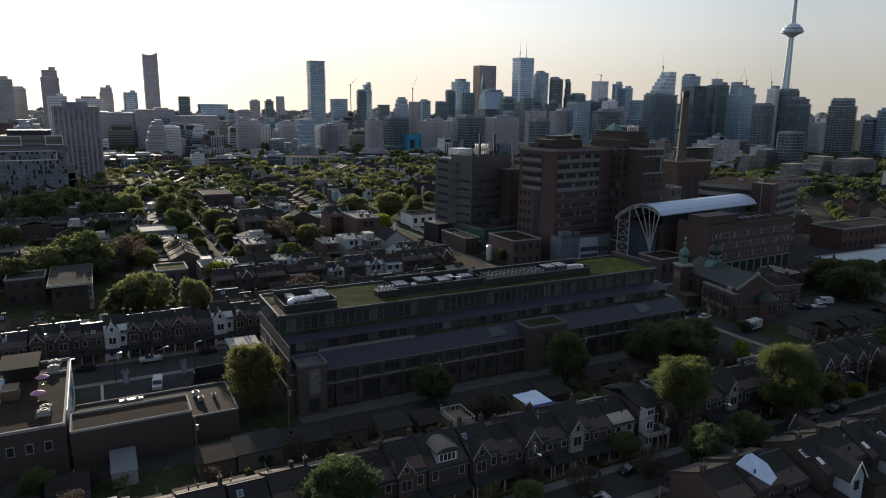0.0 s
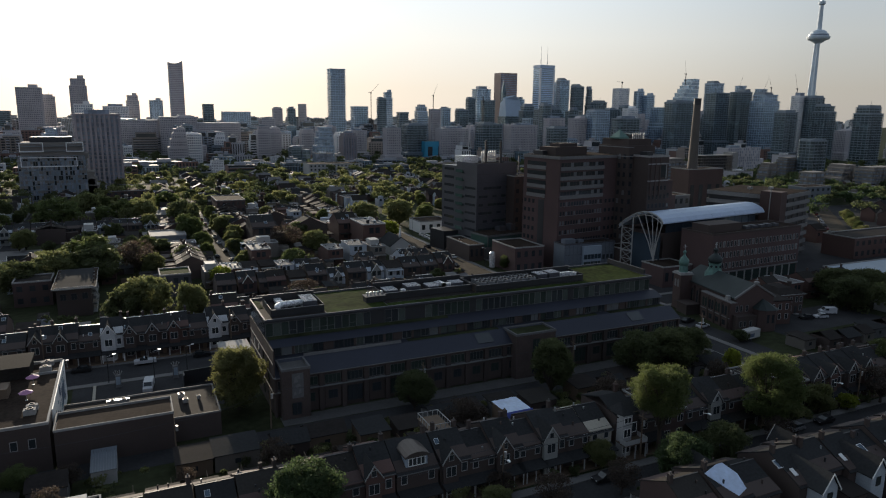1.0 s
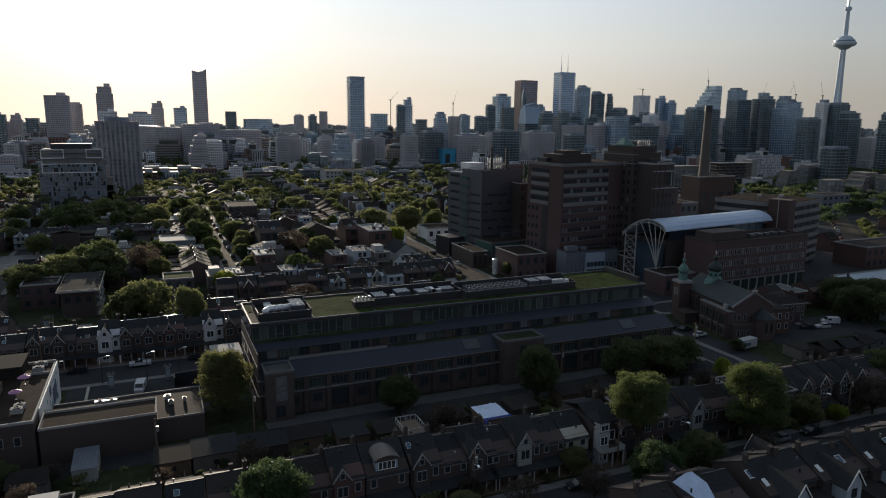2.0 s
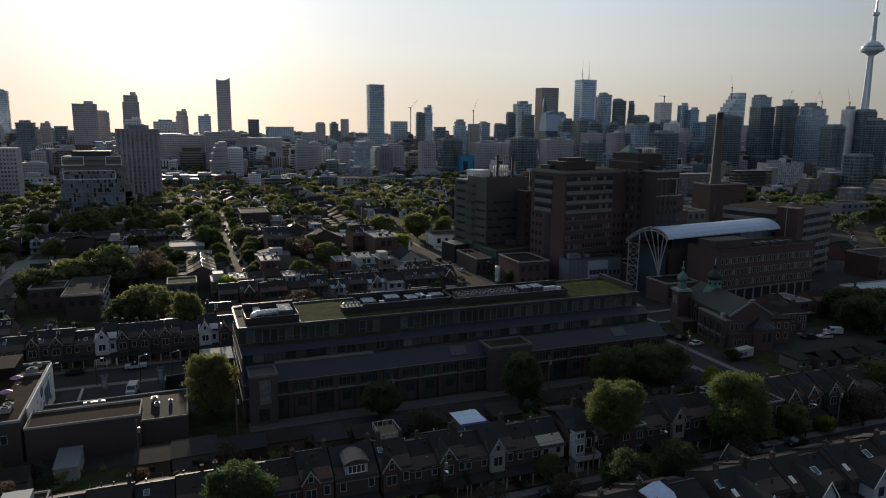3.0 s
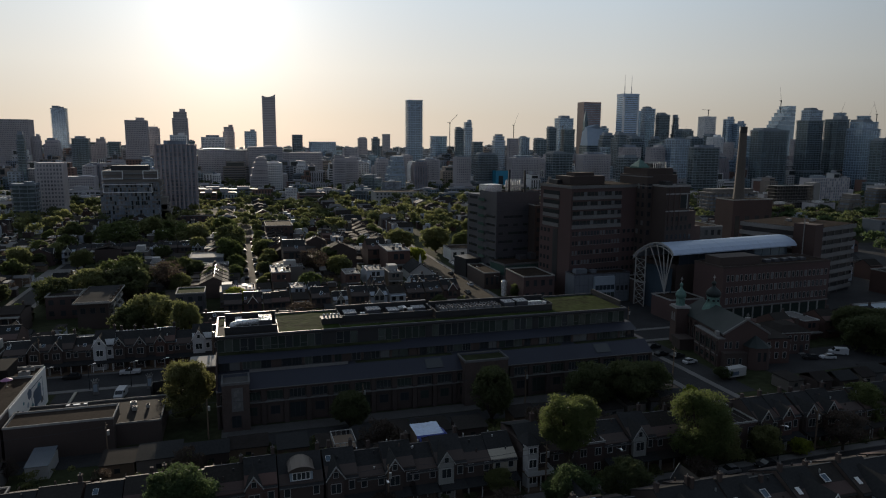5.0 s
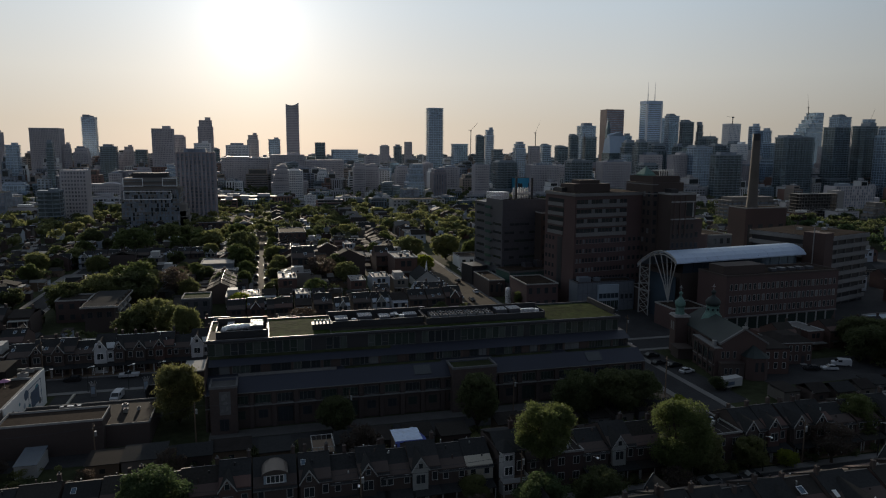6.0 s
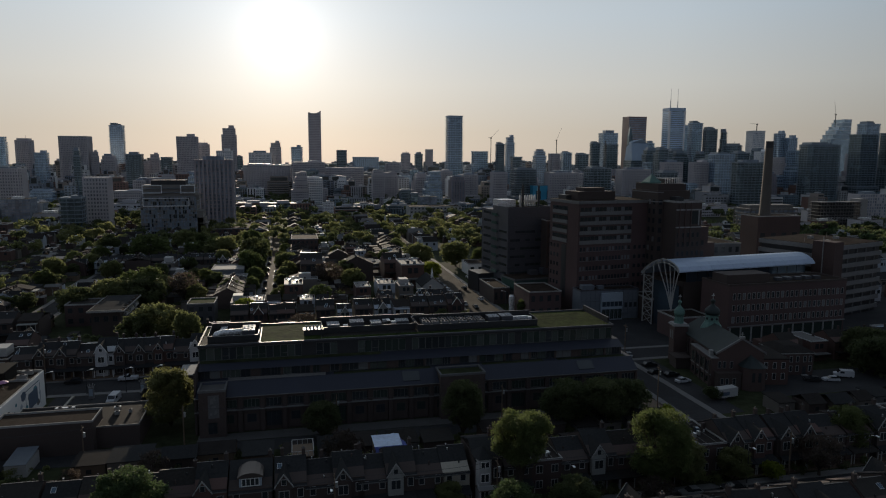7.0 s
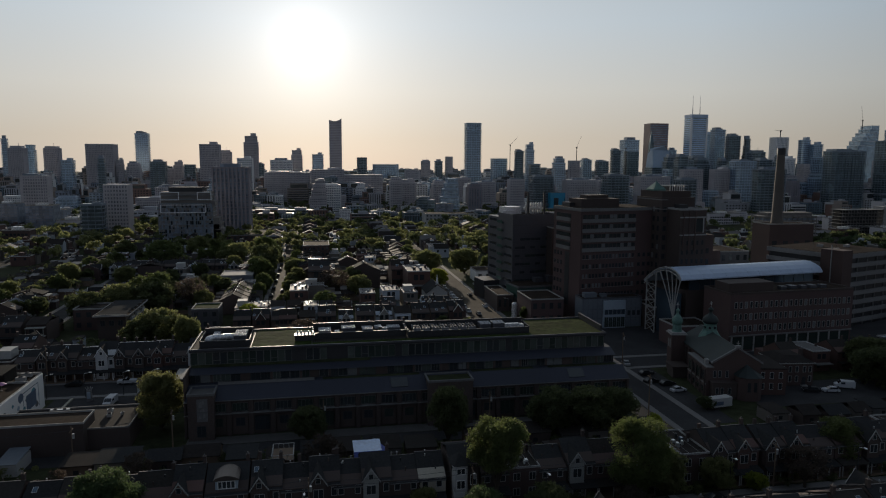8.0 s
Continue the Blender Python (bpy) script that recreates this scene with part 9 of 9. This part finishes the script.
for i in range(26):
    x, y = rnd.uniform(330, 900), rnd.uniform(300, 690)
    if x > y * 0.75:
        city_block(rnd.choice((0, 2, 4, 5)), x, y, rnd.uniform(0.5, 1.0), rnd.uniform(0.5, 1.1))
for i in range(20):
    city_block(rnd.choice((0, 2, 4, 5, 3)), rnd.uniform(-330, -110), rnd.uniform(500, 690), rnd.uniform(0.6, 1.1), rnd.uniform(0.5, 1.1))
for i in range(14):
    city_block(rnd.randrange(6), rnd.uniform(-250, 620), rnd.uniform(690, 960), rnd.uniform(0.5, 0.9), rnd.uniform(0.3, 0.6))

cyan_wall = material("cyan_cladding", (0.05, 0.32, 0.5), 0.5, grain=0.1, vary=0.15)
low_block("cyan_building", "low building with bright cyan-blue cladding", 361, 810, 390, 828, 27, cyan_wall, 1, 2)
low_block("exhibition_hall", "long pale low hall beside the cyan building", 392, 826, 428, 842, 16, tower_concrete, 2, 6)
dome = thing("arena_roof", pose(367, 915, 0), "low white curved arena roof among trees", "arena")
part("wall", Shape().box(-17, -9, 0, 17, 9, 9.5), tower_concrete, dome)
part("roof", Shape().along_y([(-19, 9.5), (18, 9.5), (18.4, 11.2), (12, 13.4), (3, 14.6), (-8, 14.8), (-15, 14.0), (-19, 11.8)], -10, 10), tower_white, dome)
for i in range(6):
    part("roof_rib", Shape().box(-15 + i * 6, -10.1, 9.6, -14.6 + i * 6, -10, 11.6), tower_slab, dome)


def building_frame():
    """Bare floors, columns and a concrete core."""
    t = thing("unfinished_building", pose(523, 500, 0), "dark unfinished building of bare concrete floors and columns", "building")
    for k in range(8):
        part("floor_slab", Shape().box(0, 0, 2.8 + k * 3.05, 44, 16, 3.15 + k * 3.05), concrete_dark, t)
    posts = Shape()
    for k in range(8):
        for i in range(15):
            posts.box(0.6 + i * 3, 0.5, k * 3.05, 1.0 + i * 3, 0.9, 2.8 + k * 3.05)
            if (i + k) % 3 == 0:
                posts.box(1.0 + i * 3, 0.9, k * 3.05 + 0.3, 2.6 + i * 3, 1.0, k * 3.05 + 1.4)
    tagged(part("column_grid", posts, hospital_band, t), kind="stuff")
    part("inner_wall", Shape().box(3, 6, 0, 41, 15, 24), dark_metal, t)
    part("concrete_core", Shape().box(44, 2, 0, 52, 14, 27), concrete, t, "grey concrete lift core")
    part("scaffold_beam", Shape().box(4, -1.2, 9.0, 62, -0.9, 9.2).box(4, -1.2, 10.6, 62, -0.9, 10.8), steel, t)
    for i in range(20):
        part("scaffold_brace", Shape().rod((4 + i * 2.9, -1.05, 9.1 + 1.6 * (i % 2)), (6.9 + i * 2.9, -1.05, 10.7 - 1.6 * (i % 2)), 0.09, 4), steel, t)
    return t


def honeycomb_building():
    """A white front with uneven square openings."""
    t = thing("apartment_building", pose(612, 550, 0), "white apartment building with scattered square windows", "building")
    cells = random.Random(12)
    xs, zs = [0.0], [0.0]
    for i in range(17):
        xs += [xs[-1] + 0.9, xs[-1] + 2.9]
    for i in range(9):
        zs += [zs[-1] + 0.9, zs[-1] + 3.1]
    shut = {(i, j) for i in range(40) for j in range(40) if cells.random() < 0.25}
    part("front", Shape().lattice(xs + [xs[-1] + 0.9], zs + [zs[-1] + 0.9], -0.6, 0.0, lambda i, j: i % 2 and j % 2 and (i, j) not in shut), tower_concrete, t, "pale perforated front")
    part("body", Shape().box(0.2, 0.02, 0, xs[-1] + 0.6, 15, zs[-1]), tower_dark, t)
    part("side_wall", Shape().box(-0.4, 0, 0, 0.2, 15.2, zs[-1] + 0.8), tower_concrete, t)
    part("step", Shape().box(xs[-1] + 1, 2, 0, xs[-1] + 10, 14, 16), tower_concrete, t)
    part("roof_plant", Shape().box(8, 4, zs[-1], 22, 11, zs[-1] + 3), tower_slab, t)
    return t


building_frame()
honeycomb_building()
for x, y, h, reach, lean, turn in ((560, 1230, 96, 26, 1.1, 20), (600, 1100, 92, 22, 1.0, 0), (817, 986, 120, 18, 0.03, 200), (1050, 1075, 146, 26, 1.75, 0), (1130, 1010, 122, 22, 1.2, 0), (1160, 960, 118, 26, 2.0, 0), (1195, 930, 116, 28, 1.9, 0), (1175, 990, 116, 26, 1.1, 0), (395, 1120, 96, 20, 0.8, 0)):
    crane(x, y, h, reach, lean, turn)

# a second, nearer layer of towers below the skyline
rnd = random.Random(31)
for i in range(80):
    y = rnd.uniform(800, 1220)
    x = y * rnd.uniform(0.6, 1.22)
    tower(rnd.choice("ddgdcv"), x, y, rnd.uniform(13, 27), rnd.uniform(12, 20), rnd.uniform(24, 78), True, rnd.choice((0, 1, 2, 3, 4, 5, 3)))
for i in range(50):
    y = rnd.uniform(800, 1220)
    x = y * rnd.uniform(-0.36, 0.6)
    tower(rnd.choice("dccgvw"), x, y, rnd.uniform(12, 28), rnd.uniform(12, 20), rnd.uniform(16, 46), True, rnd.choice((0, 1, 2, 3, 4, 5)))
